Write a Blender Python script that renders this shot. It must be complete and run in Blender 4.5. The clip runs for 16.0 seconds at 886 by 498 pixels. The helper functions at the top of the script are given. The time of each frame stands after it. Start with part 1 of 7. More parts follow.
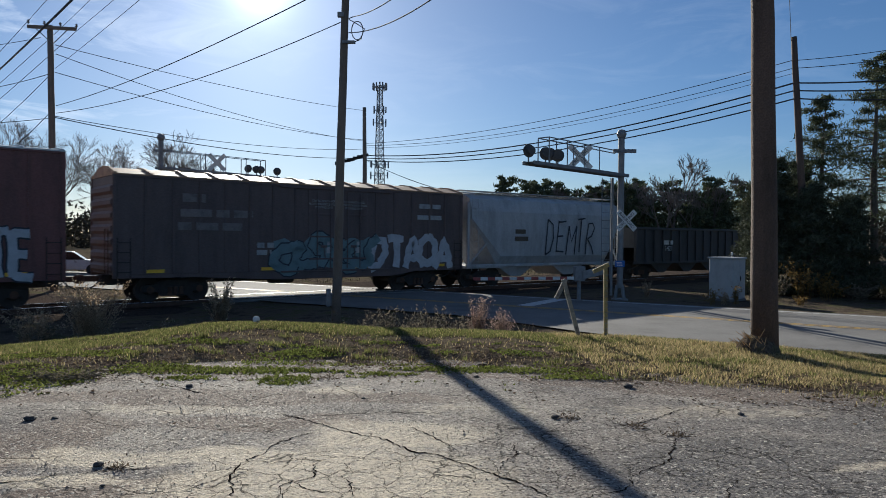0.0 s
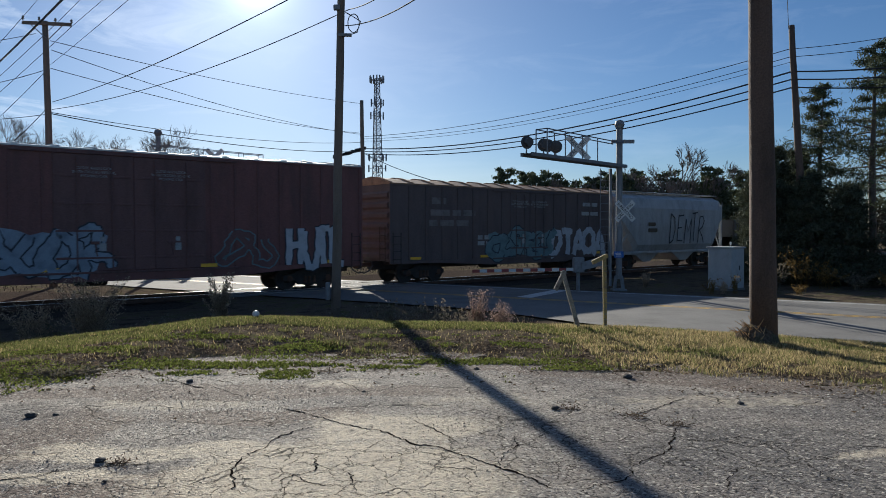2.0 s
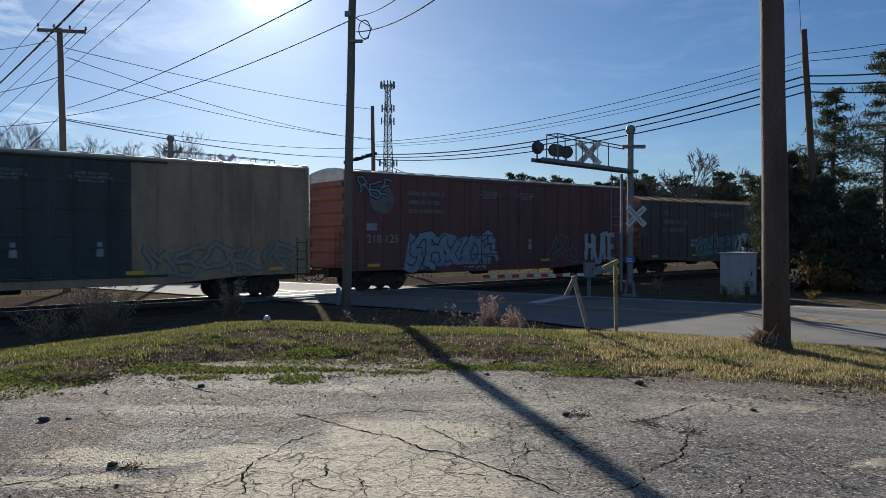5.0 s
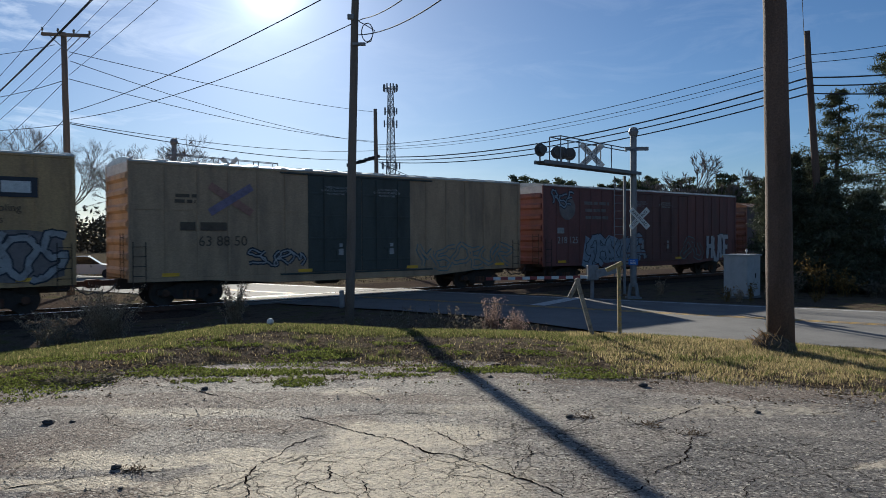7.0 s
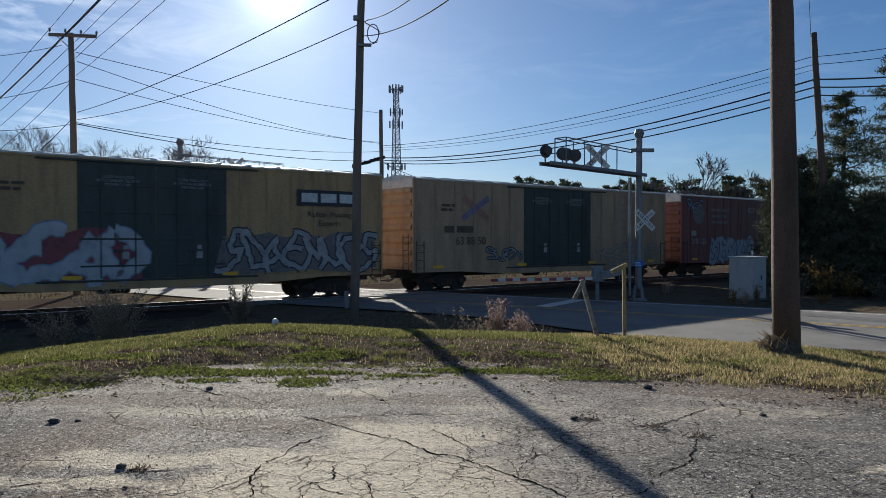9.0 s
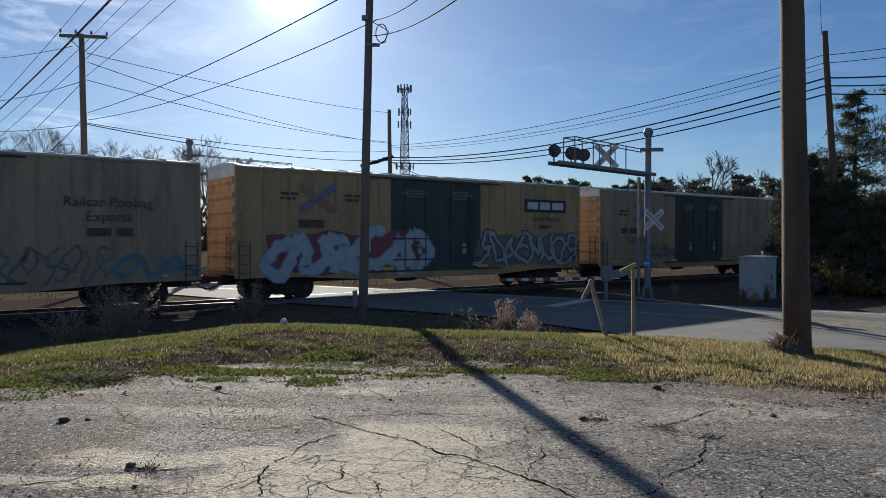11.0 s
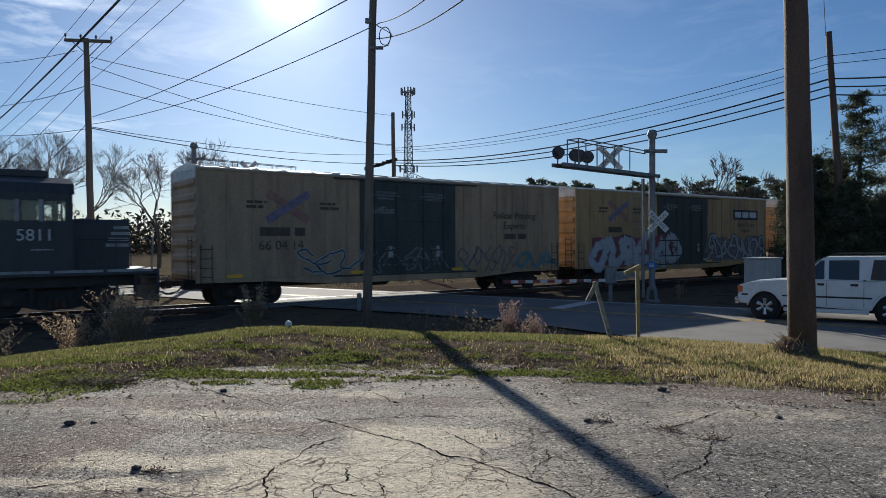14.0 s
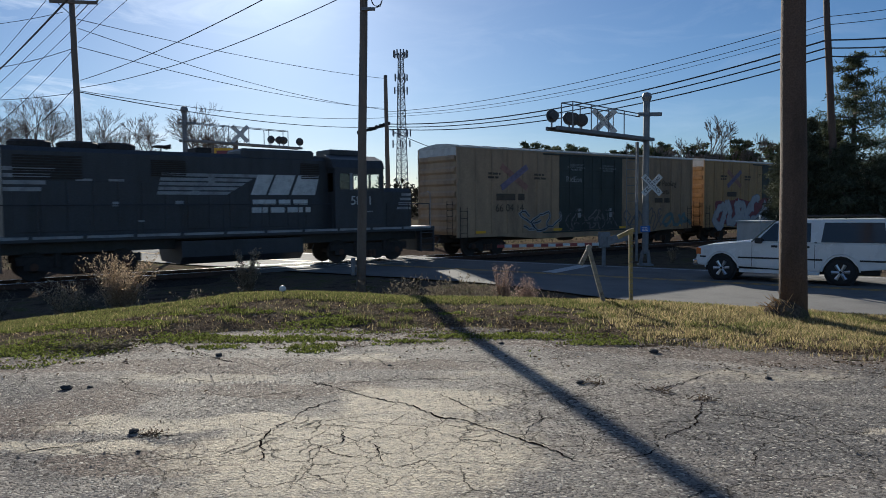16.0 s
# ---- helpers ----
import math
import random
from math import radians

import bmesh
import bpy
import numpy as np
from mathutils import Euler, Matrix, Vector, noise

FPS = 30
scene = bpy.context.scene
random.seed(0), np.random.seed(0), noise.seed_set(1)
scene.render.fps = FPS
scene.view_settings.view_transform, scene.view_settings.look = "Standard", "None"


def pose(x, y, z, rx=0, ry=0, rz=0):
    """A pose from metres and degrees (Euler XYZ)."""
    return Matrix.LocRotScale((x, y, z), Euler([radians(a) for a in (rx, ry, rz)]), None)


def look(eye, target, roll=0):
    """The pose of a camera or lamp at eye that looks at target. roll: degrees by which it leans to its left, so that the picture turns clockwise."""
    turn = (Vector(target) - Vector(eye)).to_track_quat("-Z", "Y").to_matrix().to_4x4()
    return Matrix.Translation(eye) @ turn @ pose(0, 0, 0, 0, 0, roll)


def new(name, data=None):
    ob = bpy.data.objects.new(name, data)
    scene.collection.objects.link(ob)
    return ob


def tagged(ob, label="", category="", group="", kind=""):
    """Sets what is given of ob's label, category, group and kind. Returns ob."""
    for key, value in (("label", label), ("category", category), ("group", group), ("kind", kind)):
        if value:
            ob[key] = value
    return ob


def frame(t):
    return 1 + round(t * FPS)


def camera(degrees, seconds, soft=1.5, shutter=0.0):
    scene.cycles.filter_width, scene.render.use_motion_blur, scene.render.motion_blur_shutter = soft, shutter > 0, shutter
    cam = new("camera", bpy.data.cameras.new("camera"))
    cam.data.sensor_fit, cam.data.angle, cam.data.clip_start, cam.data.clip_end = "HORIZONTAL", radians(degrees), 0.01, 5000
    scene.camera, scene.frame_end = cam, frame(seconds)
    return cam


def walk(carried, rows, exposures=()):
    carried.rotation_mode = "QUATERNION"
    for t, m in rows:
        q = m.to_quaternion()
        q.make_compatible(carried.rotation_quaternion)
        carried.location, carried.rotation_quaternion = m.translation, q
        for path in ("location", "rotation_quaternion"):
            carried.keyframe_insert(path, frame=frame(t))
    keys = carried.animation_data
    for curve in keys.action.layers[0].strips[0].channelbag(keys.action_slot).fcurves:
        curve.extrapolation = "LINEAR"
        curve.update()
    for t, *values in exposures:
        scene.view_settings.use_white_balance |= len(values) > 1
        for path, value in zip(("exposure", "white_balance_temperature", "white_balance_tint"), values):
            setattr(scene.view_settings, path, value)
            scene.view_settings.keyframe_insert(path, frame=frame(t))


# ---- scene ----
cam = camera(64.0, 16.0, soft=0.75, shutter=0.3)
PATH = [
    (0, (0.003, 0.001, 1.6), (0.052, 2.0, 1.568), 0.5),
    (0.5, (0.003, -0.004, 1.602), (0.053, 1.995, 1.564), 0.2),
    (1, (0.004, 0.003, 1.6), (0.056, 2.002, 1.555), -0.1),
    (1.5, (0.006, -0.003, 1.603), (0.06, 1.996, 1.552), -0.2),
    (2, (0.005, 0.001, 1.601), (0.057, 2.0, 1.548), -0.1),
    (2.5, (0.005, 0.002, 1.598), (0.05, 2.001, 1.55), -0.1),
    (3, (0.002, -0.001, 1.6), (0.042, 1.998, 1.557), -0.0),
    (3.5, (0.005, -0.001, 1.602), (0.039, 1.998, 1.563), -0.0),
    (4, (0.006, -0.003, 1.603), (0.034, 1.996, 1.564), -0.0),
    (6.5, (0.003, -0.003, 1.601), (0.02, 1.996, 1.567), -0.2),
    (7, (0.004, 0.0, 1.601), (0.018, 2.0, 1.57), -0.2),
    (7.5, (0.004, 0.0, 1.601), (0.014, 2.0, 1.574), -0.1),
    (8, (0.003, -0.003, 1.602), (0.009, 1.997, 1.574), -0.1),
    (8.5, (0.003, -0.003, 1.601), (0.006, 1.997, 1.571), -0.0),
    (9, (0.005, 0.0, 1.6), (0.005, 2.0, 1.572), -0.0),
    (11.5, (0.006, 0.005, 1.6), (-0.022, 2.004, 1.571), -0.0),
    (12, (0.005, -0.001, 1.6), (-0.025, 1.998, 1.574), -0.0),
    (12.5, (0.004, -0.004, 1.602), (-0.027, 1.996, 1.578), -0.0),
    (13, (0.004, 0.003, 1.599), (-0.029, 2.003, 1.574), -0.1),
    (13.5, (0.004, -0.002, 1.6), (-0.03, 1.997, 1.575), -0.1),
    (14, (0.005, 0.001, 1.599), (-0.03, 2.0, 1.577), -0.2),
    (14.5, (0.004, -0.003, 1.601), (-0.03, 1.997, 1.578), -0.3),
    (15, (0.005, 0.001, 1.601), (-0.024, 2.0, 1.555), -0.3),
    (15.5, (0.007, -0.002, 1.598), (-0.013, 1.996, 1.507), -0.4),
    (16, (0.006, 0.003, 1.595), (-0.012, 2.0, 1.473), -0.4),
]
walk(cam, [(t, look(eye, target, roll)) for t, eye, target, roll in PATH], [(0.0, 0.66, 5350, 10), (16.0, 0.66, 5350, 10)])

# ---- world, sun, exposure ----
SUN_AZ, SUN_EL = radians(13.2), radians(19.0)
SUN_DIR = Vector((-math.sin(SUN_AZ) * math.cos(SUN_EL), math.cos(SUN_AZ) * math.cos(SUN_EL), math.sin(SUN_EL)))


def build_world():
    world = bpy.data.worlds.new("sky_world")
    world.use_nodes = True
    scene.world = world
    nt = world.node_tree
    nt.nodes.clear()
    out = nt.nodes.new("ShaderNodeOutputWorld")
    bg = nt.nodes.new("ShaderNodeBackground")
    bg.inputs["Strength"].default_value = 0.040
    sky = nt.nodes.new("ShaderNodeTexSky")
    sky.sky_type = "NISHITA"
    sky.sun_disc = False
    sky.sun_elevation = SUN_EL
    sky.sun_rotation = -SUN_AZ
    sky.air_density = 1.0
    sky.dust_density = 0.22
    sky.ozone_density = 4.0
    # thin wind-drawn cirrus, denser towards the sun's side
    tc = nt.nodes.new("ShaderNodeTexCoord")
    mp = nt.nodes.new("ShaderNodeMapping")
    mp.inputs["Scale"].default_value = (1.6, 1.0, 7.0)
    mp.inputs["Rotation"].default_value = (0, 0.32, 0.2)
    no = nt.nodes.new("ShaderNodeTexNoise")
    no.inputs["Scale"].default_value = 3.1
    no.inputs["Detail"].default_value = 7
    no.inputs["Roughness"].default_value = 0.62
    no.inputs["Distortion"].default_value = 0.8
    ra = nt.nodes.new("ShaderNodeMapRange")
    ra.inputs["From Min"].default_value = 0.50
    ra.inputs["From Max"].default_value = 0.72
    ra.inputs["To Max"].default_value = 0.90
    sep = nt.nodes.new("ShaderNodeSeparateXYZ")
    side = nt.nodes.new("ShaderNodeMapRange")
    side.inputs["From Min"].default_value = -0.22
    side.inputs["From Max"].default_value = -0.50
    side.inputs["To Min"].default_value = 0.10
    mul = nt.nodes.new("ShaderNodeMath")
    mul.operation = "MULTIPLY"
    mix = nt.nodes.new("ShaderNodeMix")
    mix.data_type = "RGBA"
    mix.inputs[7].default_value = (15.0, 15.0, 14.6, 1)
    ln = nt.links.new
    ln(tc.outputs["Generated"], mp.inputs["Vector"])
    ln(mp.outputs["Vector"], no.inputs["Vector"])
    ln(no.outputs["Fac"], ra.inputs["Value"])
    ln(tc.outputs["Generated"], sep.inputs["Vector"])
    ln(sep.outputs["X"], side.inputs["Value"])
    ln(ra.outputs["Result"], mul.inputs[0])
    ln(side.outputs["Result"], mul.inputs[1])
    ln(mul.outputs["Value"], mix.inputs[0])
    ln(sky.outputs["Color"], mix.inputs[6])
    # bright aureole of the low winter sun in thin haze
    dot = nt.nodes.new("ShaderNodeVectorMath")
    dot.operation = "DOT_PRODUCT"
    dot.inputs[1].default_value = SUN_DIR
    ln(tc.outputs["Generated"], dot.inputs[0])
    col = mix.outputs[2]
    for power, gain, tone in ((1500, 16.0, (1, 0.97, 0.92)), (150, 4.0, (1, 0.97, 0.90)), (30, 0.9, (1.0, 0.92, 0.80)), (12, 1.2, (1.0, 0.78, 0.45))):
        top = nt.nodes.new("ShaderNodeMath")
        top.operation = "MAXIMUM"
        top.inputs[1].default_value = 0.0
        ln(dot.outputs["Value"], top.inputs[0])
        pw = nt.nodes.new("ShaderNodeMath")
        pw.operation = "POWER"
        pw.inputs[1].default_value = power
        ln(top.outputs["Value"], pw.inputs[0])
        add = nt.nodes.new("ShaderNodeMix")
        add.data_type, add.blend_type = "RGBA", "ADD"
        add.inputs[7].default_value = (*(c * gain for c in tone), 1)
        ln(pw.outputs["Value"], add.inputs[0])
        ln(col, add.inputs[6])
        col = add.outputs[2]
    ln(col, bg.inputs["Color"])
    ln(bg.outputs["Background"], out.inputs["Surface"])


build_world()
sun_data = bpy.data.lights.new("sun", "SUN")
sun_data.energy, sun_data.angle, sun_data.color = 5.0, radians(0.55), (1.0, 0.84, 0.60)
sun = new("sun", sun_data)
sun.matrix_world = look(SUN_DIR * 200, (0, 0, 0))

# ---- materials ----
MATS = {}


def mat(name, base, rough=0.7, metal=0.0, var=0.25, scale=4.0, fine=60.0, bump=0.15, dark=None, tint=None, streak=0.0, rnd=0.0, spec=0.5, bdist=0.01):
    """Surface with variation at two scales: broad stains (var, scale) and fine grain (fine), and relief."""
    if name in MATS:
        return MATS[name]
    m = bpy.data.materials.new(name)
    m.use_nodes = True
    nt = m.node_tree
    p = nt.nodes["Principled BSDF"]
    ln = nt.links.new
    tc = nt.nodes.new("ShaderNodeTexCoord")
    mp = nt.nodes.new("ShaderNodeMapping")
    mp.inputs["Scale"].default_value = (1, 1, 0.22 if streak else 1)
    ln(tc.outputs["Object"], mp.inputs["Vector"])
    n1 = nt.nodes.new("ShaderNodeTexNoise")
    n1.inputs["Scale"].default_value = scale
    n1.inputs["Detail"].default_value = 6
    n1.inputs["Roughness"].default_value = 0.65
    n2 = nt.nodes.new("ShaderNodeTexNoise")
    n2.inputs["Scale"].default_value = fine
    n2.inputs["Detail"].default_value = 4
    ln(mp.outputs["Vector"], n1.inputs["Vector"])
    ln(tc.outputs["Object"], n2.inputs["Vector"])
    dark = dark or tuple(c * (1 - var) for c in base)
    light = tint or tuple(min(1, c * (1 + var * 0.6)) for c in base)
    ramp = nt.nodes.new("ShaderNodeValToRGB")
    ramp.color_ramp.elements[0].position, ramp.color_ramp.elements[1].position = 0.32, 0.70
    ramp.color_ramp.elements[0].color = (*dark, 1)
    ramp.color_ramp.elements[1].color = (*light, 1)
    mid = ramp.color_ramp.elements.new(0.5)
    mid.color = (*base, 1)
    ln(n1.outputs["Fac"], ramp.inputs["Fac"])
    mr = nt.nodes.new("ShaderNodeMapRange")
    mr.inputs["From Min"].default_value, mr.inputs["From Max"].default_value = 0.3, 0.7
    mr.inputs["To Min"].default_value, mr.inputs["To Max"].default_value = 1 - var * 0.6, 1 + var * 0.5
    ln(n2.outputs["Fac"], mr.inputs["Value"])
    mx = nt.nodes.new("ShaderNodeMix")
    mx.data_type, mx.blend_type = "RGBA", "MULTIPLY"
    mx.inputs[0].default_value = 1.0
    ln(ramp.outputs["Color"], mx.inputs[6])
    ln(mr.outputs["Result"], mx.inputs[7])
    col = mx.outputs[2]
    if rnd:
        oi = nt.nodes.new("ShaderNodeObjectInfo")
        r2 = nt.nodes.new("ShaderNodeMapRange")
        r2.inputs["To Min"].default_value, r2.inputs["To Max"].default_value = 1 - rnd, 1 + rnd
        ln(oi.outputs["Random"], r2.inputs["Value"])
        m2 = nt.nodes.new("ShaderNodeMix")
        m2.data_type, m2.blend_type = "RGBA", "MULTIPLY"
        m2.inputs[0].default_value = 1.0
        ln(col, m2.inputs[6])
        ln(r2.outputs["Result"], m2.inputs[7])
        col = m2.outputs[2]
    ln(col, p.inputs["Base Color"])
    rr = nt.nodes.new("ShaderNodeMapRange")
    rr.inputs["To Min"].default_value, rr.inputs["To Max"].default_value = max(0.02, rough - 0.12), min(1, rough + 0.12)
    ln(n1.outputs["Fac"], rr.inputs["Value"])
    ln(rr.outputs["Result"], p.inputs["Roughness"])
    p.inputs["Metallic"].default_value = metal
    p.inputs["Specular IOR Level"].default_value = spec
    if bump:
        bp = nt.nodes.new("ShaderNodeBump")
        bp.inputs["Strength"].default_value = bump
        bp.inputs["Distance"].default_value = bdist
        ln(n2.outputs["Fac"], bp.inputs["Height"])
        ln(bp.outputs["Normal"], p.inputs["Normal"])
    MATS[name] = m
    return m


def leaf_mat(name, base, var=0.4, trans=0.25, rough=0.85):
    """Leaf, needle or blade: tone varies from piece to piece, light passes through."""
    m = bpy.data.materials.new(name)
    m.use_nodes = True
    nt = m.node_tree
    ln = nt.links.new
    p = nt.nodes["Principled BSDF"]
    g = nt.nodes.new("ShaderNodeNewGeometry")
    ramp = nt.nodes.new("ShaderNodeValToRGB")
    ramp.color_ramp.elements[0].color = (*(c * (1 - var) for c in base), 1)
    ramp.color_ramp.elements[1].color = (*(min(1, c * (1 + var)) for c in base), 1)
    ln(g.outputs["Random Per Island"], ramp.inputs["Fac"])
    ln(ramp.outputs["Color"], p.inputs["Base Color"])
    p.inputs["Roughness"].default_value = rough
    p.inputs["Specular IOR Level"].default_value = 0.12
    tr = nt.nodes.new("ShaderNodeBsdfTranslucent")
    ln(ramp.outputs["Color"], tr.inputs["Color"])
    ms = nt.nodes.new("ShaderNodeMixShader")
    ms.inputs["Fac"].default_value = trans
    ln(p.outputs["BSDF"], ms.inputs[1])
    ln(tr.outputs["BSDF"], ms.inputs[2])
    ln(ms.outputs["Shader"], nt.nodes["Material Output"].inputs["Surface"])
    MATS[name] = m
    return m


# ---- mesh helpers ----
def bx(bm, x0, x1, y0, y1, z0, z1, b=0.0):
    """A box, with its edges cut off by b."""
    c, h = ((x0 + x1) / 2, (y0 + y1) / 2, (z0 + z1) / 2), (abs(x1 - x0) / 2, abs(y1 - y0) / 2, abs(z1 - z0) / 2)
    s = (-1, 1)
    if not b:
        v = {(i, j, k): bm.verts.new((c[0] + i * h[0], c[1] + j * h[1], c[2] + k * h[2])) for i in s for j in s for k in s}
        for a in range(3):
            o = [q for q in range(3) if q != a]
            for e in s:
                ring = []
                for p, q in ((-1, -1), (1, -1), (1, 1), (-1, 1)):
                    key = [0, 0, 0]
                    key[a], key[o[0]], key[o[1]] = e, p, q
                    ring.append(v[tuple(key)])
                bm.faces.new(ring)
        return
    v = {}
    for i in s:
        for j in s:
            for k in s:
                for a in range(3):
                    sg = (i, j, k)
                    v[i, j, k, a] = bm.verts.new([c[n] + sg[n] * (h[n] if n == a else h[n] - b) for n in range(3)])
    for a in range(3):
        o = [q for q in range(3) if q != a]
        for e in s:
            ring = []
            for p, q in ((-1, -1), (1, -1), (1, 1), (-1, 1)):
                key = [0, 0, 0]
                key[a], key[o[0]], key[o[1]] = e, p, q
                ring.append(v[(*key, a)])
            bm.faces.new(ring)
        for p in s:
            for q in s:
                lo, hi = [0, 0, 0], [0, 0, 0]
                lo[a], hi[a] = -1, 1
                lo[o[0]] = hi[o[0]] = p
                lo[o[1]] = hi[o[1]] = q
                bm.faces.new((v[(*lo, o[0])], v[(*hi, o[0])], v[(*hi, o[1])], v[(*lo, o[1])]))
    for i in s:
        for j in s:
            for k in s:
                bm.faces.new([v[i, j, k, a] for a in range(3)])


def tube(bm, pts, radii, seg=8, cap=True):
    """A round rod through points."""
    pts = [Vector(p) for p in pts]
    if not hasattr(radii, "__len__"):
        radii = [radii] * len(pts)
    rings = []
    for n, p in enumerate(pts):
        way = (pts[min(n + 1, len(pts) - 1)] - pts[max(n - 1, 0)]).normalized()
        side = way.cross(Vector((0, 0, 1)) if abs(way.z) < 0.9 else Vector((1, 0, 0))).normalized()
        up = side.cross(way)
        rings.append([bm.verts.new(p + (side * math.cos(a) + up * math.sin(a)) * radii[n]) for a in (2 * math.pi * i / seg for i in range(seg))])
    for r, q in zip(rings, rings[1:]):
        for i in range(seg):
            bm.faces.new((r[i], r[(i + 1) % seg], q[(i + 1) % seg], q[i]))
    if cap:
        bm.faces.new(rings[0][::-1])
        bm.faces.new(rings[-1])


def prism(bm, outline, y0, y1):
    """An outline in x and z, pushed from y0 to y1."""
    a = [bm.verts.new((x, y0, z)) for x, z in outline]
    b = [bm.verts.new((x, y1, z)) for x, z in outline]
    bm.faces.new(a)
    bm.faces.new(b[::-1])
    for i in range(len(a)):
        j = (i + 1) % len(a)
        bm.faces.new((a[i], b[i], b[j], a[j]))


def prism_x(bm, outline, x0, x1):
    """An outline in y and z, pushed from x0 to x1."""
    a = [bm.verts.new((x0, y, z)) for y, z in outline]
    b = [bm.verts.new((x1, y, z)) for y, z in outline]
    bm.faces.new(a)
    bm.faces.new(b[::-1])
    for i in range(len(a)):
        j = (i + 1) % len(a)
        bm.faces.new((a[i], b[i], b[j], a[j]))


def turned(bm, profile, seg=20, axis="y", at=(0, 0, 0)):
    """A profile of (radius, along) turned round an axis."""
    rings = []
    for r, l in profile:
        ring = []
        for i in range(seg):
            a = 2 * math.pi * i / seg
            u, w = r * math.cos(a), r * math.sin(a)
            p = (u, l, w) if axis == "y" else ((u, w, l) if axis == "z" else (l, u, w))
            ring.append(bm.verts.new(Vector(p) + Vector(at)))
        rings.append(ring)
    for r, q in zip(rings, rings[1:]):
        for i in range(seg):
            bm.faces.new((r[i], r[(i + 1) % seg], q[(i + 1) % seg], q[i]))
    bm.faces.new(rings[0][::-1])
    bm.faces.new(rings[-1])


def finish(name, bm, material, smooth=False):
    bmesh.ops.recalc_face_normals(bm, faces=bm.faces[:])
    me = bpy.data.meshes.new(name)
    bm.to_mesh(me)
    bm.free()
    me.materials.append(material)
    if smooth:
        me.polygons.foreach_set("use_smooth", [True] * len(me.polygons))
    return me


def part(name, bm, material, parent, label="", at=None, smooth=False):
    """One mesh object under a thing or under a part; bm may be mesh data that is shared."""
    me = bm if isinstance(bm, bpy.types.Mesh) else finish(name, bm, material, smooth)
    ob = new(name, me)
    ob.parent = parent
    if at is not None:
        ob.matrix_basis = at
    if label:
        ob["label"] = label
    return ob


def thing(name, label, category, m, group="", kind=""):
    ob = new(name)
    ob.empty_display_size = 0.3
    ob.matrix_basis = m
    return tagged(ob, label, category, group, kind)


def nbm():
    return bmesh.new()


def words(text, size, material, parent, m, name="lettering", depth=0.004, align="CENTER"):
    """Writing as a mesh of the built-in font."""
    cu = bpy.data.curves.new(name, "FONT")
    cu.body, cu.size, cu.extrude, cu.align_x, cu.align_y = text, size, depth, align, "CENTER"
    cu.resolution_u = 3
    tmp = bpy.data.objects.new("tmp", cu)
    scene.collection.objects.link(tmp)
    me = bpy.data.meshes.new_from_object(tmp.evaluated_get(bpy.context.evaluated_depsgraph_get()))
    bpy.data.objects.remove(tmp)
    me.materials.clear()
    me.materials.append(material)
    return part(name, me, material, parent, at=m)

# ---- ground, lot, road, track ----
ROAD_Z, RAIL_Z = -0.85, -0.80
TA = radians(37.5)
TD, TN = Vector((math.cos(TA), math.sin(TA), 0)), Vector((-math.sin(TA), math.cos(TA), 0))
TRACK = 27.05
RD, RN = Vector((-0.84, 0.543, 0)), Vector((0.543, 0.84, 0))
CREST = [(-40, -0.9), (-9, -0.52), (-7.2, -0.31), (-5.4, -0.10), (-4.5, 0.0), (-3.6, 0.12), (-2.65, 0.14), (-1.7, 0.11), (-0.78, 0.04), (1.1, 0.02), (2, -0.02), (3.8, -0.08), (5.5, -0.2), (7, -0.3), (9.5, -0.5), (14, -0.8), (60, -0.9)]


def crest_y(x):
    return 11.7 - 0.05 * max(0, x) - 0.03 * max(0, -x - 2)


def lot_edge(x):
    return 8.9 - 0.50 * max(0, min(x, 6) - 0.8) - 0.45 * max(0, -x - 2.8)


def smooth(a, b, v):
    t = min(1, max(0, (v - a) / (b - a)))
    return t * t * (3 - 2 * t)


def height(x, y):
    """The ground's height: a flat lot, a low grassy bank behind it, then down to road and track."""
    cx = np.interp(x, [c[0] for c in CREST], [c[1] for c in CREST])
    cy, le = crest_y(x), lot_edge(x)
    low = -0.97
    dt = abs(-0.609 * x + 0.793 * y - TRACK)
    rc = 0.543 * x + 0.84 * y
    if y < le:
        z = 0.0
    elif y < cy:
        z = cx * smooth(le, cy, y)
    else:
        z = cx + (low - cx) * smooth(cy, cy + 4.6, y)
        ditch = math.exp(-((y - cy - 6.0) / 2.0) ** 2) * 0.35 * (1 - smooth(1.0, 4.5, x))
        z -= ditch
    if y > cy:
        bed = smooth(5.5, 1.8, dt)
        z = z + (RAIL_Z - 0.30 - z) * bed
        away = smooth(16.2, 17.6, rc) * (1 - smooth(28.2, 29.6, rc))
        z = z + (ROAD_Z - 0.05 - z) * away
    return z + 0.05 * noise.noise((x * 0.5, y * 0.5, 0)) * (0 if y < le else 1) * (0.3 if y > cy else 1)


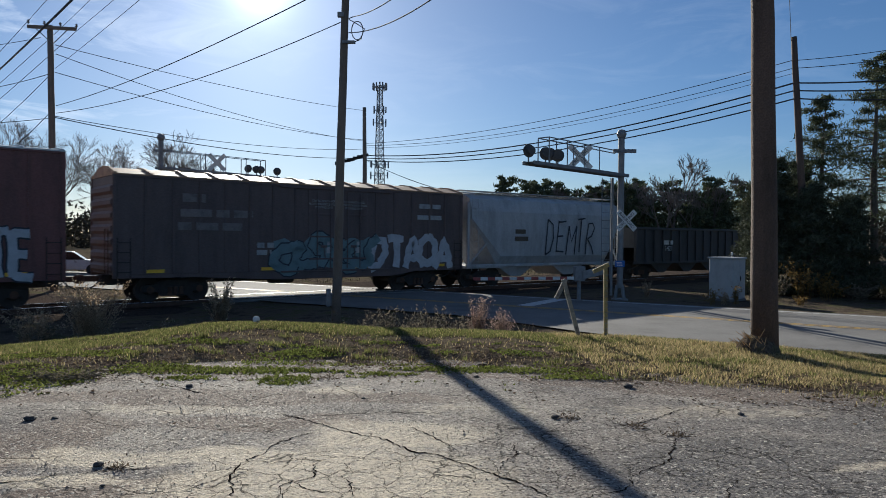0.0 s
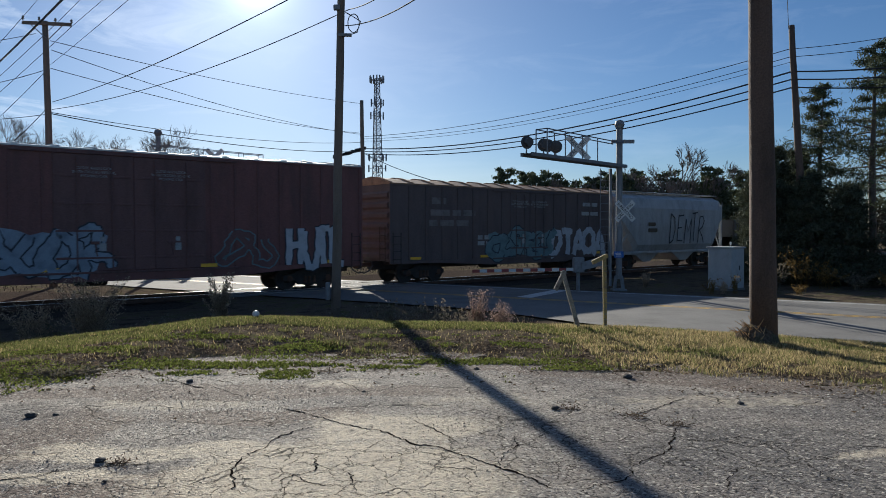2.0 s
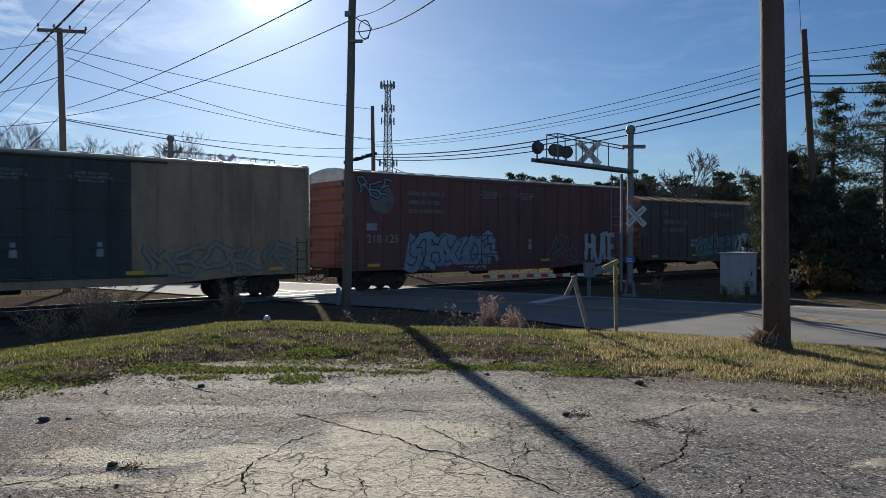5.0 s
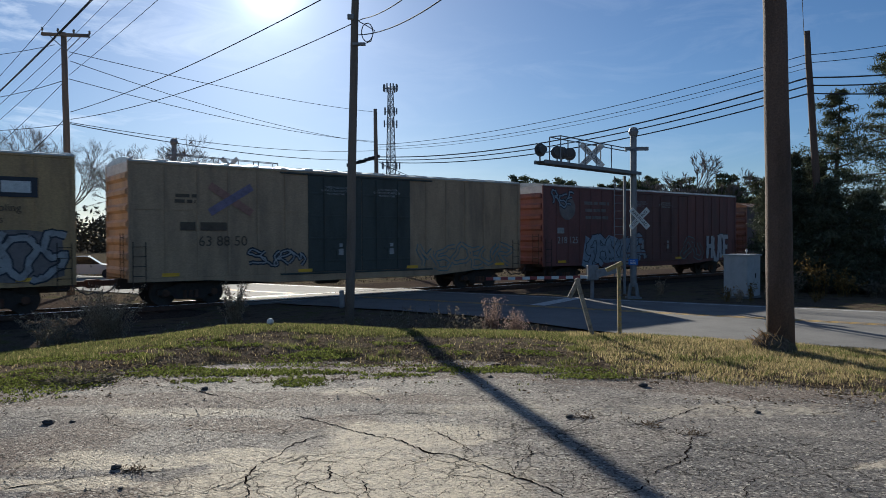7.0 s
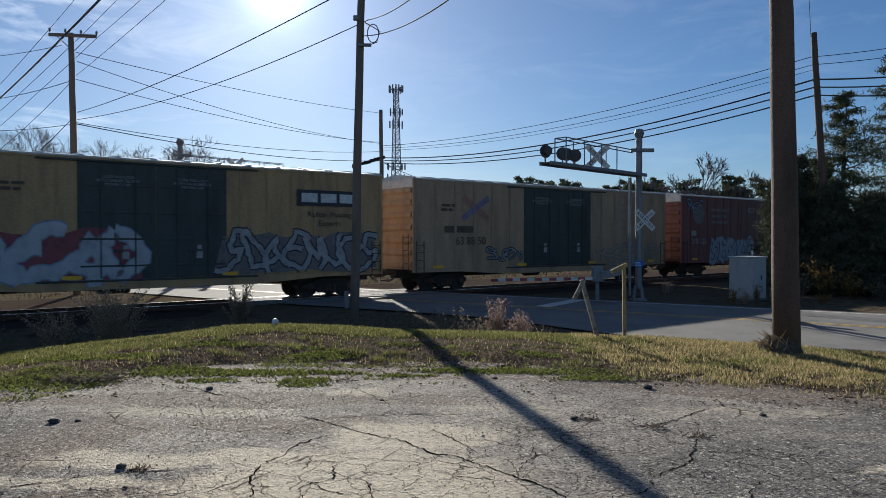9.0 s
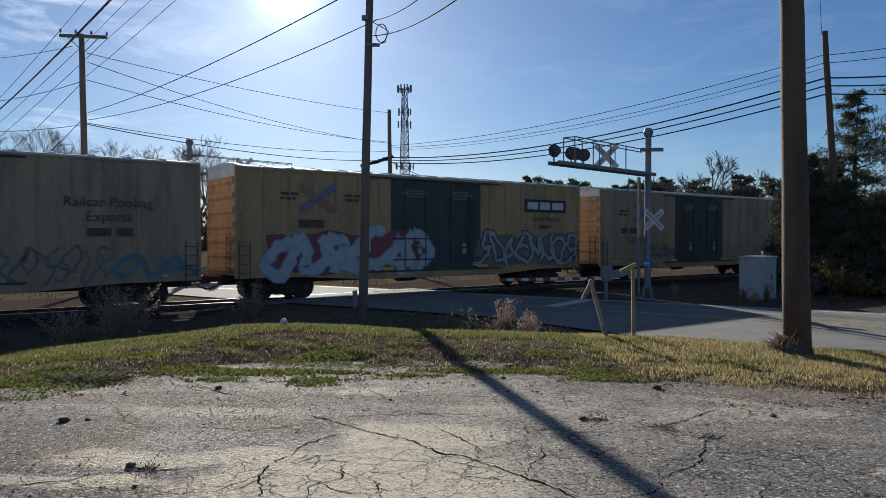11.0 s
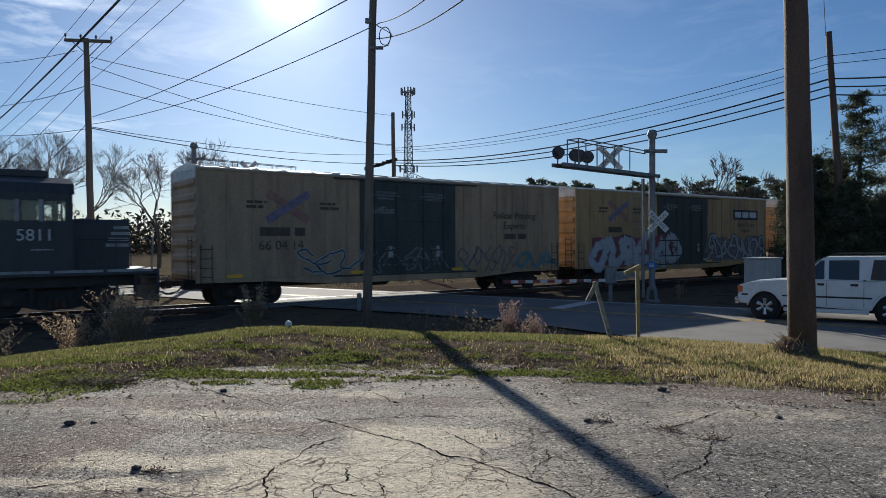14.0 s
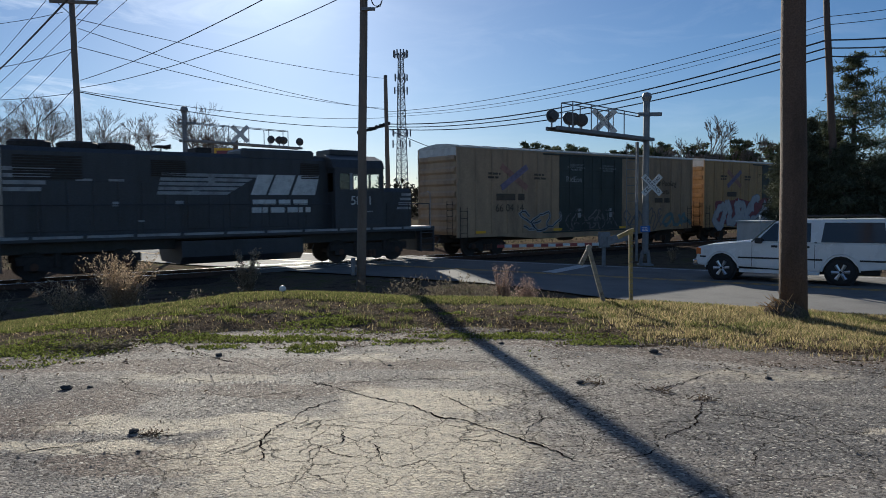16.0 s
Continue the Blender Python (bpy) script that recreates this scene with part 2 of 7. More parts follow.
def sheet(name, xs, ys, zf, material, keep=None, smooth_it=True):
    xs, ys = list(xs), list(ys)
    idx, verts, faces = {}, [], []
    for j, y in enumerate(ys):
        for i, x in enumerate(xs):
            verts.append((x, y, zf(x, y)))
    w = len(xs)
    for j in range(len(ys) - 1):
        for i in range(w - 1):
            if keep and not keep((xs[i] + xs[i + 1]) / 2, (ys[j] + ys[j + 1]) / 2):
                continue
            faces.append((j * w + i, j * w + i + 1, (j + 1) * w + i + 1, (j + 1) * w + i))
    me = bpy.data.meshes.new(name)
    me.from_pydata(verts, [], faces)
    me.materials.append(material)
    if smooth_it:
        me.polygons.foreach_set("use_smooth", [True] * len(me.polygons))
    return new(name, me)


def span(*stops):
    out = []
    for (a, step), (b, _) in zip(stops, stops[1:]):
        n = max(1, round((b - a) / step))
        out += [a + (b - a) * k / n for k in range(n)]
    return out + [stops[-1][0]]


M_soil = mat("soil", (0.145, 0.118, 0.090), 1.0, dark=(0.060, 0.049, 0.038), tint=(0.105, 0.112, 0.045), var=0.7, scale=1.7, fine=30, bump=1.0, bdist=0.06, spec=0.0)
M_asphalt = mat("road_asphalt", (0.185, 0.180, 0.172), 0.95, var=0.25, scale=0.7, fine=120, bump=0.35, spec=0.15)
M_white = mat("road_paint_white", (0.55, 0.55, 0.53), 0.7, var=0.35, scale=6)
M_yellow = mat("road_paint_yellow", (0.50, 0.30, 0.04), 0.7, var=0.35, scale=6)
M_rail = mat("rail_steel", (0.42, 0.40, 0.38), 0.28, metal=1.0, var=0.2, scale=8)
M_rust = mat("rusty_steel", (0.10, 0.055, 0.035), 0.8, var=0.4, scale=5)
M_ballast = mat("ballast", (0.085, 0.070, 0.060), 0.95, var=0.5, scale=14, fine=45, bump=1.0, bdist=0.05, spec=0.0)
M_tie = mat("creosoted_tie", (0.055, 0.043, 0.035), 0.95, var=0.4, scale=6, rnd=0.3, spec=0.05)

ground = sheet("ground", span((-900, 200), (-100, 15), (-30, 1.2), (-10, 0.3), (12, 1.2), (40, 15), (120, 200), (900, 1)), span((-200, 60), (-20, 5), (4, 0.5), (6, 0.2), (19, 0.8), (50, 10), (110, 120), (1500, 1)), lambda x, y: height(x, y) - 0.07 * (1 - smooth(lot_edge(x) + 0.1, lot_edge(x) + 1.0, y)), M_soil)
tagged(ground, "bare brown soil with a low grassy bank", "ground", kind="structure")

def lot_material():
    """Old parking lot asphalt: pale and dusty, alligator cracks, darker patches, sandy grit."""
    m = bpy.data.materials.new("old_lot_asphalt")
    m.use_nodes = True
    nt = m.node_tree
    ln = nt.links.new
    p = nt.nodes["Principled BSDF"]
    tc = nt.nodes.new("ShaderNodeTexCoord")

    def noi(scale, detail=5, rough=0.6, dist=0.0):
        n = nt.nodes.new("ShaderNodeTexNoise")
        n.inputs["Scale"].default_value, n.inputs["Detail"].default_value = scale, detail
        n.inputs["Roughness"].default_value, n.inputs["Distortion"].default_value = rough, dist
        ln(tc.outputs["Object"], n.inputs["Vector"])
        return n

    def ramp(src, a, b, lo=0.0, hi=1.0):
        r = nt.nodes.new("ShaderNodeMapRange")
        r.inputs["From Min"].default_value, r.inputs["From Max"].default_value = a, b
        r.inputs["To Min"].default_value, r.inputs["To Max"].default_value = lo, hi
        ln(src, r.inputs["Value"])
        return r.outputs["Result"]

    def mixc(fac, a, b, mode="MIX"):
        x = nt.nodes.new("ShaderNodeMix")
        x.data_type, x.blend_type = "RGBA", mode
        if isinstance(fac, float):
            x.inputs[0].default_value = fac
        else:
            ln(fac, x.inputs[0])
        for k, v in ((6, a), (7, b)):
            if isinstance(v, tuple):
                x.inputs[k].default_value = (*v, 1)
            else:
                ln(v, x.inputs[k])
        return x.outputs[2]

    def math2(op, a, b):
        x = nt.nodes.new("ShaderNodeMath")
        x.operation = op
        for k, v in ((0, a), (1, b)):
            if isinstance(v, float):
                x.inputs[k].default_value = v
            else:
                ln(v, x.inputs[k])
        return x.outputs["Value"]

    def laid(name):
        a = nt.nodes.new("ShaderNodeAttribute")
        a.attribute_name = name
        return a.outputs["Fac"]

    def edged(name, src, lo=0.42, hi=0.58, depth=0.7):
        """A laid patch whose rim is broken up by noise."""
        return ramp(math2("ADD", laid(name), math2("MULTIPLY", math2("SUBTRACT", src, 0.5), depth)), lo, hi)

    broad, mid, fine, grit = noi(0.42, 6, 0.62, 0.8), noi(1.9, 7, 0.7), noi(15, 6, 0.8), noi(60, 4, 0.7)
    col = mixc(ramp(broad.outputs["Fac"], 0.40, 0.60), (0.225, 0.204, 0.186), (0.400, 0.360, 0.305))
    col = mixc(ramp(mid.outputs["Fac"], 0.50, 0.64, 0, 0.70), col, (0.165, 0.140, 0.124))
    # brown silty dirt and darker grey asphalt
    col = mixc(math2("MULTIPLY", edged("dirt", mid.outputs["Fac"]), 0.80), col, (0.190, 0.146, 0.118))
    col = mixc(math2("MULTIPLY", edged("dark_grey", broad.outputs["Fac"], 0.30, 0.70), 0.75), col, (0.140, 0.135, 0.134))
    col = mixc(ramp(fine.outputs["Fac"], 0.52, 0.66, 0, 0.60), col, (0.46, 0.42, 0.35))
    col = mixc(ramp(fine.outputs["Fac"], 0.32, 0.45, 0.70, 0.0), col, (0.070, 0.062, 0.058))
    col = mixc(ramp(grit.outputs["Fac"], 0.36, 0.46, 0.85, 0.0), col, (0.045, 0.042, 0.040))
    # single stones of the aggregate, light and dark
    st = nt.nodes.new("ShaderNodeTexVoronoi")
    st.inputs["Scale"].default_value = 52
    ln(tc.outputs["Object"], st.inputs["Vector"])
    sep = nt.nodes.new("ShaderNodeSeparateColor")
    ln(st.outputs["Color"], sep.inputs["Color"])
    col = mixc(ramp(sep.outputs["Red"], 0.70, 0.95, 0, 0.85), col, (0.055, 0.049, 0.045))
    col = mixc(ramp(sep.outputs["Green"], 0.84, 1.0, 0, 0.80), col, (0.62, 0.58, 0.50))
    # pale dried silt, with the low sun's glare painted in, over the stones
    rim = math2("ADD", math2("MULTIPLY", mid.outputs["Fac"], 0.6), math2("MULTIPLY", noi(6, 6, 0.75).outputs["Fac"], 0.4))
    silt_glare = math2("MULTIPLY", edged("silt_glare", rim, 0.30, 0.72, 2.0), ramp(fine.outputs["Fac"], 0.38, 0.54, 0.25, 0.85))
    col = mixc(silt_glare, col, (0.650, 0.570, 0.435))
    # alligator cracks, only in worn areas
    warp = noi(5.0, 6, 0.7)
    add = nt.nodes.new("ShaderNodeVectorMath")
    add.operation = "MULTIPLY_ADD"
    ln(warp.outputs["Color"], add.inputs[0])
    add.inputs[1].default_value = (0.22, 0.22, 0)
    ln(tc.outputs["Object"], add.inputs[2])

    def cracks(scale, width):
        v = nt.nodes.new("ShaderNodeTexVoronoi")
        v.feature = "DISTANCE_TO_EDGE"
        v.inputs["Scale"].default_value = scale
        ln(add.outputs["Vector"], v.inputs["Vector"])
        return ramp(v.outputs["Distance"], 0.0, width, 1.0, 0.0)

    worn = noi(0.55, 4, 0.6, 0.3)
    small = math2("MULTIPLY", cracks(3.6, 0.014), edged("worn", worn.outputs["Fac"], 0.40, 0.60))
    large = math2("MULTIPLY", cracks(1.3, 0.011), ramp(mid.outputs["Fac"], 0.47, 0.56))
    crack = math2("MAXIMUM", small, large)
    col = mixc(crack, col, (0.022, 0.020, 0.018))
    ln(col, p.inputs["Base Color"])
    ln(ramp(sep.outputs["Blue"], 0.2, 1.0, 0.95, 0.70), p.inputs["Roughness"])
    p.inputs["Specular IOR Level"].default_value = 0.05
    h = math2("ADD", math2("MULTIPLY", fine.outputs["Fac"], 0.35), math2("MULTIPLY", grit.outputs["Fac"], 0.5))
    h = math2("SUBTRACT", h, math2("MULTIPLY", st.outputs["Distance"], 0.45))
    h = math2("SUBTRACT", h, math2("MULTIPLY", crack, 1.2))
    bp = nt.nodes.new("ShaderNodeBump")
    bp.inputs["Strength"].default_value, bp.inputs["Distance"].default_value = 1.0, 0.016
    ln(h, bp.inputs["Height"])
    ln(bp.outputs["Normal"], p.inputs["Normal"])
    return m


M_lot = lot_material()


def lot_z(x, y):
    return 0.006 * noise.noise((x * 0.8, y * 0.8, 2)) + 0.005 * noise.noise((x * 4, y * 4, 6)) + 0.004 * noise.noise((x * 11, y * 11, 3)) - 0.04 * smooth(lot_edge(x) - 0.6, lot_edge(x) + 0.6, y)


lot = sheet("pavement", span((-24, 0.6), (-7, 0.05), (7, 0.6), (26, 1)), span((-14, 0.8), (3.6, 0.05), (10.6, 1)), lot_z,
            M_lot, keep=lambda x, y: y < lot_edge(x) + 0.25 + 0.9 * noise.noise((x * 0.8, y * 0.8, 5)) + 0.4 * noise.noise((x * 3, y * 3, 9)))
# where silt and painted sun glare lie, asphalt is darker, dirt gathers and the surface has broken up: centre, half
# sizes, weight
STAINS = {
    "silt_glare": [(-0.60, 4.55, 1.15, 0.85, 1.0), (-0.25, 5.75, 0.75, 0.45, 1.0), (-1.6, 5.12, 1.3, 0.22, 1.0), (-2.6, 4.66, 0.8, 0.12, 1.0), (-2.2, 6.55, 1.0, 0.22, 0.55), (-0.9, 7.4, 0.4, 0.25, 0.6), (2.6, 6.5, 1.3, 0.35, 0.45), (0.5, 6.6, 0.7, 0.35, 0.45), (3.3, 4.9, 0.5, 0.12, 0.6)],
    "dark_grey": [(2.9, 4.9, 1.5, 0.85, 0.9), (1.75, 6.55, 0.45, 0.22, 1.0), (-3.9, 5.9, 0.9, 0.7, 0.7), (3.9, 6.2, 1.2, 0.8, 0.6), (1.2, 4.0, 1.5, 0.5, 0.5)],
    "dirt": [(-1.8, 4.42, 0.75, 0.30, 1.0), (-3.2, 5.6, 1.0, 0.9, 0.7), (-1.4, 6.1, 1.2, 0.28, 0.75), (-2.5, 7.05, 3.0, 0.35, 0.9)],
    "worn": [(-0.65, 4.6, 1.2, 0.75, 1.0), (0.7, 5.2, 0.7, 0.8, 0.75), (2.3, 4.9, 0.9, 0.6, 0.7), (1.3, 5.9, 1.2, 0.4, 0.55), (-3.0, 4.4, 0.7, 0.4, 0.6), (-1.2, 5.9, 0.6, 0.3, 0.5)],
}
for stain, spots in STAINS.items():
    att = lot.data.attributes.new(stain, "FLOAT", "POINT")
    vals = []
    for v in lot.data.vertices:
        x, y = v.co.x, v.co.y
        wx, wy = x + 0.25 * noise.noise((x * 1.7, y * 1.7, 21)), y + 0.18 * noise.noise((x * 1.7, y * 1.7, 33))
        q = max(k * smooth(1.55, 0.45, math.hypot((wx - cx) / hx, (wy - cy) / hy)) for cx, cy, hx, hy, k in spots)
        if stain == "dirt":
            q = max(q, 1.0 * smooth(-1.5, -0.3, y - lot_edge(x)))
        vals.append(q)
    att.data.foreach_set("value", vals)
tagged(lot, "cracked weathered grey asphalt of an old parking lot", "pavement", kind="structure")


def strip(name, a0, a1, c0, c1, z, material, label, step=2.0, kind="structure", wob=0.0, narrow=0.0):
    """A strip of the road: a along it, c across it."""
    bm = nbm()
    n = max(1, round(abs(a1 - a0) / step))
    rows = []
    for k in range(n + 1):
        a = a0 + (a1 - a0) * k / n
        o = wob * noise.noise((a * 0.7, c0, 3)) + narrow * smooth(4, 12, a)
        rows.append([bm.verts.new(RD * a + RN * c + Vector((0, 0, z))) for c in (c0 + o, c1)])
    for r, q in zip(rows, rows[1:]):
        bm.faces.new((r[0], r[1], q[1], q[0]))
    ob = new(name, finish(name, bm, material))
    return tagged(ob, label, "road", kind=kind)


strip("road", -160, 130, 17.3, 27.4, ROAD_Z, M_asphalt, "grey two-lane asphalt road crossing the track", 1.5, wob=0.25, narrow=2.1)
for c in (22.95, 23.22):
    strip("trim_yellow_line", -160, 130, c, c + 0.11, ROAD_Z + 0.004, M_yellow, "faded double yellow centre line on the road", 4)
strip("trim_edge_line", -160, 130, 26.9, 27.02, ROAD_Z + 0.004, M_white, "worn white edge line on the road", 4)
strip("trim_stop_line", 10.6, 11.2, 23.5, 26.9, ROAD_Z + 0.004, M_white, "white stop line before the crossing", 4)


def rail_track():
    base = TN * TRACK + Vector((0, 0, RAIL_Z))
    frame_m = Matrix.Translation(base) @ Matrix.Rotation(TA, 4, "Z")
    bed = nbm()
    prism_x(bed, [(-3.6, -0.5), (-1.9, -0.19), (1.9, -0.19), (4.2, -0.15), (7.0, -0.13), (7.8, -0.5)], -150, 260)
    ob = new("ballast_bed", finish("ballast_bed", bed, M_ballast))
    ob.matrix_basis = frame_m
    tagged(ob, "grey crushed stone ballast under the track", "ballast", kind="stuff")
    track = thing("railway_track", "steel rails on dark wooden ties in ballast", "track", frame_m, kind="structure")
    for y in (-0.755, 0.755):
        bm = nbm()
        prism_x(bm, [(y - 0.036, -0.010), (y + 0.036, -0.010), (y + 0.036, -0.04), (y + 0.009, -0.055), (y + 0.009, -0.15), (y + 0.07, -0.17), (y + 0.07, -0.18), (y - 0.07, -0.18), (y - 0.07, -0.17), (y - 0.009, -0.15), (y - 0.009, -0.055), (y - 0.036, -0.04)], -150, 260)
        rail = part("rail", bm, M_rust, track, "rusty steel rail with a worn head")
        bm = nbm()
        prism_x(bm, [(y - 0.034, -0.010), (y - 0.030, 0), (y + 0.030, 0), (y + 0.034, -0.010)], -150, 260)
        part("railhead", bm, M_rail, rail, "shiny worn running surface")
    tie = nbm()
    bx(tie, -0.115, 0.115, -1.3, 1.3, -0.36, -0.165, 0.012)
    me = finish("tie", tie, M_tie)
    for k in range(300):
        s = -45 + k * 0.52
        part("tie", me, M_tie, track, at=pose(s, random.uniform(-0.04, 0.04), random.uniform(-0.012, 0.0), 0, 0, random.uniform(-1, 1)))
    # planked crossing panels between and beside the rails
    for y0, y1 in ((-1.5, -0.80), (-0.66, 0.66), (0.80, 1.5)):
        bm = nbm()
        bx(bm, 10.3, 19.6, y0, y1, -0.17, -0.012, 0.01)
        part("crossing_panel", bm, M_asphalt, track, "worn asphalt crossing panel")
    return track


rail_track()

# ---- train ----
RUN = [(0.0, -39.89), (0.5, -37.06), (1.0, -34.22), (1.5, -31.38), (2.0, -28.54), (2.5, -25.7), (3.0, -22.86), (3.5, -20.02), (4.0, -17.17), (4.5, -14.32), (5.0, -11.47), (5.5, -8.61), (6.0, -5.74), (6.5, -2.87), (7.0, 0.0), (7.5, 2.88), (8.0, 5.77), (8.5, 8.67), (9.0, 11.58), (9.5, 14.5), (10.0, 17.43), (10.5, 20.37), (11.0, 23.32), (11.5, 26.28), (12.0, 29.25), (12.5, 32.24), (13.0, 35.23), (13.5, 38.24), (14.0, 41.25), (14.5, 44.27), (15.0, 47.29), (15.5, 50.31), (16.0, 53.34)]
CARS, WHEELS = [], []
WHEEL_R = 0.457


def car_pose(s):
    return Matrix.Translation(TN * TRACK + TD * s + Vector((0, 0, RAIL_Z))) @ Matrix.Rotation(TA, 4, "Z")


def car_paint(name, base, **k):
    return mat(name, base, k.pop("rough", 0.62), var=k.pop("var", 0.3), scale=k.pop("scale", 1.6), fine=24, bump=0.12, streak=1, **k)


M_ygold = car_paint("faded_yellow_paint", (0.46, 0.300, 0.138), dark=(0.32, 0.205, 0.108))
M_ygold2 = car_paint("dusty_yellow_paint", (0.41, 0.288, 0.175), dark=(0.28, 0.197, 0.127))
M_door = car_paint("dark_green_door_paint", (0.060, 0.068, 0.060), var=0.35)
M_oxide = car_paint("oxide_red_paint", (0.18, 0.075, 0.066), dark=(0.12, 0.058, 0.052))
M_oxdoor = car_paint("oxide_door_paint", (0.155, 0.078, 0.070), var=0.3)
M_brown = car_paint("dark_brown_paint", (0.12, 0.088, 0.082), dark=(0.085, 0.063, 0.06))
M_hop = car_paint("light_grey_car_paint", (0.42, 0.43, 0.44), dark=(0.30, 0.30, 0.305))
M_coal = car_paint("sooty_black_paint", (0.055, 0.056, 0.06), var=0.4)
M_loco = car_paint("locomotive_black_paint", (0.050, 0.052, 0.057), rough=0.5, var=0.35)
M_galv = mat("galvanised_roof", (0.48, 0.48, 0.47), 0.42, metal=0.7, var=0.3, scale=2.0, fine=20)
M_orangeroof = mat("orange_brown_roof", (0.33, 0.19, 0.10), 0.6, var=0.4, scale=2.0, fine=20)
M_under = mat("grimy_running_gear", (0.045, 0.038, 0.034), 0.85, var=0.4, scale=7)
M_tread = mat("wheel_tread_steel", (0.060, 0.052, 0.047), 0.75, metal=0.2, var=0.3, scale=10)
M_wht = mat("white_stencil_paint", (0.66, 0.66, 0.64), 0.7, var=0.25, scale=5)
M_lett = mat("dull_white_lettering", (0.36, 0.36, 0.36), 0.75, var=0.35, scale=3)
M_dim = mat("faded_lettering", (0.20, 0.175, 0.17), 0.8, var=0.35, scale=3)
M_dklett = mat("dark_lettering", (0.11, 0.085, 0.06), 0.75, var=0.3, scale=3)
M_gwhite = mat("spray_white", (0.46, 0.47, 0.50), 0.6, var=0.2, scale=3)
M_gblue = mat("spray_pale_blue", (0.26, 0.31, 0.375), 0.6, var=0.35, scale=2)
M_gteal = mat("spray_teal", (0.15, 0.22, 0.235), 0.6, var=0.35, scale=2)
M_gdark = mat("spray_dark", (0.035, 0.038, 0.05), 0.6, var=0.3, scale=3)
M_gred = mat("spray_maroon", (0.24, 0.07, 0.08), 0.6, var=0.3, scale=3)
M_xblue = mat("emblem_blue", (0.22, 0.185, 0.27), 0.6, var=0.3, scale=4)
M_xred = mat("emblem_red", (0.36, 0.19, 0.145), 0.6, var=0.3, scale=4)
M_refl = mat("yellow_reflector_strip", (0.80, 0.46, 0.03), 0.4, var=0.15, scale=8)
M_band = mat("white_end_band", (0.60, 0.60, 0.58), 0.6, var=0.25, scale=3)
M_glass = bpy.data.materials.new("window_glass")
M_glass.use_nodes = True
M_glass.node_tree.nodes["Principled BSDF"].inputs["Transmission Weight"].default_value = 1.0
M_glass.node_tree.nodes["Principled BSDF"].inputs["Roughness"].default_value = 0.02
M_glass.node_tree.nodes["Principled BSDF"].inputs["Base Color"].default_value = (0.75, 0.8, 0.8, 1)
M_dglass = mat("dark_tinted_glass", (0.012, 0.014, 0.016), 0.06, var=0.1, scale=3, bump=0, spec=0.8)

TREAD = nbm()
turned(TREAD, [(0.09, -0.80), (0.16, -0.80), (0.20, -0.75), (0.40, -0.74), (0.457, -0.745), (0.457, -0.66), (0.485, -0.65), (0.485, -0.62), (0.40, -0.63), (0.20, -0.66), (0.10, -0.66), (0.085, -0.6), (0.085, 0.6), (0.10, 0.66), (0.20, 0.66), (0.40, 0.63), (0.485, 0.62), (0.485, 0.65), (0.457, 0.66), (0.457, 0.745), (0.40, 0.74), (0.20, 0.75), (0.16, 0.80), (0.09, 0.80)], 24)
for a in range(4):
    c, s = math.cos(a * math.pi / 2 + 0.4), math.sin(a * math.pi / 2 + 0.4)
    tube(TREAD, [(0.3 * c, -0.755, 0.3 * s), (0.3 * c, -0.735, 0.3 * s)], 0.05, 8)
WHEEL_ME = finish("wheelset", TREAD, M_tread)


def truck(parent, x, base=1.75, radius=0.457, wide=0.98):
    """A two-axle bogie: cast side frames, bolster, springs and wheelsets."""
    bo = nbm()
    bx(bo, -0.2, 0.2, -1.0, 1.0, 0.42, 0.70, 0.03)
    tr = part("truck", bo, M_under, parent, "grimy two-axle truck", at=pose(x, 0, 0))
    h = base / 2
    for y in (-wide, wide):
        f = nbm()
        prism(f, [(-h - 0.30, 0.40), (-h - 0.30, 0.58), (-h + 0.15, 0.66), (-0.42, 0.80), (0.42, 0.80), (h - 0.15, 0.66), (h + 0.30, 0.58), (h + 0.30, 0.40), (h - 0.22, 0.38), (0.50, 0.22), (-0.50, 0.22), (-h + 0.22, 0.38)], y - 0.07, y + 0.07)
        part("side_frame", f, M_under, tr)
        sp = nbm()
        for k in (-0.2, 0.0, 0.2):
            tube(sp, [(k, y * 1.06, 0.27), (k, y * 1.06, 0.55)], 0.08, 8)
        part("spring", sp, M_rust, tr)
        for k in (-h, h):
            j = nbm()
            turned(j, [(0.05, -0.09), (0.13, -0.08), (0.13, 0.06), (0.10, 0.08)], 12, at=(k, y, radius))
            part("bearing_cap", j, M_rust, tr)
    for k in (-h, h):
        w = part("wheelset", WHEEL_ME, M_tread, tr, "steel wheels on an axle", at=pose(k, 0, radius))
        WHEELS.append((w, (k, 0, radius)))
    return tr


def coupler(parent, x, sign):
    bm = nbm()
    bx(bm, *sorted((x, x + sign * 0.62)), -0.09, 0.09, 0.76, 0.95, 0.02)
    bx(bm, *sorted((x + sign * 0.55, x + sign * 0.82)), -0.17, 0.14, 0.70, 1.0, 0.05)
    part("coupler", bm, M_rust, parent, "rusty knuckle coupler")
    bm = nbm()
    tube(bm, [(x + sign * 0.1, -0.35, 0.85), (x + sign * 0.3, -0.38, 0.62), (x + sign * 0.55, -0.36, 0.50), (x + sign * 0.8, -0.33, 0.56)], 0.03, 6)
    part("brake_hose", bm, M_coal, parent)


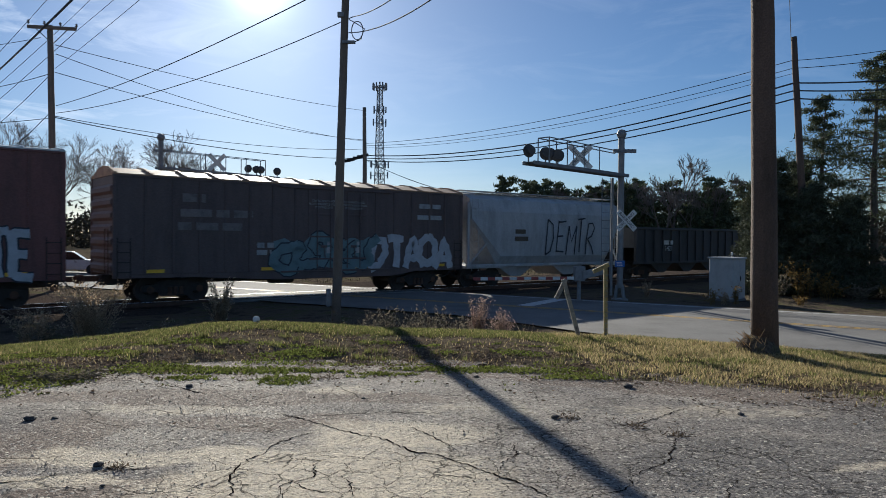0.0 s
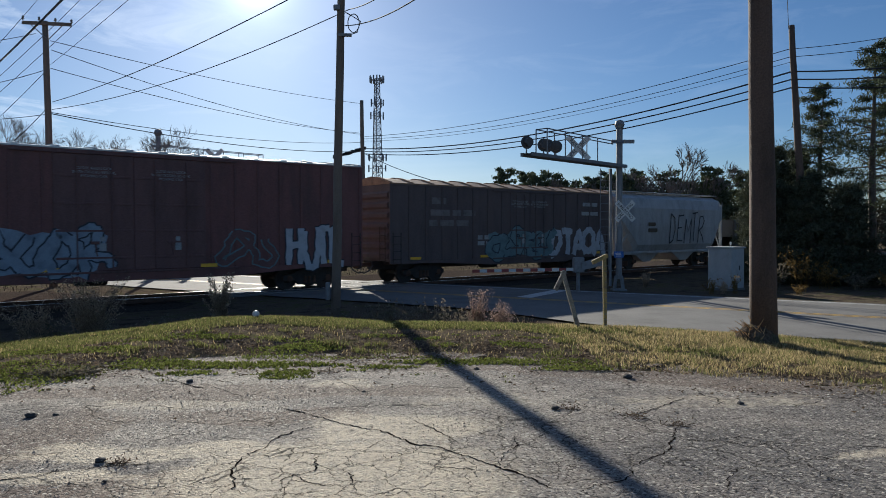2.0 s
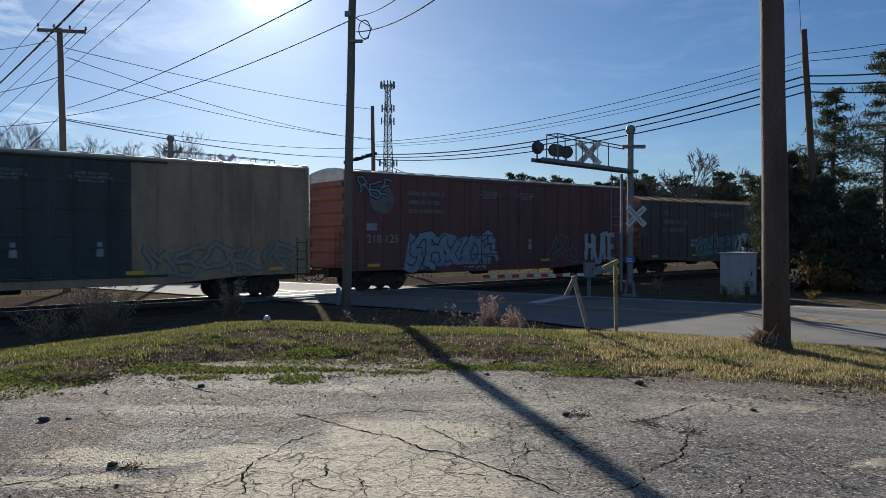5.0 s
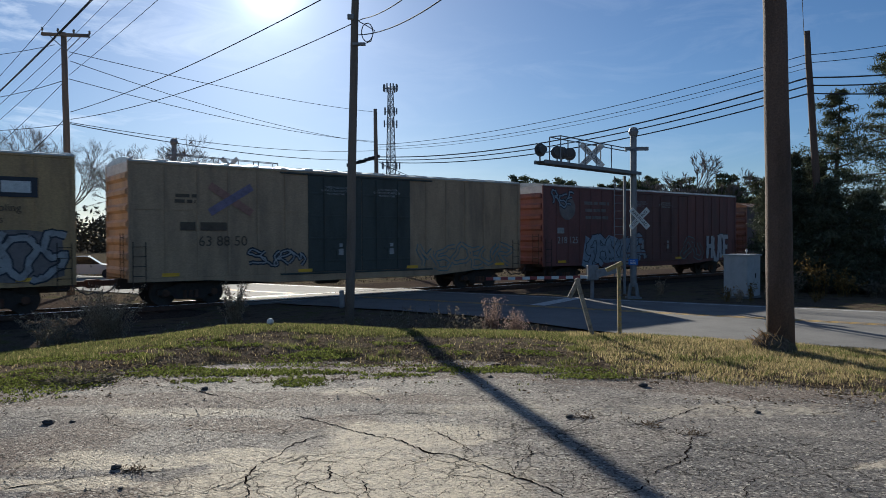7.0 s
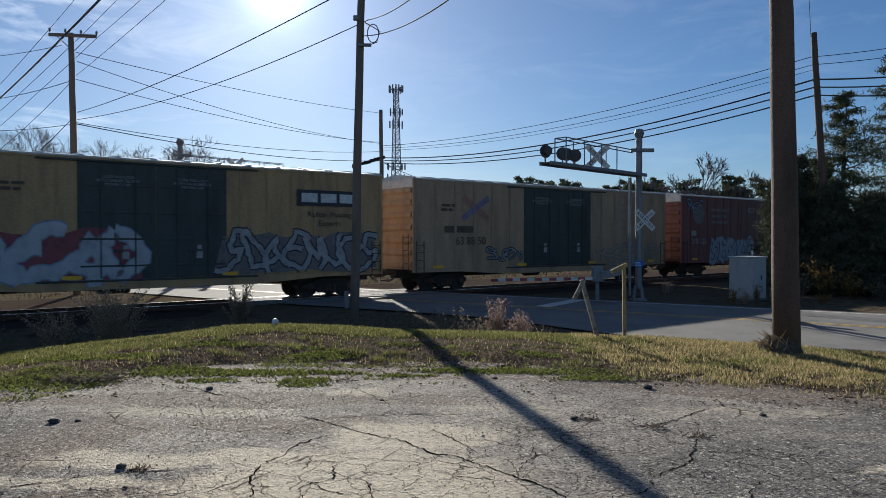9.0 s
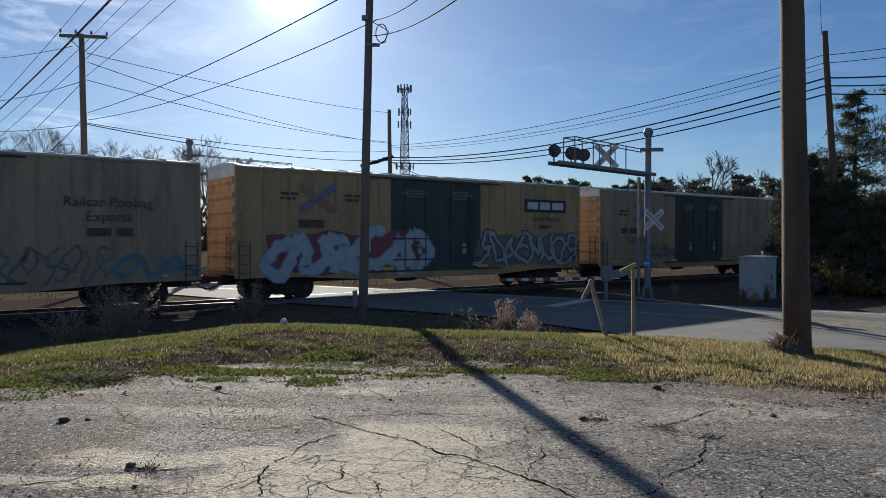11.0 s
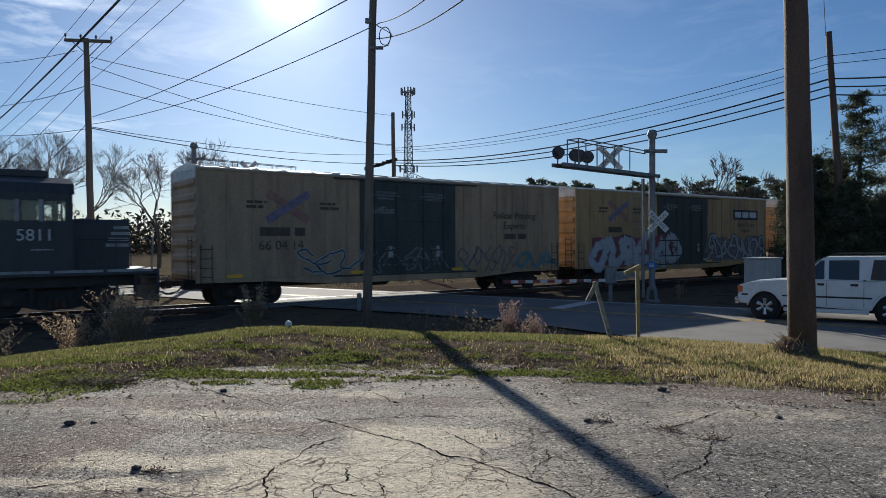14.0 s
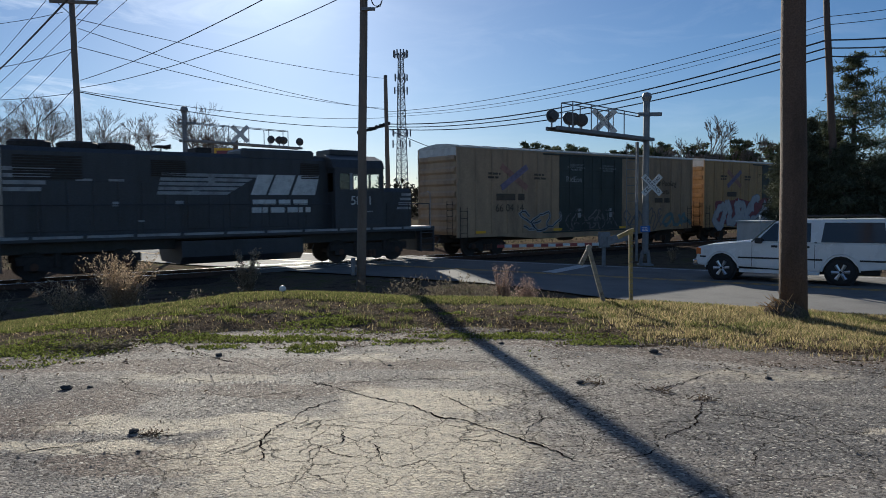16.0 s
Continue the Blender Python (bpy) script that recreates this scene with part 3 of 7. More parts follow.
def ladder(parent, x, y, z0, z1, wide, material, along="x", rungs=9):
    bm = nbm()
    e = wide / 2
    off = (lambda u: (x + u, y)) if along == "x" else (lambda u: (x, y + u))
    for u in (-e, e):
        tube(bm, [(*off(u), z0), (*off(u), z1)], 0.016, 5)
    for k in range(rungs):
        z = z0 + (z1 - z0) * (k + 0.5) / rungs
        tube(bm, [(*off(-e), z), (*off(e), z)], 0.012, 5)
    return part("ladder", bm, material, parent)


def plate(bm, x0, x1, z0, z1, y=-1.556, t=0.006):
    bx(bm, x0, x1, y - t, y, z0, z1)


def bars(parent, x0, z0, rows, width, hgt, gap, material, seed, name="stencil", y=-1.556):
    """Lines of writing too small to read, as broken bars."""
    rn = random.Random(seed)
    bm = nbm()
    for r in range(rows):
        z, x, end = z0 - r * (hgt + gap), x0 + rn.uniform(0, 0.1) * width, x0 + width * rn.uniform(0.75, 1.0)
        while x < end:
            w = rn.uniform(1.2, 4.5) * hgt
            plate(bm, x, min(x + w, end + 0.01), z - hgt, z, y)
            x += w + hgt * 0.6
    return tagged(part(name, bm, material, parent), kind="stuff")


def ribbon(bm, pts, w, y, t=0.003):
    """A flat brush stroke through points in x and z."""
    ps = [Vector((p[0], 0, p[1])) for p in pts]
    ws = w if hasattr(w, "__len__") else [w] * len(ps)
    l, r = [], []
    for n, p in enumerate(ps):
        d = (ps[min(n + 1, len(ps) - 1)] - ps[max(n - 1, 0)]).normalized()
        s = Vector((-d.z, 0, d.x)) * ws[n] / 2
        l.append((p + s))
        r.append((p - s))
    f = [[bm.verts.new((q.x, yy, q.z)) for q in l + r[::-1]] for yy in (y, y - t)]
    n = len(ps)
    for ring in f:
        for i in range(n - 1):
            bm.faces.new((ring[i], ring[i + 1], ring[2 * n - 2 - i], ring[2 * n - 1 - i]))
    for i in range(2 * n):
        j = (i + 1) % (2 * n)
        bm.faces.new((f[0][i], f[0][j], f[1][j], f[1][i]))


GLYPHS = [
    [[(0.1, 0), (0.08, 0.5), (0.15, 1)], [(0.15, 1), (0.6, 1.02), (0.85, 0.85), (0.6, 0.6), (0.2, 0.5)], [(0.2, 0.5), (0.7, 0.25), (0.95, 0)]],
    [[(0.9, 0.9), (0.5, 1.05), (0.15, 0.8), (0.3, 0.55), (0.75, 0.45), (0.85, 0.15), (0.5, -0.02), (0.05, 0.1)]],
    [[(0.1, 1), (0.12, 0.4), (0.35, 0.0), (0.7, 0.05), (0.85, 0.5), (0.88, 1)]],
    [[(0.05, 0), (0.3, 0.6), (0.5, 1.05), (0.7, 0.55), (0.95, 0)], [(0.22, 0.35), (0.8, 0.38)]],
    [[(0.1, 0), (0.12, 1)], [(0.12, 1), (0.5, 0.45), (0.85, 1)], [(0.85, 1), (0.92, 0)]],
    [[(0.85, 0.95), (0.3, 1.0), (0.08, 0.55), (0.25, 0.05), (0.85, 0.02)], [(0.15, 0.52), (0.7, 0.55)]],
    [[(0.5, 1.0), (0.15, 0.8), (0.1, 0.3), (0.45, 0.0), (0.85, 0.25), (0.85, 0.75), (0.5, 1.0)]],
    [[(0.12, 0), (0.12, 1)], [(0.12, 0.5), (0.85, 0.55)], [(0.85, 0), (0.85, 1)]],
    [[(0.5, 0), (0.5, 1)], [(0.08, 0.96), (0.92, 1.0)]],
    [[(0.15, 0), (0.15, 1)], [(0.15, 0.95), (0.88, 0.98)], [(0.15, 0.5), (0.7, 0.52)], [(0.15, 0.04), (0.9, 0.02)]],
    [[(0.12, 0), (0.12, 1)], [(0.12, 1), (0.7, 0.85), (0.85, 0.45), (0.6, 0.1), (0.12, 0)]],
]


def graffiti(parent, x0, x1, z0, z1, letters, fill, edge, seed, stroke=0.24, label="sprayed lettering in pale paint", back=None, wave=1.0):
    """A sprayed piece: fat strokes of letter-like shapes with a dark outline."""
    rn = random.Random(seed)
    n = len(letters)
    w, h = (x1 - x0) / n, z1 - z0
    k = 0
    for i, g in enumerate(letters):
        a, b = nbm(), nbm()
        ox, lean, sq, lift = x0 + i * w, rn.uniform(-0.12, 0.16), rn.uniform(1.05, 1.35), rn.uniform(-0.06, 0.08) * h
        for line in GLYPHS[g % len(GLYPHS)]:
            fine = []
            for (u0, v0), (u1, v1) in zip(line, line[1:]):
                fine += [(u0 + (u1 - u0) * q / 4, v0 + (v1 - v0) * q / 4) for q in range(4)]
            fine.append(line[-1])
            fine = [(u + wave * 0.20 * math.sin(4.6 * v + i * 1.9 + seed), v + wave * 0.13 * math.sin(4.1 * u + i * 2.7 + seed)) for u, v in fine]
            pts = [(ox + (u + lean * v) * w * sq + rn.uniform(-1, 1) * 0.015, z0 + lift + v * h + rn.uniform(-1, 1) * 0.015) for u, v in fine]
            ws = [stroke * w * (0.8 + 0.5 * abs(math.sin(q * 1.3 + i))) for q in range(len(pts))]
            ribbon(b, pts, [q + 0.11 for q in ws], -1.556 - 0.0004 * k)
            ribbon(a, pts, ws, -1.562 - 0.0004 * k)
            k += 1
        one = part("graffiti_letter", a, fill, parent, label)
        part("graffiti_outline", b, edge, one, "sprayed outline")
    if back:
        c = nbm()
        top = [(x0 + (x1 - x0) * q / 14, z1 + rn.uniform(-0.1, 0.25)) for q in range(15)]
        bot = [(x0 + (x1 - x0) * q / 14, z0 + rn.uniform(-0.15, 0.1)) for q in range(15)]
        ribbon(c, [((p[0]), (p[1] + q[1]) / 2) for p, q in zip(top, bot)], [abs(p[1] - q[1]) for p, q in zip(top, bot)], -1.553)
        part("graffiti_ground", c, back, parent, "cloudy sprayed ground colour")


def emblem(parent, x, z, size):
    """Two crossed bands, one blue and one red."""
    for mt, s in ((M_xblue, 1), (M_xred, -1)):
        bm = nbm()
        ribbon(bm, [(x - size, z - s * size * 0.62), (x, z), (x + size, z + s * size * 0.62)], size * 0.36, -1.556 - (0.004 if s > 0 else 0))
        part("emblem_band", bm, mt, parent)


def box_car(c0, c1, eave, paint, door_mat, roof_mat, label, ribs=18, grid=False, peak=0.14, end_band=True, door=(-2.45, 2.5), name="boxcar"):
    L = c1 - c0
    car = thing(name, label, "railway car", car_pose((c0 + c1) / 2), "cars of the freight train")
    CARS.append((car, (c0 + c1) / 2))
    e = L / 2
    bm = nbm()
    bx(bm, -e + 0.05, e - 0.05, -1.52, 1.52, 1.02, eave, 0.02)
    body = part("body", bm, paint, car)
    # side posts
    post = nbm()
    prism_x(post, [(-0.03, 0.0), (-0.03, 1.0), (0.02, 1.0), (0.02, 0.0)], -0.045, 0.045)
    for v in post.verts:
        v.co.z = 1.04 + v.co.z * (eave - 1.12)
    pm = finish("side_post", post, paint)
    for side in (-1, 1):
        for k in range(ribs + 1):
            x = -e + 0.12 + (L - 0.24) * k / ribs
            if door[0] - 0.05 < x < door[1] + 0.05:
                continue
            part("side_post", pm, paint, body, at=pose(x, side * 1.52, 0))
        if grid:
            for z in (2.1, 3.45):
                for u, v in ((-e + 0.1, door[0]), (door[1], e - 0.1)):
                    g = nbm()
                    bx(g, u, v, side * 1.515, side * 1.548, z - 0.03, z + 0.03)
                    part("side_rail", g, paint, body)
    # corner posts, top chord and fish-bellied sill
    for side in (-1, 1):
        for x in (-e + 0.06, e - 0.06):
            g = nbm()
            bx(g, x - 0.06, x + 0.06, side * 1.47, side * 1.553, 0.98, eave, 0.01)
            part("corner_post", g, paint, body)
        g = nbm()
        bx(g, -e, e, side * 1.49, side * 1.556, eave - 0.09, eave + 0.02, 0.01)
        part("top_chord", g, paint, body)
        g = nbm()
        prism(g, [(-e, 1.03), (e, 1.03), (e, 0.92), (e - 2.8, 0.90), (door[1] + 1.3, 0.72), (door[0] - 1.3, 0.72), (-e + 2.8, 0.90), (-e, 0.92)], side * 1.47, side * 1.545)
        part("side_sill", g, paint, body)
    # ends with pressed horizontal ribs
    for sgn in (-1, 1):
        for k in range(7):
            z = 1.25 + (eave - 1.75) * k / 6
            g = nbm()
            x = sgn * (e - 0.05)
            prof = [(x, z - 0.17), (x + sgn * 0.085, z - 0.07), (x + sgn * 0.085, z + 0.07), (x, z + 0.17)]
            prism(g, prof, -1.4, 1.4)
            part("end_rib", g, paint, body)
        if end_band:
            g = nbm()
            bx(g, *sorted((sgn * (e - 0.06), sgn * (e - 0.02))), -1.5, 1.5, eave - 0.42, eave - 0.02, 0.008)
            part("end_band", g, M_band, body, "white band on the car end")
    # roof of pressed panels
    g = nbm()
    prism_x(g, [(-1.56, eave - 0.02), (-1.56, eave + 0.03), (-0.7, eave + 0.03 + peak * 0.75), (0, eave + 0.03 + peak), (0.7, eave + 0.03 + peak * 0.75), (1.56, eave + 0.03), (1.56, eave - 0.02)], -e + 0.02, e - 0.02)
    roof = part("roof", g, roof_mat, car)
    sm = nbm()
    prism_x(sm, [(-1.54, eave + 0.035), (-1.5, eave + 0.085), (-0.7, eave + 0.08 + peak * 0.75), (0, eave + 0.08 + peak), (0.7, eave + 0.08 + peak * 0.75), (1.5, eave + 0.085), (1.54, eave + 0.035), (0, eave + peak)], -0.05, 0.05)
    smm = finish("roof_seam", sm, roof_mat)
    n = round(L / 1.15)
    for k in range(n + 1):
        part("roof_seam", smm, roof_mat, roof, at=pose(-e + 0.1 + (L - 0.2) * k / n, 0, 0))
    # plug doors
    mid = (door[0] + door[1]) / 2
    for side in (-1, 1):
        for u, v in ((door[0], mid - 0.01), (mid + 0.01, door[1])):
            g = nbm()
            bx(g, u, v, side * 1.50, side * 1.552, 1.06, eave - 0.16, 0.015)
            dr = part("door", g, door_mat, car, "plug door panel")
            for z in (1.5, 2.4, 3.3, 4.2):
                if z > eave - 0.4:
                    continue
                r = nbm()
                bx(r, u + 0.06, v - 0.06, side * 1.55, side * 1.57, z - 0.04, z + 0.04, 0.01)
                part("door_rib", r, door_mat, dr)
            for f in (0.28, 0.72):
                r = nbm()
                x = u + (v - u) * f
                tube(r, [(x, side * 1.59, 1.1), (x, side * 1.59, eave - 0.25)], 0.022, 6)
                part("lock_rod", r, door_mat, dr)
            r = nbm()
            x = u + (v - u) * 0.5
            bx(r, x - 0.14, x + 0.14, side * 1.553, side * 1.60, 1.95, 2.05, 0.01)
            tube(r, [(x, side * 1.6, 2.0), (x + 0.05, side * 1.61, 1.55)], 0.02, 6)
            part("door_handle", r, door_mat, dr)
            if side < 0:
                for k, line in enumerate(("CLOSE AND LOCK", "BOTH DOORS BEFORE", "MOVING CAR")):
                    tagged(words(line, 0.13, M_lett, dr, pose(x, -1.574, eave - 0.62 - 0.13 * k, 90, 0, 0), "stencil", 0.002), kind="stuff")
                r = nbm()
                plate(r, x + 0.12, x + 0.34, 1.72, 1.98, -1.573)
                plate(r, x + 0.15, x + 0.3, 2.05, 2.2, -1.573)
                part("door_placard", r, M_lett, dr)
        g = nbm()
        bx(g, door[0] - 1.2, door[1] + 1.2, side * 1.50, side * 1.60, 0.98, 1.05, 0.01)
        part("door_track", g, door_mat, car)
        g = nbm()
        bx(g, door[0] - 1.2, door[1] + 1.2, side * 1.54, side * 1.60, eave - 0.16, eave - 0.09, 0.01)
        part("door_track", g, door_mat, car)
    # ladders and grab irons at the ends
    for x in (-e + 0.35, e - 0.35):
        ladder(car, x, -1.60, 0.62, 2.3, 0.42, M_under, "x", 5)
        ladder(car, -x, 1.60, 0.62, 2.3, 0.42, M_under, "x", 5)
    ladder(car, -e - 0.09, -1.1, 0.9, 2.6, 0.42, M_under, "y", 6)
    ladder(car, e + 0.09, 1.1, 0.9, 2.6, 0.42, M_under, "y", 6)
    # underframe
    g = nbm()
    bx(g, -e - 0.05, e + 0.05, -0.22, 0.22, 0.62, 1.0, 0.02)
    for k in range(9):
        x = -e + 0.6 + (L - 1.2) * k / 8
        bx(g, x - 0.06, x + 0.06, -1.42, 1.42, 0.84, 1.02)
    part("underframe", g, M_under, car)
    g = nbm()
    turned(g, [(0.02, -0.55), (0.17, -0.52), (0.2, -0.4), (0.2, 0.4), (0.17, 0.52), (0.02, 0.55)], 12, "x", (-1.2, -0.75, 0.72))
    part("brake_cylinder", g, M_under, car)
    g = nbm()
    tube(g, [(-e + 2.2, -0.45, 0.72), (0, -0.5, 0.66), (e - 2.2, -0.45, 0.72)], 0.025, 6)
    part("brake_rod", g, M_under, car)
    for x in (-e + 2.25, e - 2.25):
        truck(car, x)
    coupler(car, -e, -1)
    coupler(car, e, 1)
    for k in range(4):
        g = nbm()
        x = -e + 1.4 + (L - 2.8) * k / 3
        plate(g, x - 0.3, x + 0.3, 1.08, 1.20, -1.557)
        part("reflector", g, M_refl, car, "yellow reflector strip")
    return car


def build_cars():
    # last boxcar, coupled to the locomotive
    c = box_car(-33.3, -15.03, 5.08, M_ygold2, M_door, M_galv, "dusty yellow boxcar with dark green plug doors and graffiti", 18)
    emblem(c, -5.6, 3.75, 0.85)
    bars(c, -7.3, 3.95, 2, 0.9, 0.10, 0.08, M_dklett, 3)
    bars(c, -4.3, 3.95, 2, 0.9, 0.10, 0.08, M_dklett, 4)
    bars(c, -6.9, 2.95, 1, 2.1, 0.32, 0.1, M_dklett, 5)
    words("66 04 14", 0.52, M_dklett, c, pose(-5.9, -1.556, 2.25, 90, 0, 0))
    words("Railcar Pooling", 0.46, M_dklett, c, pose(6.1, -1.557, 3.6, 90, 0, 0), "slogan", 0.003)
    words("Experts", 0.46, M_dklett, c, pose(6.1, -1.557, 3.12, 90, 0, 0), "slogan", 0.003)
    bars(c, 5.3, 2.75, 1, 1.6, 0.26, 0.2, M_dklett, 6, "slogan")
    graffiti(c, -5.2, -2.6, 1.15, 2.0, [1, 5, 2], M_gdark, M_lett, 7, 0.05, "thin dark sprayed tag")
    graffiti(c, 2.8, 6.2, 1.1, 2.0, [0, 3, 4, 1, 6, 2, 5], M_dim, M_ygold2, 8, 0.16, "pale scrawled graffiti", wave=1.5)
    graffiti(c, 6.2, 8.6, 1.15, 1.85, [6, 2, 3], M_gteal, M_ygold2, 10, 0.22, "pale teal bubble tag", wave=0.6)
    words("RidEon", 0.42, M_lett, c, pose(-1.4, -1.576, 3.7, 90, 0, 0), "tag")
    graffiti(c, -1.9, 1.9, 1.25, 2.0, [2, 5, 3, 1, 0, 7, 4], M_dim, M_door, 9, 0.12, "thin pale tag on the doors", wave=1.5)
    # yellow car with the large white piece
    c = box_car(-13.79, 4.75, 5.1, M_ygold, M_door, M_galv, "yellow boxcar with dark doors and a large white graffiti piece", 18)
    emblem(c, -5.9, 4.0, 0.8)
    bars(c, -7.5, 4.2, 2, 0.8, 0.10, 0.08, M_dklett, 13)
    bars(c, -4.7, 4.2, 2, 0.8, 0.10, 0.08, M_dklett, 14)
    bars(c, -6.9, 3.15, 1, 1.9, 0.30, 0.1, M_dklett, 15)
    graffiti(c, -8.0, -0.6, 1.05, 2.55, [6, 2, 0, 5, 3, 6], M_gwhite, M_gblue, 16, 0.30, "white and pale blue sprayed letters", M_gred)
    graffiti(c, 2.2, 8.9, 1.2, 2.5, [1, 6, 3, 5, 4, 2, 6, 1], M_lett, M_gdark, 17, 0.20, "grey and black sprayed letters", M_dim)
    g = nbm()
    plate(g, 5.3, 8.2, 3.72, 4.35, -1.557)
    part("name_board", g, M_gdark, c, "black board with white shapes")
    g = nbm()
    for x, w in ((5.5, 0.7), (6.35, 0.7), (7.2, 0.8)):
        plate(g, x, x + w, 3.86, 4.22, -1.565)
    part("emblem", g, M_wht, c)
    words("Railcar Pooling", 0.33, M_dklett, c, pose(6.75, -1.557, 3.38, 90, 0, 0), "slogan", 0.003)
    words("Experts", 0.33, M_dklett, c, pose(6.75, -1.557, 3.02, 90, 0, 0), "slogan", 0.003)
    # yellow car with panelled sides
    c = box_car(6.34, 24.74, 5.08, M_ygold2, M_door, M_galv, "faded yellow boxcar with panelled sides and dark doors", 16, grid=True)
    emblem(c, -5.6, 3.85, 0.8)
    bars(c, -7.7, 4.0, 2, 0.9, 0.12, 0.08, M_dklett, 23)
    bars(c, -7.6, 3.0, 1, 1.9, 0.30, 0.1, M_dklett, 24)
    words("63 88 50", 0.52, M_dklett, c, pose(-5.9, -1.556, 2.3, 90, 0, 0))
    graffiti(c, -5.0, -2.7, 1.4, 1.9, [1, 2, 0, 4], M_lett, M_gdark, 25, 0.08, "small pale tags")
    graffiti(c, 2.9, 8.4, 1.1, 2.0, [4, 1, 6, 5, 2, 0], M_ygold2, M_gteal, 26, 0.12, "thin dark green tags")
    # oxide red car
    c = box_car(26.36, 44.8, 5.08, M_oxide, M_oxdoor, M_galv, "oxide red boxcar with white numbers and blue-grey graffiti", 20)
    bars(c, -6.2, 4.35, 3, 2.4, 0.17, 0.22, M_dim, 33, "railway_name")
    g = nbm()
    turned(g, [(0.1, -0.004), (0.62, -0.004), (0.62, 0.0), (0.1, 0.0)], 24, "y", (-7.4, -1.556, 3.95))
    part("emblem", g, M_dim, c, "faded round emblem")
    bars(c, -8.2, 2.92, 1, 0.6, 0.30, 0.1, M_lett, 34)
    words("218 125", 0.5, M_lett, c, pose(-7.35, -1.556, 2.25, 90, 0, 0))
    graffiti(c, -6.1, -1.0, 0.98, 2.35, [1, 5, 3, 2, 6, 0], M_gblue, M_gdark, 35, 0.30, "pale blue sprayed letters", M_gblue)
    graffiti(c, 2.9, 4.9, 1.1, 2.2, [6, 2], M_oxdoor, M_gteal, 36, 0.2, "faded teal tag")
    graffiti(c, 5.7, 8.3, 1.0, 2.45, [7, 2, 8, 9], M_gwhite, M_gdark, 37, 0.36, "white blocky sprayed letters", wave=0.15)
    graffiti(c, -8.6, -7.0, 4.1, 4.75, [0, 1, 5], M_gblue, M_gdark, 38, 0.12, "pale blue tag")
    # low dark boxcar
    c = box_car(46.21, 61.66, 4.46, M_brown, M_brown, M_orangeroof, "dark brown older boxcar with an orange-brown ribbed roof", 16, peak=0.30, end_band=False, door=(-0.4, 2.4))
    bars(c, -5.4, 3.9, 1, 0.9, 0.30, 0.1, M_dim, 43)
    bars(c, -5.6, 3.35, 2, 3.2, 0.28, 0.2, M_dim, 44)
    bars(c, -2.6, 2.15, 2, 0.8, 0.20, 0.08, M_lett, 45)
    bars(c, 5.0, 3.9, 2, 1.6, 0.20, 0.3, M_lett, 46)
    graffiti(c, -1.8, 2.6, 1.1, 2.2, [6, 1, 5, 2], M_gteal, M_gdark, 47, 0.30, "faded teal sprayed letters", M_gteal)
    graffiti(c, 2.5, 6.9, 1.05, 2.35, [10, 8, 3, 6, 3], M_gwhite, M_brown, 48, 0.34, "white dripping sprayed letters", wave=0.3)


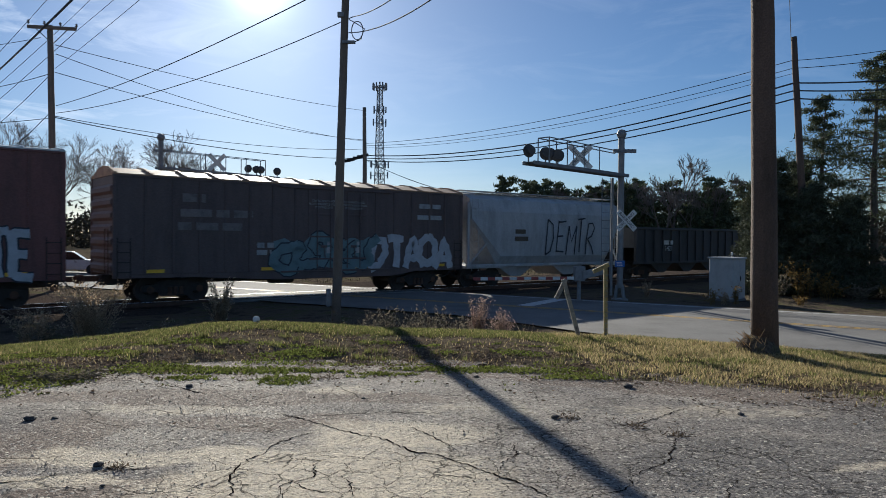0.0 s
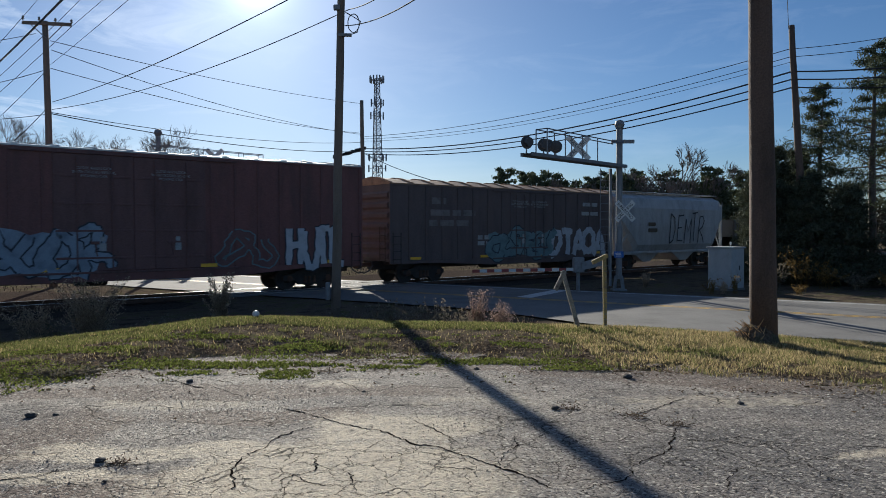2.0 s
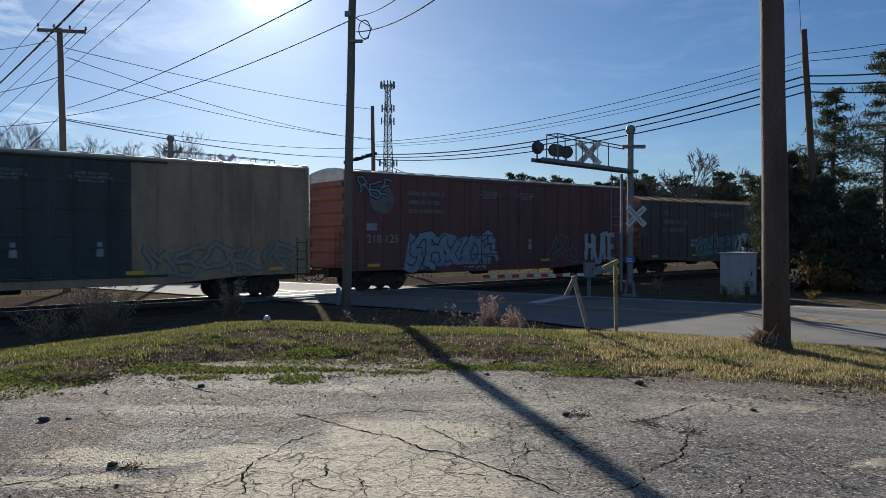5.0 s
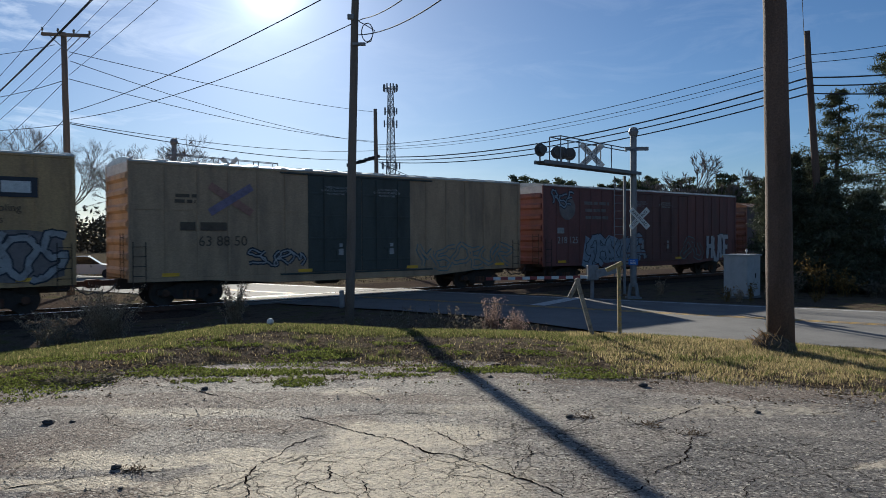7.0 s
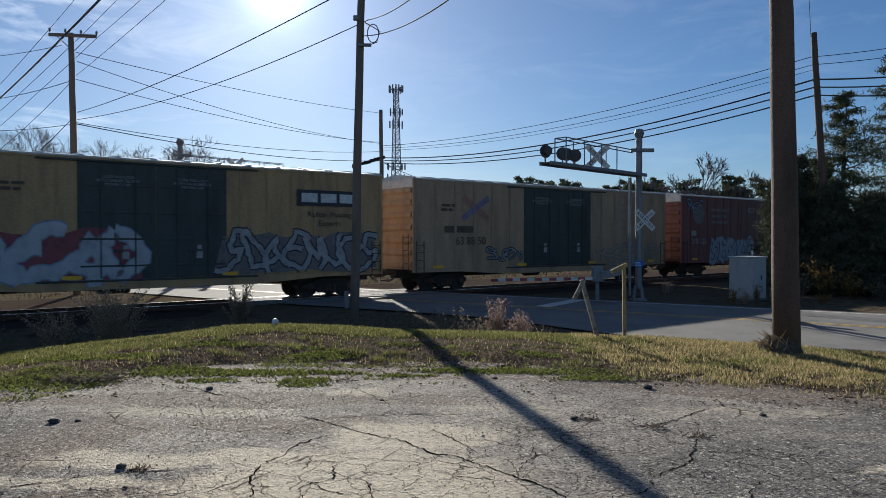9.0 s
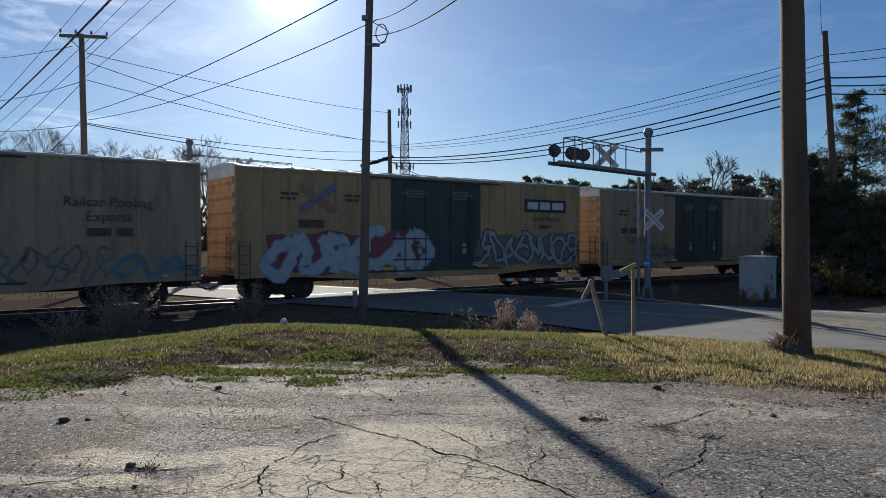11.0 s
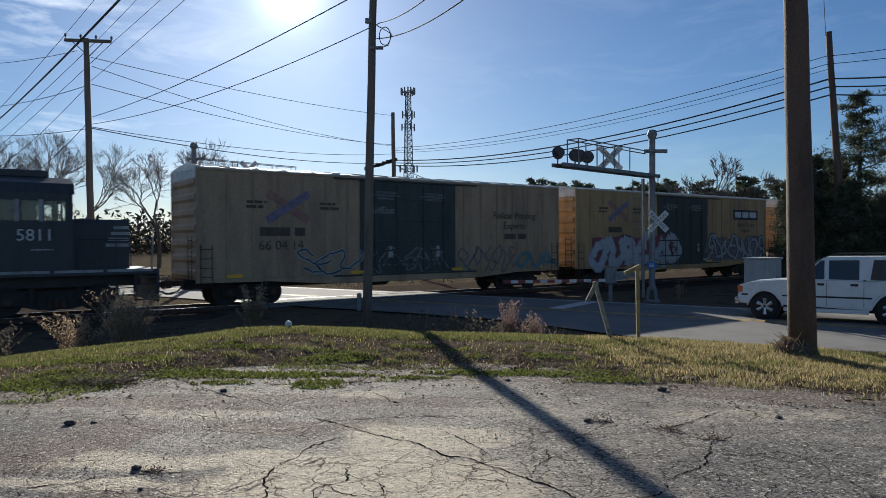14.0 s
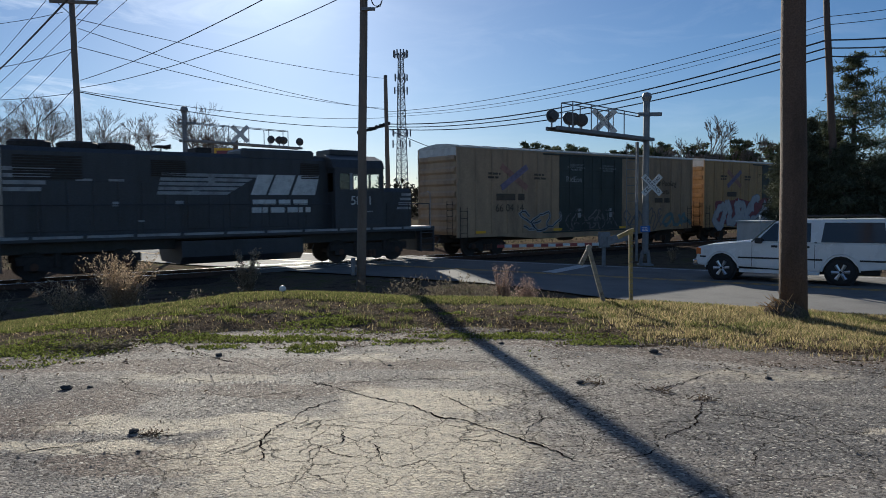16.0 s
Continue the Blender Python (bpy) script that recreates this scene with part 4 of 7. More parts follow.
def hopper_grey():
    c0, c1, top = 62.0, 73.9, 4.55
    L = c1 - c0
    e = L / 2
    car = thing("covered_hopper", "light grey covered hopper car with a dark sprayed tag", "railway car", car_pose((c0 + c1) / 2), "cars of the freight train")
    CARS.append((car, (c0 + c1) / 2))
    g = nbm()
    prof = [(-1.2, 1.05), (-1.5, 1.5), (-1.58, 2.6), (-1.55, 3.7), (-1.35, 4.3), (-0.8, top), (0.8, top), (1.35, 4.3), (1.55, 3.7), (1.58, 2.6), (1.5, 1.5), (1.2, 1.05)]
    prism_x(g, prof, -e + 2.2, e - 1.4)
    body = part("body", g, M_hop, car)
    for sgn, cut in ((-1, 2.2), (1, 1.4)):
        g = nbm()
        x0, x1 = sgn * (e - cut), sgn * (e - 0.3)
        a = [g.verts.new((x0, y, z)) for y, z in prof]
        b = [g.verts.new((x1, y * 0.96, max(z, 3.3))) for y, z in prof]
        for i in range(len(a)):
            j = (i + 1) % len(a)
            g.faces.new((a[i], a[j], b[j], b[i]))
        g.faces.new(b)
        part("slope_sheet", g, M_hop, body)
        g = nbm()
        for y in (-1.35, 1.35):
            bx(g, *sorted((sgn * (e - 0.25), sgn * (e - 0.1))), y - 0.07, y + 0.07, 1.0, 4.1, 0.01)
            tube(g, [(sgn * (e - 0.2), y, 1.05), (sgn * (e - cut), y, 2.9)], 0.05, 6)
        bx(g, *sorted((sgn * (e - 2.4), sgn * e)), -1.45, 1.45, 0.92, 1.05, 0.01)
        part("end_frame", g, M_hop, car)
        ladder(car, sgn * (e - 0.5), -1.5, 0.8, 4.3, 0.42, M_hop, "x", 11)
        coupler(car, sgn * e, sgn)
        truck(car, sgn * (e - 1.5))
    for y in (-0.62, 0.62):
        g = nbm()
        bx(g, -e, e, y - 0.3, y + 0.3, top + 0.14, top + 0.18, 0.008)
        part("running_board", g, M_galv, car)
    g = nbm()
    bx(g, -e + 1.5, e - 1.5, -0.32, 0.32, top, top + 0.12, 0.02)
    part("hatch", g, M_hop, car)
    for x in (-2.2, 1.8):
        g = nbm()
        prism(g, [(x - 1.5, 1.1), (x + 1.5, 1.1), (x + 0.35, 0.45), (x - 0.35, 0.45)], -1.0, 1.0)
        part("discharge_bay", g, M_hop, car)
    g = nbm()
    bx(g, -e, e, -1.5, -1.38, 0.98, 1.12, 0.01)
    bx(g, -e, e, 1.38, 1.5, 0.98, 1.12, 0.01)
    part("side_sill", g, M_hop, car)
    bars(car, -2.9, 2.85, 2, 1.1, 0.22, 0.14, M_dklett, 50, y=-1.60)
    rn = random.Random(5)
    for i, gl in enumerate((10, 9, 4, 8, 0)):
        g = nbm()
        for line in GLYPHS[gl]:
            ribbon(g, [(-0.75 + i * 0.80 + (u + 0.30 * v) * (0.72 + 0.06 * (i % 3)), 1.55 + 0.12 * (i % 2) + v * (1.85 - 0.16 * (i % 3))) for u, v in line], 0.085, -1.60 - 0.001 * i)
        part("graffiti_letter", g, M_gdark, car, "dark thin sprayed tag")


def hopper_black():
    c0, c1, top = 75.0, 90.0, 3.1
    e = (c1 - c0) / 2
    car = thing("open_hopper", "sooty black open hopper car with white markings", "railway car", car_pose((c0 + c1) / 2), "cars of the freight train")
    CARS.append((car, (c0 + c1) / 2))
    g = nbm()
    for y in (-1.5, 1.45):
        bx(g, -e + 0.1, e - 0.1, y, y + 0.05, 1.0, top)
    for sgn in (-1, 1):
        bx(g, *sorted((sgn * (e - 0.1), sgn * (e - 0.15))), -1.5, 1.5, 1.9, top)
    body = part("body", g, M_coal, car)
    for k in range(17):
        x = -e + 0.2 + (2 * e - 0.4) * k / 16
        for y in (-1.53, 1.53):
            g = nbm()
            bx(g, x - 0.06, x + 0.06, y - 0.06, y + 0.06, 1.0, top - 0.1)
            part("side_post", g, M_coal, body)
    g = nbm()
    for y in (-1.52, 1.52):
        bx(g, -e + 0.05, e - 0.05, y - 0.07, y + 0.07, top - 0.12, top + 0.03, 0.02)
        bx(g, -e, e, y - 0.05, y + 0.05, 0.92, 1.06, 0.01)
    part("top_chord", g, M_coal, body)
    for x in (-4.2, -1.4, 1.4, 4.2):
        g = nbm()
        prism(g, [(x - 1.35, 1.05), (x + 1.35, 1.05), (x + 0.3, 0.35), (x - 0.3, 0.35)], -1.2, 1.2)
        part("discharge_bay", g, M_coal, car)
    g = nbm()
    prism(g, [(-e + 0.2, 2.5), (-3, 2.85), (3, 2.8), (e - 0.2, 2.5), (e - 0.2, 2.3), (-e + 0.2, 2.3)], -1.44, 1.44)
    part("coal_load", g, M_coal, car)
    for x in (-e + 1.4, e - 1.4):
        truck(car, x)
    coupler(car, -e, -1)
    coupler(car, e, 1)
    bars(car, -4.6, 2.35, 1, 1.1, 0.26, 0.1, M_wht, 60, y=-1.60)
    words("1421", 0.42, M_wht, car, pose(-4.05, -1.60, 1.85, 90, 0, 0))


build_cars()
hopper_grey()
hopper_black()

def locomotive():
    """Road switcher: long hood, cab and short nose, walkways with rails on a straight frame."""
    c0, c1 = -51.9, -34.55
    L = c1 - c0
    e = L / 2
    lo = thing("diesel_locomotive", "black diesel road locomotive with white stripes and number", "locomotive", car_pose((c0 + c1) / 2), "cars of the freight train")
    CARS.append((lo, (c0 + c1) / 2))
    g = nbm()
    bx(g, -e, e, -1.5, 1.5, 1.30, 1.50, 0.02)
    bx(g, -e + 0.4, e - 0.4, -0.6, 0.6, 0.9, 1.3, 0.02)
    part("frame", g, M_loco, lo)
    n = 11
    for k in range(n):
        g = nbm()
        x = -e + 0.1 + (L - 0.2) * k / n
        plate(g, x, x + (L - 0.2) / n - 0.12, 1.41, 1.50, -1.502)
        part("sill_stripe", g, M_lett, lo, "white reflective sill stripe")
    # long hood with doors
    h0, h1, top = -e + 0.95, e - 4.98, 4.40
    g = nbm()
    prism_x(g, [(-0.88, 1.5), (-0.88, 4.25), (-0.72, top), (0.72, top), (0.88, 4.25), (0.88, 1.5)], h0, h1)
    hood = part("long_hood", g, M_loco, lo)
    for k in range(14):
        for y in (-0.89, 0.89):
            g = nbm()
            x = h0 + 0.25 + (h1 - h0 - 0.5) * k / 14
            bx(g, x + 0.03, x + (h1 - h0 - 0.5) / 14 - 0.03, y - 0.015, y + 0.015, 1.62, 3.3, 0.008)
            part("hood_door", g, M_loco, hood)
    for x0, x1, z0, z1 in ((h0 + 0.3, h0 + 2.3, 3.35, 4.15), (h1 - 1.2, h1 - 0.4, 3.5, 4.15), (h0 + 4.5, h0 + 5.7, 3.5, 4.1)):
        for y in (-0.9, 0.9):
            g = nbm()
            for k in range(9):
                z = z0 + (z1 - z0) * k / 9
                bx(g, x0, x1, y - 0.025, y + 0.025, z, z + (z1 - z0) / 14)
            part("radiator_grille", g, M_under, hood)
    for x in (h0 + 0.9, h0 + 2.35, h0 + 3.55):
        g = nbm()
        turned(g, [(0.66, 0), (0.66, 0.20), (0.58, 0.26), (0.1, 0.26)], 22, "z", (x, 0, top - 0.02))
        part("roof_fan", g, M_under, hood, "round roof fan housing")
    g = nbm()
    bx(g, h0 + 6.2, h0 + 6.8, -0.5, 0.5, top - 0.02, top + 0.22, 0.03)
    part("exhaust_stack", g, M_under, hood)
    g = nbm()
    bx(g, h1 - 3.6, h1 - 0.55, -0.84, 0.84, top - 0.3, top + 0.24, 0.09)
    part("dynamic_brake_hatch", g, M_loco, hood)
    g = nbm()
    tube(g, [(h0 + 5.1, 0, top), (h0 + 5.1, 0, top + 0.2)], 0.03, 6)
    for y in (-0.22, 0, 0.22):
        turned(g, [(0.03, -0.25), (0.04, 0.1), (0.09, 0.28)], 10, "x", (h0 + 5.1, y, top + 0.22))
    part("air_horn", g, M_under, hood)
    # cab
    k0, k1, ctop = e - 4.98, e - 2.68, 4.52
    wy = 1.52
    g = nbm()
    roofp = [(-wy, 3.95), (-1.35, 4.30), (-0.7, ctop), (0.7, ctop), (1.35, 4.30), (wy, 3.95)]
    for y0, y1 in ((-wy, -wy + 0.06), (wy - 0.06, wy)):
        bx(g, k0, k1, y0, y1, 1.5, 3.10)
        bx(g, k0, k1, y0, y1, 3.72, 3.97)
        for a, b in ((k0, k0 + 0.22), (k0 + 0.72, k0 + 0.86), (k0 + 1.35, k0 + 1.5), (k1 - 0.2, k1)):
            bx(g, a, b, y0, y1, 3.10, 3.72)
    for x in (k0, k1 - 0.06):
        bx(g, x, x + 0.06, -wy + 0.06, wy - 0.06, 1.5, 3.0)
        bx(g, x, x + 0.06, -wy + 0.06, wy - 0.06, 3.75, 4.2)
        for y in (-1.46, -0.5, 0.4, 1.34):
            bx(g, x, x + 0.06, y, y + 0.12, 3.0, 3.75)
    cab = part("cab", g, M_loco, lo)
    g = nbm()
    prism_x(g, roofp, k0 - 0.08, k1 + 0.06)
    part("cab_roof", g, M_loco, cab)
    for y in (-wy + 0.03, wy - 0.03):
        for a, b in ((k0 + 0.22, k0 + 0.72), (k0 + 0.86, k0 + 1.35), (k0 + 1.5, k1 - 0.2)):
            g = nbm()
            bx(g, a, b, y - 0.006, y + 0.006, 3.10, 3.72)
            part("window", g, M_glass, cab, "clear cab window")
    # dark upright sheet added along the cab's middle so the windows look dark
    g = nbm()
    bx(g, k0 + 0.1, k1 - 0.85, -0.05, 0.05, 1.5, 4.1)
    bx(g, k0 + 0.5, k0 + 1.0, -1.2, -0.7, 2.2, 3.45, 0.06)
    part("cab_interior", g, M_under, cab, "dark seat and an added sheet that darkens the cab windows")
    g = nbm()
    bx(g, k0 + 0.25, k1 - 0.55, -0.65, 0.65, ctop - 0.02, ctop + 0.24, 0.05)
    part("roof_unit", g, M_loco, cab, "low box on the cab roof")
    for a in (k0 + 0.70, k0 + 1.36):
        g = nbm()
        bx(g, a - 0.02, a + 0.10, -wy - 0.02, -wy + 0.0, 3.06, 3.76)
        part("window_frame", g, M_lett, cab, "pale window frame")
    words("5811", 0.53, M_wht, cab, pose((k0 + k1) / 2 + 0.08, -wy - 0.004, 2.62, 90, 0, 0), "number")
    bars(cab, k0 + 1.1, 2.2, 1, 0.7, 0.05, 0.1, M_lett, 71, y=-wy - 0.002)
    # short hood
    s1 = e - 0.82
    g = nbm()
    prism_x(g, [(-0.85, 1.5), (-0.85, 3.02), (-0.7, 3.18), (0.7, 3.18), (0.85, 3.02), (0.85, 1.5)], k1 + 0.0, s1)
    nose = part("short_hood", g, M_loco, lo)
    for k in range(4):
        g = nbm()
        plate(g, s1 - 0.75 + 0.08 * k, s1 - 0.02, 2.25 + k * 0.20, 2.36 + k * 0.20, -0.853)
        part("nose_stripe", g, M_lett, nose, "white stripe")
        g = nbm()
        plate(g, h0 + 0.02, h0 + 1.5 - 0.14 * (3 - k), 2.95 + k * 0.22, 3.08 + k * 0.22, -0.909)
        part("hood_end_stripe", g, M_lett, hood, "white stripe")
    # side stripes and emblem shapes on the hood
    x0 = h1 - 6.75
    for k in range(5):
        g = nbm()
        a, b = 2.86 + k * 0.165, 2.975 + k * 0.165
        prism(g, [(x0 + 0.04 * k, a), (x0 + 2.55 + 0.28 * k, a), (x0 + 2.70 + 0.28 * k, b), (x0 + 0.04 * k + 0.02, b)], -0.912, -0.906)
        part("mane_stripe", g, M_lett, hood, "white stripe")
    g = nbm()
    for pts in ([(3.45, 3.02), (4.05, 3.02), (4.40, 3.80), (3.75, 3.80)], [(4.15, 3.02), (5.0, 3.02), (5.32, 3.80), (4.5, 3.80)], [(5.12, 3.02), (6.15, 3.02), (6.36, 3.80), (5.44, 3.80)]):
        prism(g, [(x0 + u, w - 0.16) for u, w in pts], -0.913, -0.907)
    part("emblem", g, M_wht, hood, "white emblem shapes")
    bars(hood, x0 + 3.5, 2.68, 1, 2.6, 0.21, 0.1, M_wht, 72, "railway_name", -0.909)
    bars(hood, x0 + 3.4, 2.38, 1, 2.9, 0.21, 0.1, M_wht, 73, "railway_name", -0.909)
    for k, (x, z, w, h) in enumerate(((h0 + 2.1, 3.3, 0.5, 0.08), (h0 + 3.1, 3.3, 0.5, 0.08), (h0 + 5.9, 3.35, 0.2, 0.1), (h0 + 6.5, 3.3, 0.24, 0.22), (h0 + 5.9, 2.85, 0.26, 0.16), (h0 + 5.3, 2.5, 0.28, 0.14), (h0 + 3.2, 2.45, 0.2, 0.16), (h0 + 4.0, 1.9, 0.22, 0.06))):
        g = nbm()
        plate(g, x, x + w, z, z + h, -0.912)
        part("warning_label", g, M_lett, hood)
    # handrails
    for y in (-1.45, 1.45):
        for a, b in ((h0 - 0.6, h1 - 0.1), (k1 + 0.2, e - 0.25)):
            g = nbm()
            m = max(2, round((b - a) / 1.5))
            for k in range(m + 1):
                x = a + (b - a) * k / m
                tube(g, [(x, y, 1.5), (x, y, 2.5)], 0.018, 5)
            tube(g, [(a, y, 2.5), (b, y, 2.5)], 0.018, 5)
            part("handrail", g, M_loco, lo)
    g = nbm()
    tube(g, [(e - 0.2, -1.45, 1.5), (e - 0.2, -1.45, 2.95), (e - 0.25, -1.3, 3.05)], 0.02, 6)
    tube(g, [(-e + 0.2, -1.45, 1.5), (-e + 0.2, -1.45, 2.6)], 0.02, 6)
    part("grab_iron", g, M_lett, lo, "white grab irons")
    # pilots, steps, tank, trucks
    for sgn in (-1, 1):
        g = nbm()
        bx(g, *sorted((sgn * (e - 0.1), sgn * e)), -1.5, 1.5, 0.35, 1.35, 0.02)
        part("pilot", g, M_loco, lo)
        for y in (-1.4, 1.4):
            g = nbm()
            for k in range(4):
                bx(g, *sorted((sgn * (e - 0.75), sgn * (e - 0.12))), y - 0.14, y + 0.12, 0.42 + k * 0.26, 0.46 + k * 0.26)
            bx(g, *sorted((sgn * (e - 0.80), sgn * (e - 0.75))), y - 0.14, y + 0.12, 0.4, 1.4)
            part("step", g, M_loco, lo)
        coupler(lo, sgn * e, sgn)
        t = truck(lo, sgn * (e - 3.1), 2.75, 0.508)
        g = nbm()
        for y in (-0.98, 0.98):
            bx(g, -1.9, 1.9, y - 0.06, y + 0.06, 0.55, 0.85, 0.03)
            tube(g, [(-0.7, y * 1.1, 0.5), (-0.7, y * 1.1, 0.95)], 0.1, 8)
            tube(g, [(0.7, y * 1.1, 0.5), (0.7, y * 1.1, 0.95)], 0.1, 8)
        part("equaliser", g, M_under, t)
    g = nbm()
    prism_x(g, [(-1.42, 1.2), (-1.42, 0.62), (-1.15, 0.36), (1.15, 0.36), (1.42, 0.62), (1.42, 1.2)], -2.4, 2.3)
    part("fuel_tank", g, M_loco, lo)
    g = nbm()
    turned(g, [(0.02, -1.2), (0.17, -1.15), (0.17, 1.15), (0.02, 1.2)], 12, "x", (0, -1.2, 1.05))
    part("air_reservoir", g, M_loco, lo)


locomotive()


def motions():
    for ob, s in CARS:
        walk(ob, [(t, car_pose(s + r)) for t, r in RUN])
    ts, ss = [t for t, _ in RUN], [r for _, r in RUN]
    times = [k / 10 for k in range(161)]
    for w, at in WHEELS:
        r = at[2]
        walk(w, [(t, pose(*at, 0, math.degrees(np.interp(t, ts, ss) / r), 0)) for t in times])
    drive()

# ---- road vehicle ----
M_carwhite = mat("white_car_paint", (0.70, 0.71, 0.72), 0.28, var=0.06, scale=1.5, bump=0.0, spec=0.6)
M_tyre = mat("tyre_rubber", (0.022, 0.022, 0.023), 0.85, var=0.3, scale=10)
M_alloy = mat("alloy_wheel", (0.60, 0.60, 0.60), 0.3, metal=0.9, var=0.15, scale=8)
M_trimblk = mat("black_trim", (0.018, 0.018, 0.02), 0.55, var=0.2, scale=6)
M_chrome = mat("chrome", (0.75, 0.75, 0.76), 0.12, metal=1.0, var=0.05, scale=6, bump=0)
M_lens = mat("amber_lens", (0.55, 0.14, 0.03), 0.2, var=0.1, scale=6, bump=0)
SUV_RUN = [(0.0, -26.0), (6.0, -12.2), (10.0, -3.0), (11.5, 0.35), (12.3, 1.97), (12.6, 2.58), (13.0, 3.34), (13.4, 4.02), (13.8, 4.60), (14.2, 5.04), (14.5, 5.30), (15.0, 5.60), (15.5, 5.79), (16.0, 5.88)]
SUV_WHEELS = []


def suv_pose(b):
    return Matrix.Translation(RD * (b - 2.70) + RN * 24.75 + Vector((0, 0, ROAD_Z))) @ Matrix.Rotation(math.atan2(RD.y, RD.x), 4, "Z")


def arch(cx, r, a0, a1, n=9):
    return [(cx + r * math.cos(radians(a0 + (a1 - a0) * k / (n - 1))), 0.40 + r * math.sin(radians(a0 + (a1 - a0) * k / (n - 1)))) for k in range(n)]


def build_suv():
    car = thing("suv", "white full-size sport utility vehicle with dark windows", "car", suv_pose(SUV_RUN[0][1]))
    out = [(-2.74, 0.52), (-2.80, 0.78), (-2.79, 1.14), (0.95, 1.16), (1.15, 1.17), (2.30, 1.06), (2.55, 1.00), (2.62, 0.66), (2.58, 0.48)] + arch(1.83, 0.47, 8, 172) + [(-1.02, 0.40)] + arch(-1.51, 0.47, 8, 172) + [(-2.05, 0.46)]
    g = nbm()
    prism(g, out, -0.96, 0.96)
    bmesh.ops.bevel(g, geom=[e for e in g.edges if abs(e.verts[0].co.y - e.verts[1].co.y) < 0.01], offset=0.035, segments=2, affect="EDGES")
    body = part("body", g, M_carwhite, car)
    # upper cabin, narrower at the roof
    g = nbm()
    lo, hi = [], []
    for y0, y1 in ((-0.93, -0.80), (0.93, 0.80)):
        lo.append([g.verts.new((0.98, y0, 1.13)), g.verts.new((-2.78, y0, 1.13))])
        hi.append([g.verts.new((0.22, y1, 1.80)), g.verts.new((-2.62, y1, 1.84))])
    g.faces.new((lo[0][0], lo[1][0], hi[1][0], hi[0][0]))
    g.faces.new((lo[0][1], hi[0][1], hi[1][1], lo[1][1]))
    g.faces.new((hi[0][0], hi[1][0], hi[1][1], hi[0][1]))
    g.faces.new((lo[0][0], lo[0][1], lo[1][1], lo[1][0]))
    for k in (0, 1):
        g.faces.new((lo[k][0], hi[k][0], hi[k][1], lo[k][1]))
    bmesh.ops.bevel(g, geom=g.edges[:], offset=0.05, segments=3, affect="EDGES")
    part("cabin", g, M_carwhite, car)

    def pane(pts, name, material, lift=0.012):
        """A flat pane on the sloping side; points as (x, height)."""
        for sgn in (-1, 1):
            q = nbm()
            f = [[q.verts.new((x, sgn * (0.93 - (z - 1.13) * 0.19 + o), z)) for x, z in pts] for o in (lift, lift - 0.03)]
            q.faces.new(f[0])
            q.faces.new(f[1][::-1])
            for i in range(len(pts)):
                j = (i + 1) % len(pts)
                q.faces.new((f[0][i], f[0][j], f[1][j], f[1][i]))
            part(name, q, material, car)

    pane([(0.80, 1.20), (0.30, 1.70), (0.20, 1.71), (0.20, 1.20)], "window", M_dglass)
    pane([(0.08, 1.20), (0.08, 1.71), (-0.70, 1.72), (-0.70, 1.20)], "window", M_dglass)
    pane([(-0.98, 1.20), (-1.06, 1.73), (-2.58, 1.74), (-2.66, 1.20)], "window", M_dglass)
    g = nbm()
    a = [g.verts.new(p) for p in ((0.98, -0.80, 1.17), (0.98, 0.80, 1.17), (0.33, 0.72, 1.74), (0.33, -0.72, 1.74))]
    b = [g.verts.new((v.co.x - 0.02, v.co.y, v.co.z - 0.03)) for v in a]
    for v in a:
        v.co += Vector((0.012, 0, 0.012))
    g.faces.new(a)
    g.faces.new(b[::-1])
    for i in range(4):
        g.faces.new((a[i], a[(i + 1) % 4], b[(i + 1) % 4], b[i]))
    part("windscreen", g, M_dglass, car)
    for sgn in (-1, 1):
        for x0, x1, z0, z1, nm, mt in ((-2.05, 2.3, 0.70, 0.745, "side_moulding", M_trimblk), (0.20, 0.38, 1.03, 1.09, "door_handle", M_trimblk), (-0.68, -0.48, 1.03, 1.09, "door_handle", M_trimblk), (-0.88, -0.80, 1.17, 1.2, "badge", M_trimblk), (-0.95, 1.30, 0.30, 0.40, "running_board", M_carwhite)):
            if nm == "side_moulding":
                for u, v in ((-2.72, -1.99), (-1.03, 1.34), (2.31, 2.5)):
                    g = nbm()
                    bx(g, u, v, sgn * 0.955, sgn * 0.975, z0, z1, 0.005)
                    part(nm, g, mt, body)
                continue
            g = nbm()
            bx(g, x0, x1, sgn * (0.80 if nm == "running_board" else 0.95), sgn * 0.985, z0, z1, 0.008)
            part(nm, g, mt, body)
        for x in (0.93, 0.14, -0.82):
            g = nbm()
            bx(g, x - 0.006, x + 0.006, sgn * 0.957, sgn * 0.963, 0.48, 1.13)
            part("door_seam", g, M_trimblk, body)
        g = nbm()
        bx(g, 0.62, 0.84, sgn * 0.97, sgn * 1.12, 1.14, 1.30, 0.03)
        part("mirror", g, M_trimblk, car)
        g = nbm()
        tube(g, [(0.0, sgn * 0.66, 1.84), (-0.1, sgn * 0.66, 1.90), (-2.4, sgn * 0.66, 1.92), (-2.5, sgn * 0.66, 1.86)], 0.018, 6)
        for x in (-0.8, -1.6):
            tube(g, [(x, sgn * 0.66, 1.83), (x, sgn * 0.66, 1.91)], 0.02, 6)
        part("roof_rail", g, M_trimblk, car)
        g = nbm()
        bx(g, 2.50, 2.635, sgn * 0.62, sgn * 0.90, 0.78, 0.97, 0.02)
        part("headlight", g, M_chrome, car)
        g = nbm()
        bx(g, 2.46, 2.615, sgn * 0.90, sgn * 0.965, 0.78, 0.97, 0.015)
